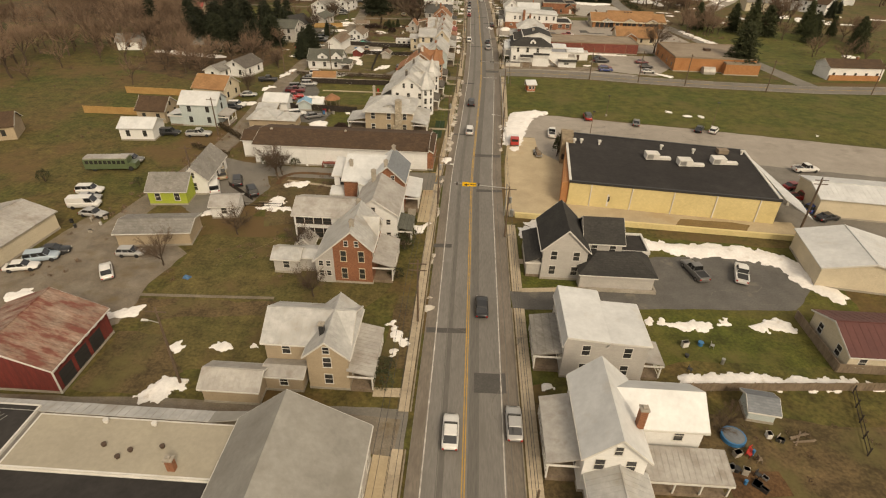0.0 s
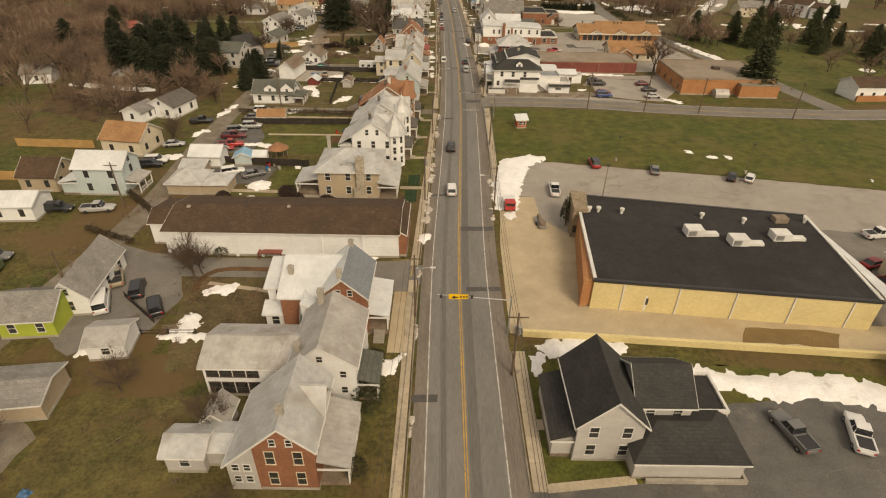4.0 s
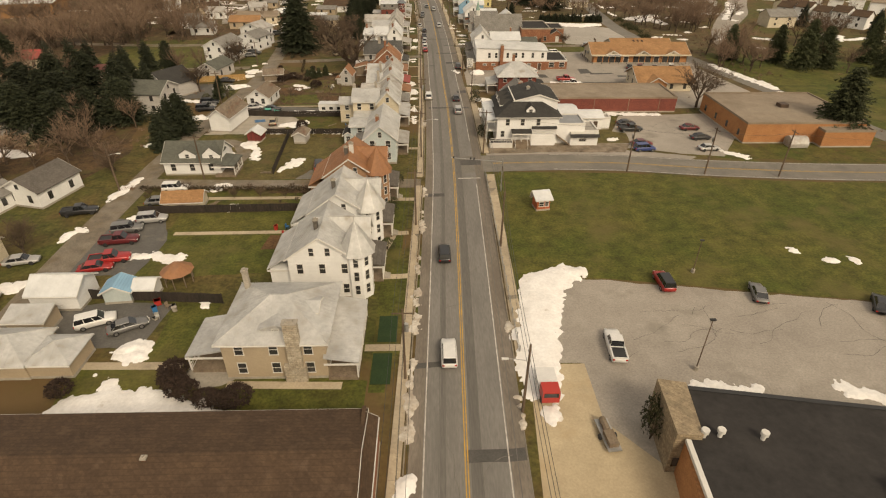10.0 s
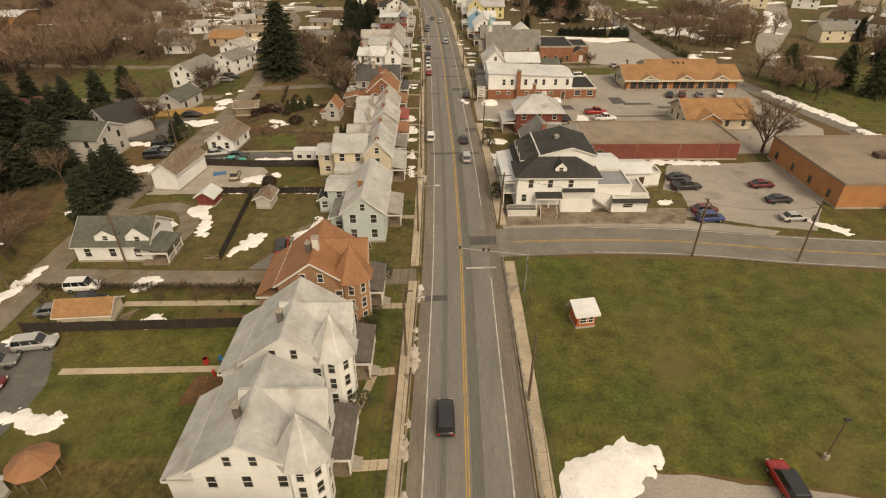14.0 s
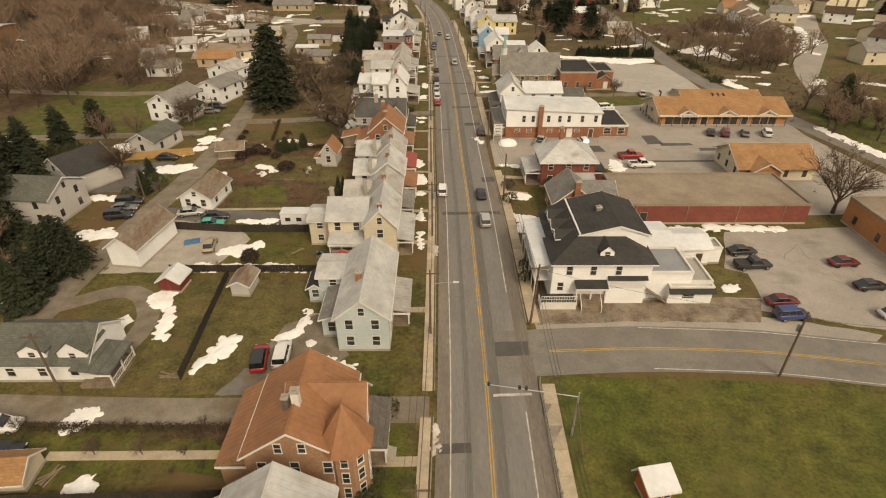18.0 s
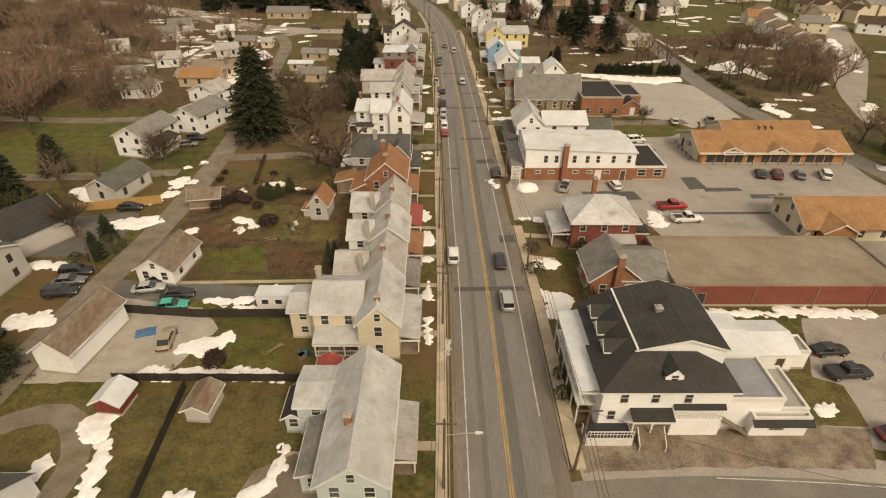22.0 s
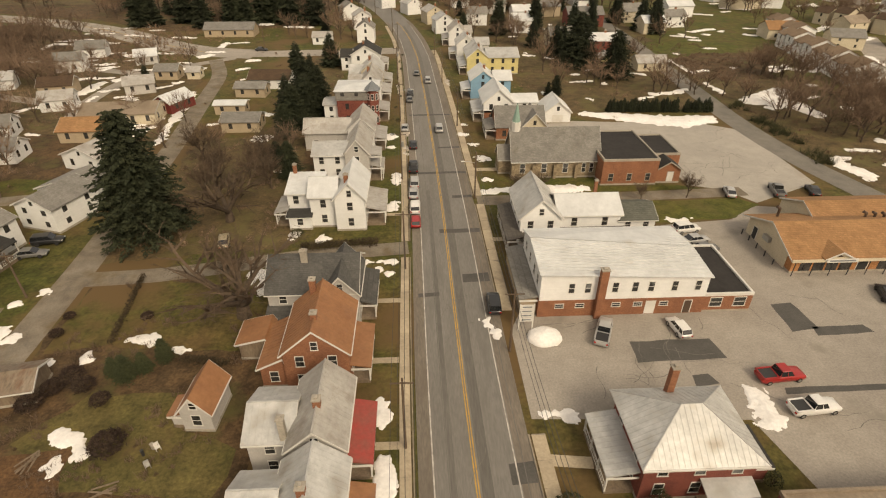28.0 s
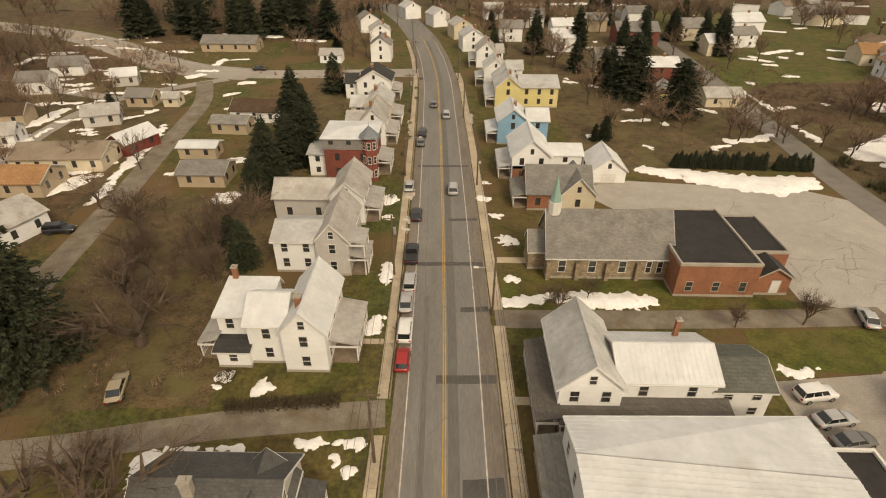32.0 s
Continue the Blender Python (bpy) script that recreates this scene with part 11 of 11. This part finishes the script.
part("roof", Mesh().slab([(-1.1, -4.9, 2.85), (1.1, -4.9, 2.85), (1.1, 3.5, 2.85), (-1.1, 3.5, 2.85)], 0.25), M_METAL2, bus, "pale roof")
for i in range(9):
    for s in (-1, 1):
        part("window", Mesh().box(s * 1.2, -4.6 + 0.88 * i, 1.6, s * 1.22, -3.95 + 0.88 * i, 2.3), M_PANE, bus)
for s in (-1, 1):
    for y in (-3.2, 3.9):
        part("wheel", Mesh().beam((s * 0.85, y, 0.48), (s * 1.15, y, 0.48), 0.48, 14), M_TYRE, bus)

cmp = thing("camper_trailer", "white camper trailer parked beside the house", "trailer", -25.5, 217.9)
part("body", Mesh().box(-4.2, -1.2, 0.5, 4.2, 1.2, 2.75), PAINT["white"], cmp)
part("roof", Mesh().box(-4.25, -1.25, 2.75, 4.25, 1.25, 2.88), M_METAL3, cmp)
for i in range(4):
    part("window", Mesh().box(-3.4 + 1.9 * i, -1.23, 1.4, -2.5 + 1.9 * i, -1.2, 2.1), M_PANE, cmp)
for x in (-0.5, 0.5):
    part("wheel", Mesh().beam((x, -1.1, 0.35), (x, -0.85, 0.35), 0.35, 12), M_TYRE, cmp)

trk = thing("flatbed_truck", "small red and white plough truck by the snow pile", "truck", 10.9, 122.6)
part("cab", Mesh().box(-0.95, -1.9, 0.5, 0.95, -0.3, 2.0), M_REDP, trk)
part("bed", Mesh().box(-1.1, -0.2, 0.8, 1.1, 2.4, 1.5), PAINT["white"], trk)
part("windscreen", Mesh().box(-0.8, -1.93, 1.3, 0.8, -1.9, 1.85), M_CARGLASS, trk)
for s in (-1, 1):
    for y in (-1.3, 1.5):
        part("wheel", Mesh().beam((s * 0.75, y, 0.4), (s * 1.0, y, 0.4), 0.4, 12), M_TYRE, trk)
snow([(10.9, 119.4, 1.1)], 1.0, 501)

trl = thing("utility_trailer", "grey open trailer loaded with gear on the apron", "trailer", 15.9, 116.4, 0, 6)
part("frame", Mesh().box(-0.7, -2.0, 0.45, 0.7, 2.0, 0.6), M_STEEL, trl)
part("load", Mesh().box(-0.5, -1.6, 0.6, 0.5, 0.2, 1.1).beam((0, 0.2, 0.9), (0, 1.8, 0.9), 0.35, 8), M_WOOD, trl)
for s in (-1, 1):
    part("wheel", Mesh().beam((s * 0.7, 0, 0.32), (s * 0.9, 0, 0.32), 0.32, 12), M_TYRE, trl)

for x, y, c, r in ((30.4, 40.2, M_BLUE, 1.3),):
    o = thing("paddling_pool", "round blue plastic paddling pool in the yard", "pool", x, y)
    part("rim", Mesh().beam((0, 0, 0.02), (0, 0, 0.5), r, 20), c, o)
    part("inside", Mesh().beam((0, 0, 0.5), (0, 0, 0.515), r * 0.86, 20), M_SLATE, o)
rnd = random.Random(8)
CLUT = (M_BLUE, M_REDP, M_WOOD, M_CONC, M_TRIM, M_BLACK, M_STEEL)


def clutter(x, y, n, spread, seed):
    r = random.Random(seed)
    for _ in range(n):
        px, py, w, d, hh = x + r.uniform(-spread, spread), y + r.uniform(-spread, spread), r.uniform(0.3, 0.9), r.uniform(0.3, 0.8), r.uniform(0.25, 0.9)
        m = Mesh()
        kind = r.randrange(3)
        if kind == 0:
            m.box(-w / 2, -d / 2, 0, w / 2, d / 2, hh).box(-w / 2 - 0.04, -d / 2 - 0.04, hh - 0.06, w / 2 + 0.04, d / 2 + 0.04, hh)
            nm, lab, ct = "storage_box", "weathered storage box standing in the yard", "box"
        elif kind == 1:
            m.beam((0, 0, 0), (0, 0, hh), w * 0.35, 12, w * 0.4).beam((0, 0, hh), (0, 0, hh + 0.05), w * 0.43, 12)
            nm, lab, ct = "barrel", "plastic barrel standing in the yard", "barrel"
        else:
            m.box(-0.25, -0.25, 0.38, 0.25, 0.25, 0.44).box(-0.25, 0.2, 0.44, 0.25, 0.26, 0.9)
            for sx in (-0.22, 0.22):
                for sy in (-0.22, 0.22):
                    m.box(sx - 0.03, sy - 0.03, 0, sx + 0.03, sy + 0.03, 0.4)
            nm, lab, ct = "garden_chair", "plain garden chair standing on the grass", "chair"
        ob = solid(nm, m, r.choice(CLUT), lab, ct)
        ob.matrix_basis = pose(px, py, 0.02, 0, 0, r.uniform(0, 90))


clutter(29.5, 36.0, 16, 2.6, 1)
clutter(30.5, 52, 6, 3.0, 2)
clutter(34.8, 40.6, 3, 0.8, 3)
clutter(-37.5, 137.6, 8, 2.0, 4)
clutter(-26.0, 158.6, 6, 1.6, 5)
clutter(-31, 239.5, 4, 2.4, 6)
clutter(-43, 84, 6, 2.4, 7)
clutter(64, 98, 8, 3.0, 8)
clutter(20.8, 276.2, 3, 0.6, 9)
clutter(-20.8, 208, 5, 1.2, 10)
clutter(31.6, 196.4, 2, 0.8, 11)
clutter(-65, 78, 8, 3.5, 12)
flat("patio", [(-30.4, 125.4), (-28.0, 123.9), (-25.6, 124.4), (-24.3, 125.3), (-25.0, 126.4), (-27.7, 127.9), (-30.0, 127.8)], 0.035, M_CONC, "rounded pale concrete patio beside the stone house", "patio", ragged=0.05)
flat("patio", [(27.8, 33.0), (33.8, 33.6), (33.6, 36.4), (28.0, 36.0)], 0.03, M_DUG, "red brick patio in the muddy yard", "patio", ragged=0.15)
flat("patio", [(-28.5, 152.8), (-23.5, 153.0), (-23.4, 156.8), (-27.8, 157.2)], 0.03, M_DUG, "red brick patio behind the white house", "patio", ragged=0.1)
flat("water", [(38, 86.4), (50, 85.6), (52, 88.6), (40, 89.4)], 0.028, mat("wet_brown_puddle", (0.16, 0.10, 0.04), (0.20, 0.13, 0.06), rough=0.25, bump=0.02, spec=0.6), "brown wet stain on the apron", "puddle", ragged=0.5)
sgn = thing("shop_sign", "white post sign with unreadable rows of lettering", "sign", 11.6, 257.8)
for s in (-0.9, 0.9):
    part("post", Mesh().box(s - 0.08, -0.08, 0, s + 0.08, 0.08, 4.4), M_TRIM, sgn)
for i in range(4):
    pn = part("panel", Mesh().box(-0.85, -0.06, 1.6 + 0.7 * i, 0.85, 0.06, 2.2 + 0.7 * i), M_TRIM, sgn)
    part("lettering", Mesh().box(-0.6, -0.075, 1.8 + 0.7 * i, 0.6, -0.06, 1.98 + 0.7 * i), M_SLATE, pn)


# loose things in the back gardens
TARP = plain("blue_tarpaulin", (0.05, 0.13, 0.24), 0.55)


def tarp(x, y, w, d, rz, seed):
    rnd = random.Random(seed)
    m = Mesh()
    n = 7
    m.v = [((i / (n - 1) - 0.5) * w + rnd.uniform(-0.1, 0.1), (j / (n - 1) - 0.5) * d + rnd.uniform(-0.1, 0.1), 0.05 + (0.25 * rnd.random() if 0 < i < n - 1 and 0 < j < n - 1 else 0)) for j in range(n) for i in range(n)]
    m.f = [(j * n + i, j * n + i + 1, (j + 1) * n + i + 1, (j + 1) * n + i) for j in range(n - 1) for i in range(n - 1)]
    ob = solid("tarpaulin", m, TARP, "crumpled blue tarpaulin lying on the ground", "tarpaulin")
    ob.matrix_basis = pose(x, y, 0.03, 0, 0, rz)


def board_pile(x, y, rz, n, seed):
    rnd = random.Random(seed)
    o = thing("board_pile", "small pile of weathered boards on the ground", "board pile", x, y, 0.02, rz)
    for i in range(n):
        b = part("board", Mesh().box(-1.2, -0.09, 0, 1.2, 0.09, 0.05), M_WOOD, o)
        b.matrix_basis = pose(rnd.uniform(-0.3, 0.3), rnd.uniform(-0.5, 0.5), 0.051 * i, 0, 0, rnd.uniform(-25, 25))


tarp(-43.6, 212.2, 2.6, 1.8, 20, 1)
tarp(-41.0, 63.6, 1.2, 0.9, -15, 2)
for k, (x, y, rz, n) in enumerate(((-34.5, 181.4, 5, 5), (-25.4, 209.2, 40, 4), (-42.0, 240.0, 70, 5), (-33.0, 236.6, 15, 4), (-24.6, 174.4, 30, 5), (-40.5, 168.2, 60, 5), (-37.0, 87.6, 10, 6), (38.0, 40.6, 30, 5), (-27.0, 105.0, 5, 4), (-36.8, 104.6, 80, 4))):
    board_pile(x, y, rz, n, 60 + k)
